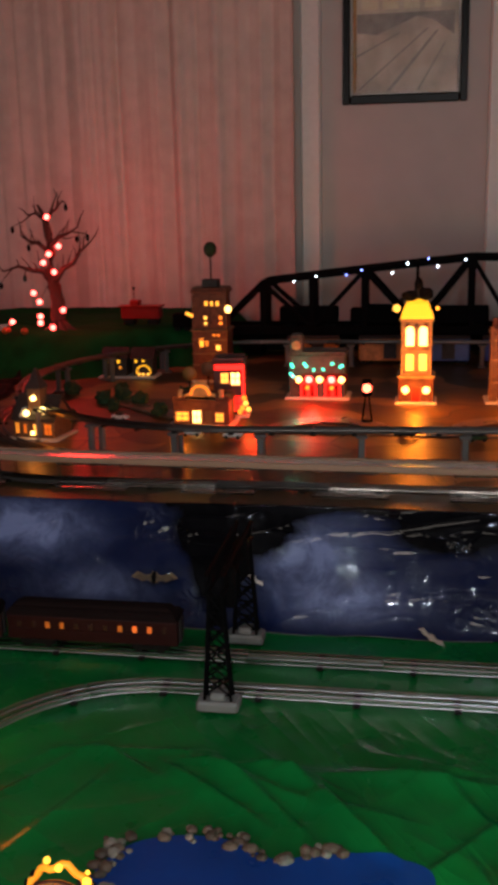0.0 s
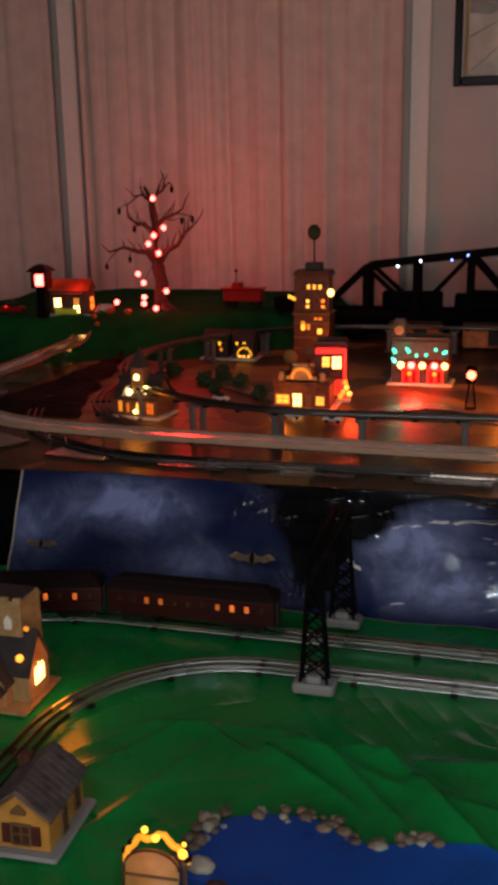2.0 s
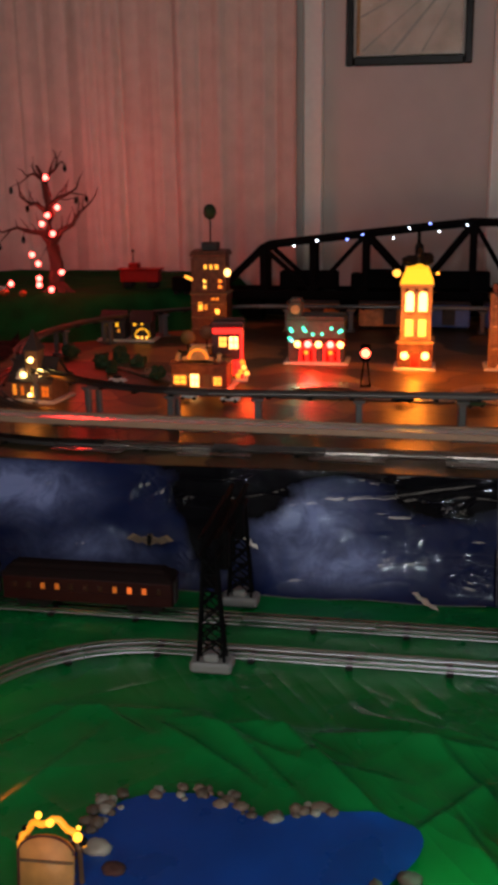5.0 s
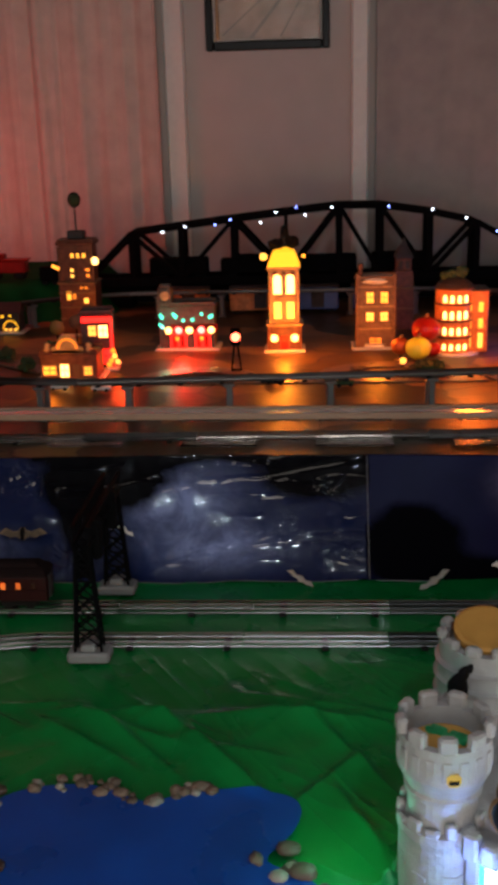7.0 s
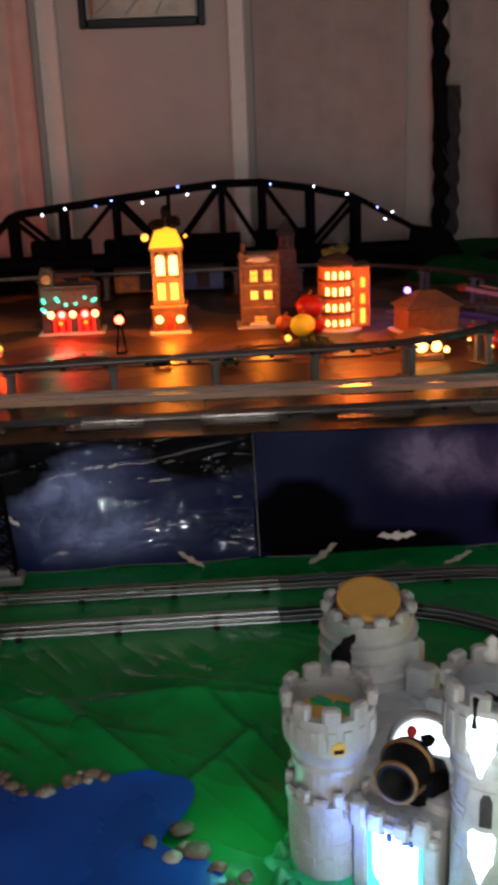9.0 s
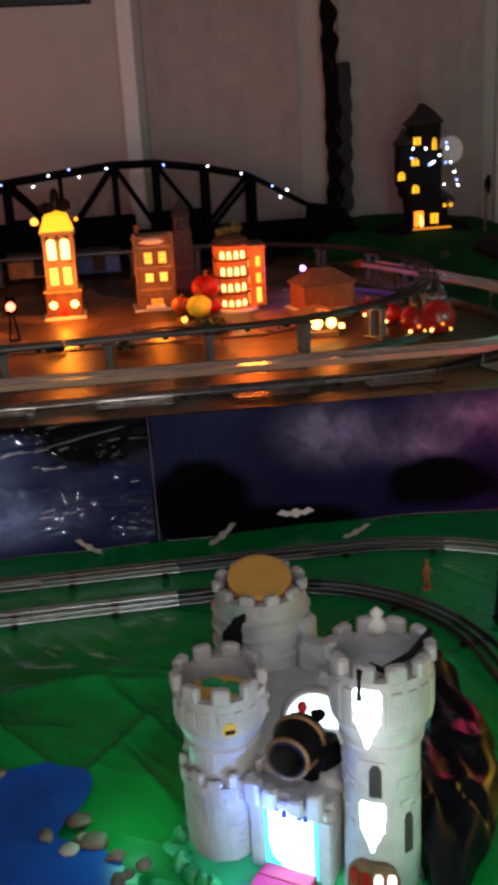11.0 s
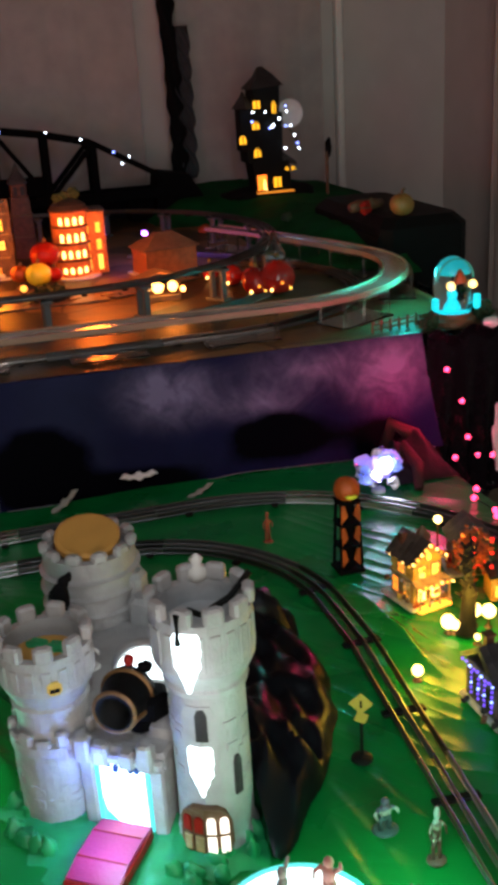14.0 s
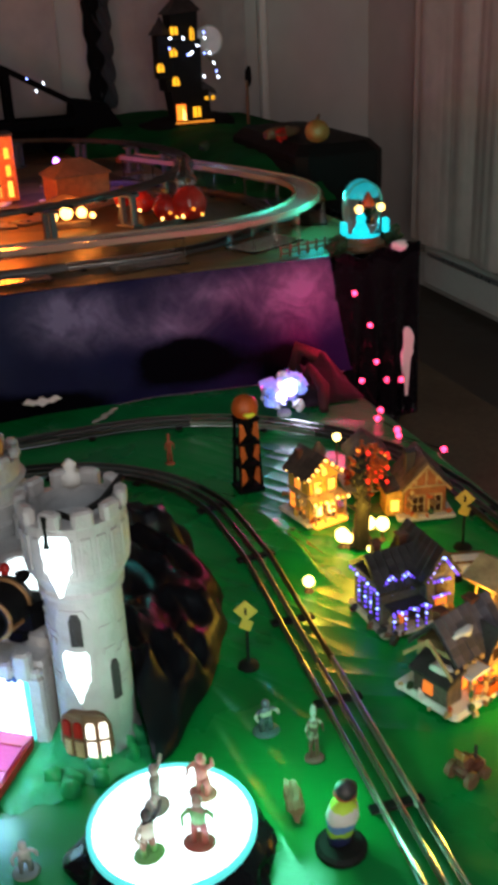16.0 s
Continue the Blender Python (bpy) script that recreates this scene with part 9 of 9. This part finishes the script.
rv = random.Random(23)
for k in range(30):
    a, z = k * 2.4, 0.05 + 0.0031 * k
    ln = rv.uniform(0.008, 0.020)
    part("twig", G().tube([(0, 0, z), (ln * 0.6 * math.cos(a), ln * 0.6 * math.sin(a), z + 0.006), (ln * math.cos(a + 0.5), ln * math.sin(a + 0.5), z + 0.014)], [0.005, 0.003, 0.001], 5), DARKBARK, pine)
ot = thing("orange_tree", pose(0.884, 1.245, 0.002), "small leafy orange autumn tree with red lights", "tree")
part("trunk", G().tube([(0, 0, 0), (0.002, 0, 0.03), (0, 0, 0.06)], [0.006, 0.005, 0.004], 7), BARK, ot)
cg = G()
rv = random.Random(19)
for k in range(190):
    d = Vector((rv.gauss(0, 1), rv.gauss(0, 1), rv.gauss(0, 1))).normalized() * rv.uniform(0.008, 0.032)
    d *= 1 + 0.4 * noise.noise(d * 60)
    cg.ball(d.x, d.y, 0.085 + d.z * 1.35, rv.uniform(0.003, 0.006), rv.uniform(0.003, 0.005), 0.0025, 6, 4)
part("crown", cg, ORANGE, ot)
for k in range(9):
    a = k * 2.1
    bulb_at(ot, 0.028 * math.cos(a), -0.014 + 0.018 * math.sin(a), 0.055 + 0.008 * k, 0.0032, (G_RED, G_AMB, G_RED)[k % 3], "tiny_light")
tc_ = thing("toy_tractor", pose(0.722, 0.662, 0.004, 0, 0, 20), "little red-brown toy tractor with pale wheels", "toy car")
part("body", G().box(0, 0, 0.008, 0.034, 0.02, 0.012, 0.003).box(-0.006, 0, 0.019, 0.016, 0.016, 0.014, 0.003), BRICK, tc_)
part("seat", G().box(-0.012, 0, 0.032, 0.009, 0.013, 0.004, 0.001).box(-0.016, 0, 0.034, 0.003, 0.013, 0.010, 0.001), GOLD, tc_)
part("funnel", G().tube([(0.011, 0, 0.019), (0.011, 0, 0.036)], 0.0018, 6), SLATE, tc_)
part("grille", G().box(0.0175, 0, 0.009, 0.002, 0.016, 0.009, 0.0006), CREAM, tc_)
for a, r in ((-0.011, 0.010), (0.012, 0.007)):
    for b in (-1, 1):
        w_ = part("wheel", G().lathe([(r, -0.003), (r, 0.003), (r * 0.6, 0.004)], 0, 0, 0, 14), TANWALL, tc_)
        w_.matrix_basis = pose(a, b * 0.013, r, 90)
wt = thing("white_trailer", pose(0.927, 1.010, 0.004, 0, 0, -15), "pale little wagon on the green sheet", "toy wagon")
part("body", G().box(0, 0, 0.010, 0.058, 0.028, 0.020, 0.004), WHITEPL, wt)
part("rim", G().box(0, 0.013, 0.029, 0.058, 0.003, 0.004, 0.001).box(0, -0.013, 0.029, 0.058, 0.003, 0.004, 0.001), TANWALL, wt)
for a in (-1, 1):
    w_ = part("wheel", G().lathe([(0.007, -0.015), (0.007, 0.015)], 0, 0, 0, 12), TIE, wt)
    w_.matrix_basis = pose(a * 0.016, 0, 0.007, 90)
fd = thing("food_stand", pose(0.912, 0.915, 0.004, 0, 0, 20), "pale lit food stand beside the houses", "stall")
part("counter", G().box(0, 0, 0, 0.05, 0.035, 0.026, 0.003), CREAM, fd)
for s in (-1, 1):
    for t_ in (-1, 1):
        part("post", G().tube([(s * 0.022, t_ * 0.014, 0.024), (s * 0.022, t_ * 0.014, 0.062)], 0.0022, 6), CREAM, fd)
part("canopy", roof_gable(G(), 0.058, 0.044, 0.060, 0.016), CREAM, fd)
part("sign_board", G().box(0, -0.0235, 0.052, 0.044, 0.003, 0.010, 0.001), ORANGE, fd)
dress(fd, 0.05, 0.035, 0.02, 58, 10, (CREAM, ORANGE, GILT))

# ---- crystal cluster, dark shapes and pink lights at the film's right end ----
cl = thing("crystal_cluster", pose(0.915, 1.690, -0.026) @ Matrix.Diagonal((1.45, 1.45, 1.45, 1)), "glowing white and violet crystal flower cluster", "ornament")
rv = random.Random(29)
# violet and blue petals emit weakly, in place of the cluster's violet halo
PETALS = (CRYSTAL, glow("lit_violet_petal", (0.42, 0.30, 0.95), 0.55), WHITEPL, glow("lit_blue_petal", (0.25, 0.35, 1.0), 0.5))
for k in range(38):
    d = Vector((rv.gauss(0, 1), rv.gauss(0, 1), abs(rv.gauss(0, 1)) * 0.9)).normalized()
    c = d * rv.uniform(0.016, 0.036) + Vector((0, 0, 0.038))
    part("petal", G().ball(c.x, c.y, c.z, rv.uniform(0.006, 0.013), rv.uniform(0.006, 0.012), rv.uniform(0.005, 0.010), 8, 5, 0.7, k), PETALS[k % 4], cl)
for x, y, z, r in ((0.0, -0.022, 0.066, 0.012), (0.016, -0.018, 0.060, 0.008), (-0.012, -0.024, 0.054, 0.007)):
    part("glow_core", G().ball(x, y, z, r, r * 0.9, r * 0.8, 12, 8, 0.4), G_WHITE, cl, "bright white core")
part("foot", G().lathe([(0.010, 0.016), (0.010, 0.018), (0.009, 0.022)], 0, 0, 0, 16), WHITEPL, cl)
lamp("crystal_glow", (0.905, 1.63, 0.085), (0.70, 0.70, 1.0), 0.10, 0.02)
REDROLL = mat("dull_red_cloth", (0.06, 0.008, 0.006), 0.9, var=0.5, scale=40, bump=0.6, fine=120)
REDCLOTH = mat("dark_red_cloth", (0.018, 0.003, 0.004), 0.9, var=0.5, scale=25, bump=0.6, fine=90)


def drape(u, v):
    """A heap of red cloth, pulled up into ridges."""
    x, y = 0.965 + 0.130 * u, 1.69 + 0.16 * v
    hump = math.sin(math.pi * u) ** 0.7 * math.sin(math.pi * v) ** 0.6
    z = hump * (0.030 + 0.040 * noise.noise(Vector((x * 14, y * 12, 2))) + 0.05 * (1 - abs(noise.noise(Vector((x * 20 + y * 8, y * 9, 4))))) ** 3)
    return (x, y, 0.004 + z * (0.6 + 0.4 * v))


solo("red_cloth", G().sheet(drape, 44, 44), REDCLOTH, "heap of dark red cloth at the table's end", "cloth", smooth=True)
for pts_, r_ in (([(0.985, 1.83, 0.02), (1.006, 1.83, 0.082), (1.042, 1.80, 0.062), (1.062, 1.74, 0.012)], 0.016), ([(0.982, 1.752, 0.02), (0.998, 1.752, 0.062), (1.008, 1.705, 0.036), (0.985, 1.65, 0.010)], 0.012)):
    solo("rolled_cloth", G().tube(pts_, [r_ * q for q in (0.7, 1.0, 1.1, 0.8)], 9), REDROLL, "bent roll of dull red cloth at the table's end", "cloth", group="red cloth rolls", smooth=True)
# pink lights hang at the table's corner and run down to the sheet
tk_ = [(1.161, 1.885, 0.166), (1.199, 1.885, 0.088), (1.214, 1.882, 0.001), (1.239, 1.880, -0.046), (1.275, 1.880, -0.052), (1.12, 1.76, 0.012), (1.083, 1.598, 0.012), (1.059, 1.562, 0.012), (1.064, 1.490, 0.016), (1.061, 1.478, 0.010), (1.122, 1.417, -0.005)]
string_lights("pink_lights", "string of glowing pink lights hanging at the table's corner", tk_, tk_, 0.0062, [G_PINK])
sk = thing("hanging_ghost", pose(1.292, 1.885, -0.095), "long pale hanging paper ghost tinted pink", "ghost")
part("sheet", G().loft([[(x * w + 0.004 * math.sin(z * 60), -0.002, z) for x in (-1, 1)] + [(x * w + 0.004 * math.sin(z * 60), 0.002, z) for x in (1, -1)] for w, z in ((0.003, 0.0), (0.006, 0.05), (0.012, 0.09), (0.016, 0.105), (0.012, 0.115), (0.013, 0.14), (0.010, 0.158), (0.004, 0.166))]), WHITEPL, sk)
part("tail", G().tube([(-0.012, -0.003, 0.10), (-0.014, -0.006, 0.06), (-0.008, -0.004, 0.03)], [0.006, 0.004, 0.002], 6, 0.4), WHITEPL, sk)
wb = solo("white_skull", G().ball(0, 0, 0.012, 0.020, 0.016, 0.012, rough=0.3), WHITEPL, "small white ornament on the table's corner", "ornament", pose(1.30, 1.945, DZ + 0.001), smooth=True)
for k, (x, y) in enumerate(((1.32, 2.02), (1.17, 1.99))):
    solo("corner_plant", G().ball(0, 0, 0.02, 0.022, rough=0.8, seed=k), FOLIAGE, "small dark plant at the table's corner", "plant", pose(x, y, DZ))

# ---- left end of the lower table ----
cp = thing("stone_chapel", pose(-0.86, 1.42, 0.004), "tan stone chapel with a square tower glowing orange", "model house")
part("base", G().box(-0.01, -0.005, 0, 0.165, 0.14, 0.006, 0.002), LIGHTTAN, cp)
nv = G().box(-0.0085, 0, 0.0055, 0.143, 0.075, 0.056, 0.0015)
nv.m = pose(0, 0, 0, 0, 0, 90)
nv.prism([(-0.0375, 0.0605), (0.0375, 0.0605), (0.0, 0.122)], -0.063, 0.08)
part("nave", nv, LIGHTTAN, cp)
g = G()
g.m = pose(-0.0085, 0, 0)
part("nave_roof", roof_gable(g, 0.143, 0.075, 0.061, 0.063, 0.004, True), SLATE, cp)
fw = G().box(-0.008, -0.028, 0.0055, 0.078, 0.068, 0.044, 0.0015)
fw.prism([(-0.047, 0.0485), (0.031, 0.0485), (-0.008, 0.098)], -0.062, 0.0)
part("front_wing", fw, LIGHTTAN, cp)
g = G()
g.m = pose(-0.008, -0.028, 0)
part("wing_roof", roof_gable(g, 0.078, 0.068, 0.049, 0.052, 0.005), SLATE, cp)
part("porch", G().box(0.006, -0.072, 0.0055, 0.036, 0.022, 0.032, 0.001).prism([(-0.014, 0.037), (0.026, 0.037), (0.006, 0.056)], -0.084, -0.06), LIGHTTAN, cp)
part("porch_roof", G().prism([(-0.018, 0.036), (0.006, 0.056), (0.006, 0.061), (-0.022, 0.037)], -0.087, -0.06).prism([(0.030, 0.036), (0.034, 0.037), (0.006, 0.061), (0.006, 0.056)], -0.087, -0.06), SLATE, cp)
part("porch_door", G().prism([(-0.004, 0.006), (0.016, 0.006), (0.016, 0.022), (0.006, 0.032), (-0.004, 0.022)], -0.0846, -0.08), W_OFF, cp)
part("bell_tower", G().box(-0.005, 0.028, 0.0055, 0.09, 0.075, 0.172, 0.002), LIGHTTAN, cp)
for x in (-0.04, -0.015, 0.010, 0.034):
    part("battlement", G().box(x, -0.006, 0.1775, 0.014, 0.008, 0.008, 0.001), LIGHTTAN, cp)
part("tower_roof", G().box(-0.005, 0.028, 0.177, 0.08, 0.064, 0.004, 0.001), SLATE, cp)
part("star", G().box(-0.022, 0.004, 0.180, 0.020, 0.020, 0.024, 0.004), YELLOWPL, cp, "yellow plastic block")
for x in (-0.022, 0.016):
    part("tower_window", G().prism([(x - 0.007, 0.128), (x + 0.007, 0.128), (x + 0.007, 0.146), (x, 0.154), (x - 0.007, 0.146)], -0.0125, -0.008), SNOW, cp)
for z in (0.115, 0.165):
    part("string_course", G().box(-0.005, 0.028, z, 0.094, 0.079, 0.004, 0.001), LIGHTTAN, cp)
for k, y in enumerate((-0.012, 0.0, 0.012)):
    g = G()
    g.m = pose(0.063, y, 0.030, 0, 0, 90)
    part("window", g.prism([(-0.0045, 0), (0.0045, 0), (0.0045, 0.026 + 0.004 * (k == 1)), (0, 0.033 + 0.004 * (k == 1)), (-0.0045, 0.026 + 0.004 * (k == 1))], -0.002, 0.002), G_HOT, cp)
part("front_rose_window", G().prism([(-0.014, 0.052), (-0.002, 0.052), (-0.002, 0.068), (-0.008, 0.076), (-0.014, 0.068)], -0.0645, -0.06), G_DIM, cp)
bulb_at(cp, 0.044, -0.030, 0.085, 0.007, G_YEL)
bulb_at(cp, 0.050, -0.010, 0.132, 0.005, G_DIM)
sh = house("station_house", "yellow-brown station house with a dark shingled roof on a grey slab", (-0.6255, 1.078, 0.004), 2, 0.084, 0.115, 0.060, YELLOWWALL, BROWNROOF, "gable", 0.032,
           [("f", 0.002, 0.018, 0.024, 0.027, W_OFF), ("r", -0.012, 0.012, 0.016, 0.036, W_OFF), ("r", 0.032, 0.020, 0.016, 0.024, W_OFF)], BROWN, base_mat=GREYPOST)
shingles(sh, 0.084, 0.115, 0.060, 0.032, False, DULLSHINGLE, 6)
for s_ in (-1, 1):
    part("shutter", G().box(0.002 + s_ * 0.0215, -0.0595, 0.017, 0.013, 0.004, 0.029, 0.001), OXBLOOD, sh, "dark red shutter")
part("gable_vent", G().prism([(-0.011, 0.062), (0.011, 0.062), (0.011, 0.067), (0.0, 0.077), (-0.011, 0.067)], -0.061, -0.056), BROWN, sh)
part("gable_trim", G().tube([(-0.046, -0.064, 0.060), (0.0, -0.064, 0.095), (0.046, -0.064, 0.060)], 0.0022, 5), BROWN, sh)
part("roof_box", G().box(-0.036, 0.045, 0.066, 0.020, 0.02, 0.022, 0.002), BRICK, sh)
gz = thing("lit_shelter", pose(-0.412, 0.968, 0.004, 0, 0, 3), "little bandstand with an arched tan front and glowing yellow trim", "shelter")
part("floor_slab", G().box(0, 0, 0, 0.078, 0.05, 0.005, 0.002), TANWALL, gz)
for s_ in (-1, 1):
    part("side_post", G().tube([(s_ * 0.036, 0.012, 0.004), (s_ * 0.036, 0.012, 0.058), (s_ * 0.030, 0.016, 0.070)], 0.004, 7), BROWN, gz)
    part("finial", G().ball(s_ * 0.040, 0.014, 0.066, 0.006).ball(s_ * 0.034, 0.018, 0.076, 0.005), BLACKCLOTH, gz)
arch = [(-0.034, 0.0), (0.034, 0.0), (0.035, 0.058)] + [(0.035 * math.cos(radians(q)), 0.058 + 0.022 * math.sin(radians(q))) for q in range(15, 180, 15)] + [(-0.035, 0.058)]
g = G()
g.m = pose(0, -0.018, 0.0055, -12)
part("arched_front", g.prism(arch, -0.003, 0.003), TANFRONT, gz, "tan arched front board", True)
g = G()
g.m = pose(0, -0.018, 0.0055, -12)
part("front_rail", g.box(0, -0.0045, 0.047, 0.070, 0.004, 0.003, 0.001), BROWN, gz)
g = G()
g.m = pose(0, -0.018, 0.0055, -12)
part("edge_beading", g.tube([(x, -0.003, z) for x, z in arch[2:] + [(-0.034, 0.0)]], 0.0018, 5), OXBLOOD, gz)
part("glowing_trim", G().tube([(0.040 * math.cos(radians(q)), 0.014 + 0.003 * math.sin(radians(6 * q)), 0.050 + 0.042 * math.sin(radians(q)) + 0.003 * math.cos(radians(9 * q))) for q in range(5, 176, 10)], 0.0045, 7), G_AMBTRIM, gz, "glowing yellow scalloped trim", True)
for x, z, r_ in ((-0.012, 0.104, 0.0045), (0.038, 0.090, 0.003), (0.036, 0.076, 0.006), (0.002, 0.094, 0.005)):
    bulb_at(gz, x, 0.008, z, r_, G_LAMPAMB)
figurine((-0.665, 1.005, 0.002), 0.035, 0.013, WHITEPL, "small pale figurine beside the station house")
figurine((0.262, 0.712, 0.002), 0.040, 0.014, banded("pale_grey_figure", [(0, (0.12, 0.16, 0.14)), (0.4, (0.35, 0.38, 0.36)), (0.7, (0.5, 0.5, 0.48))], 0.04, 0.5), "small pale grey figurine before the drawbridge")
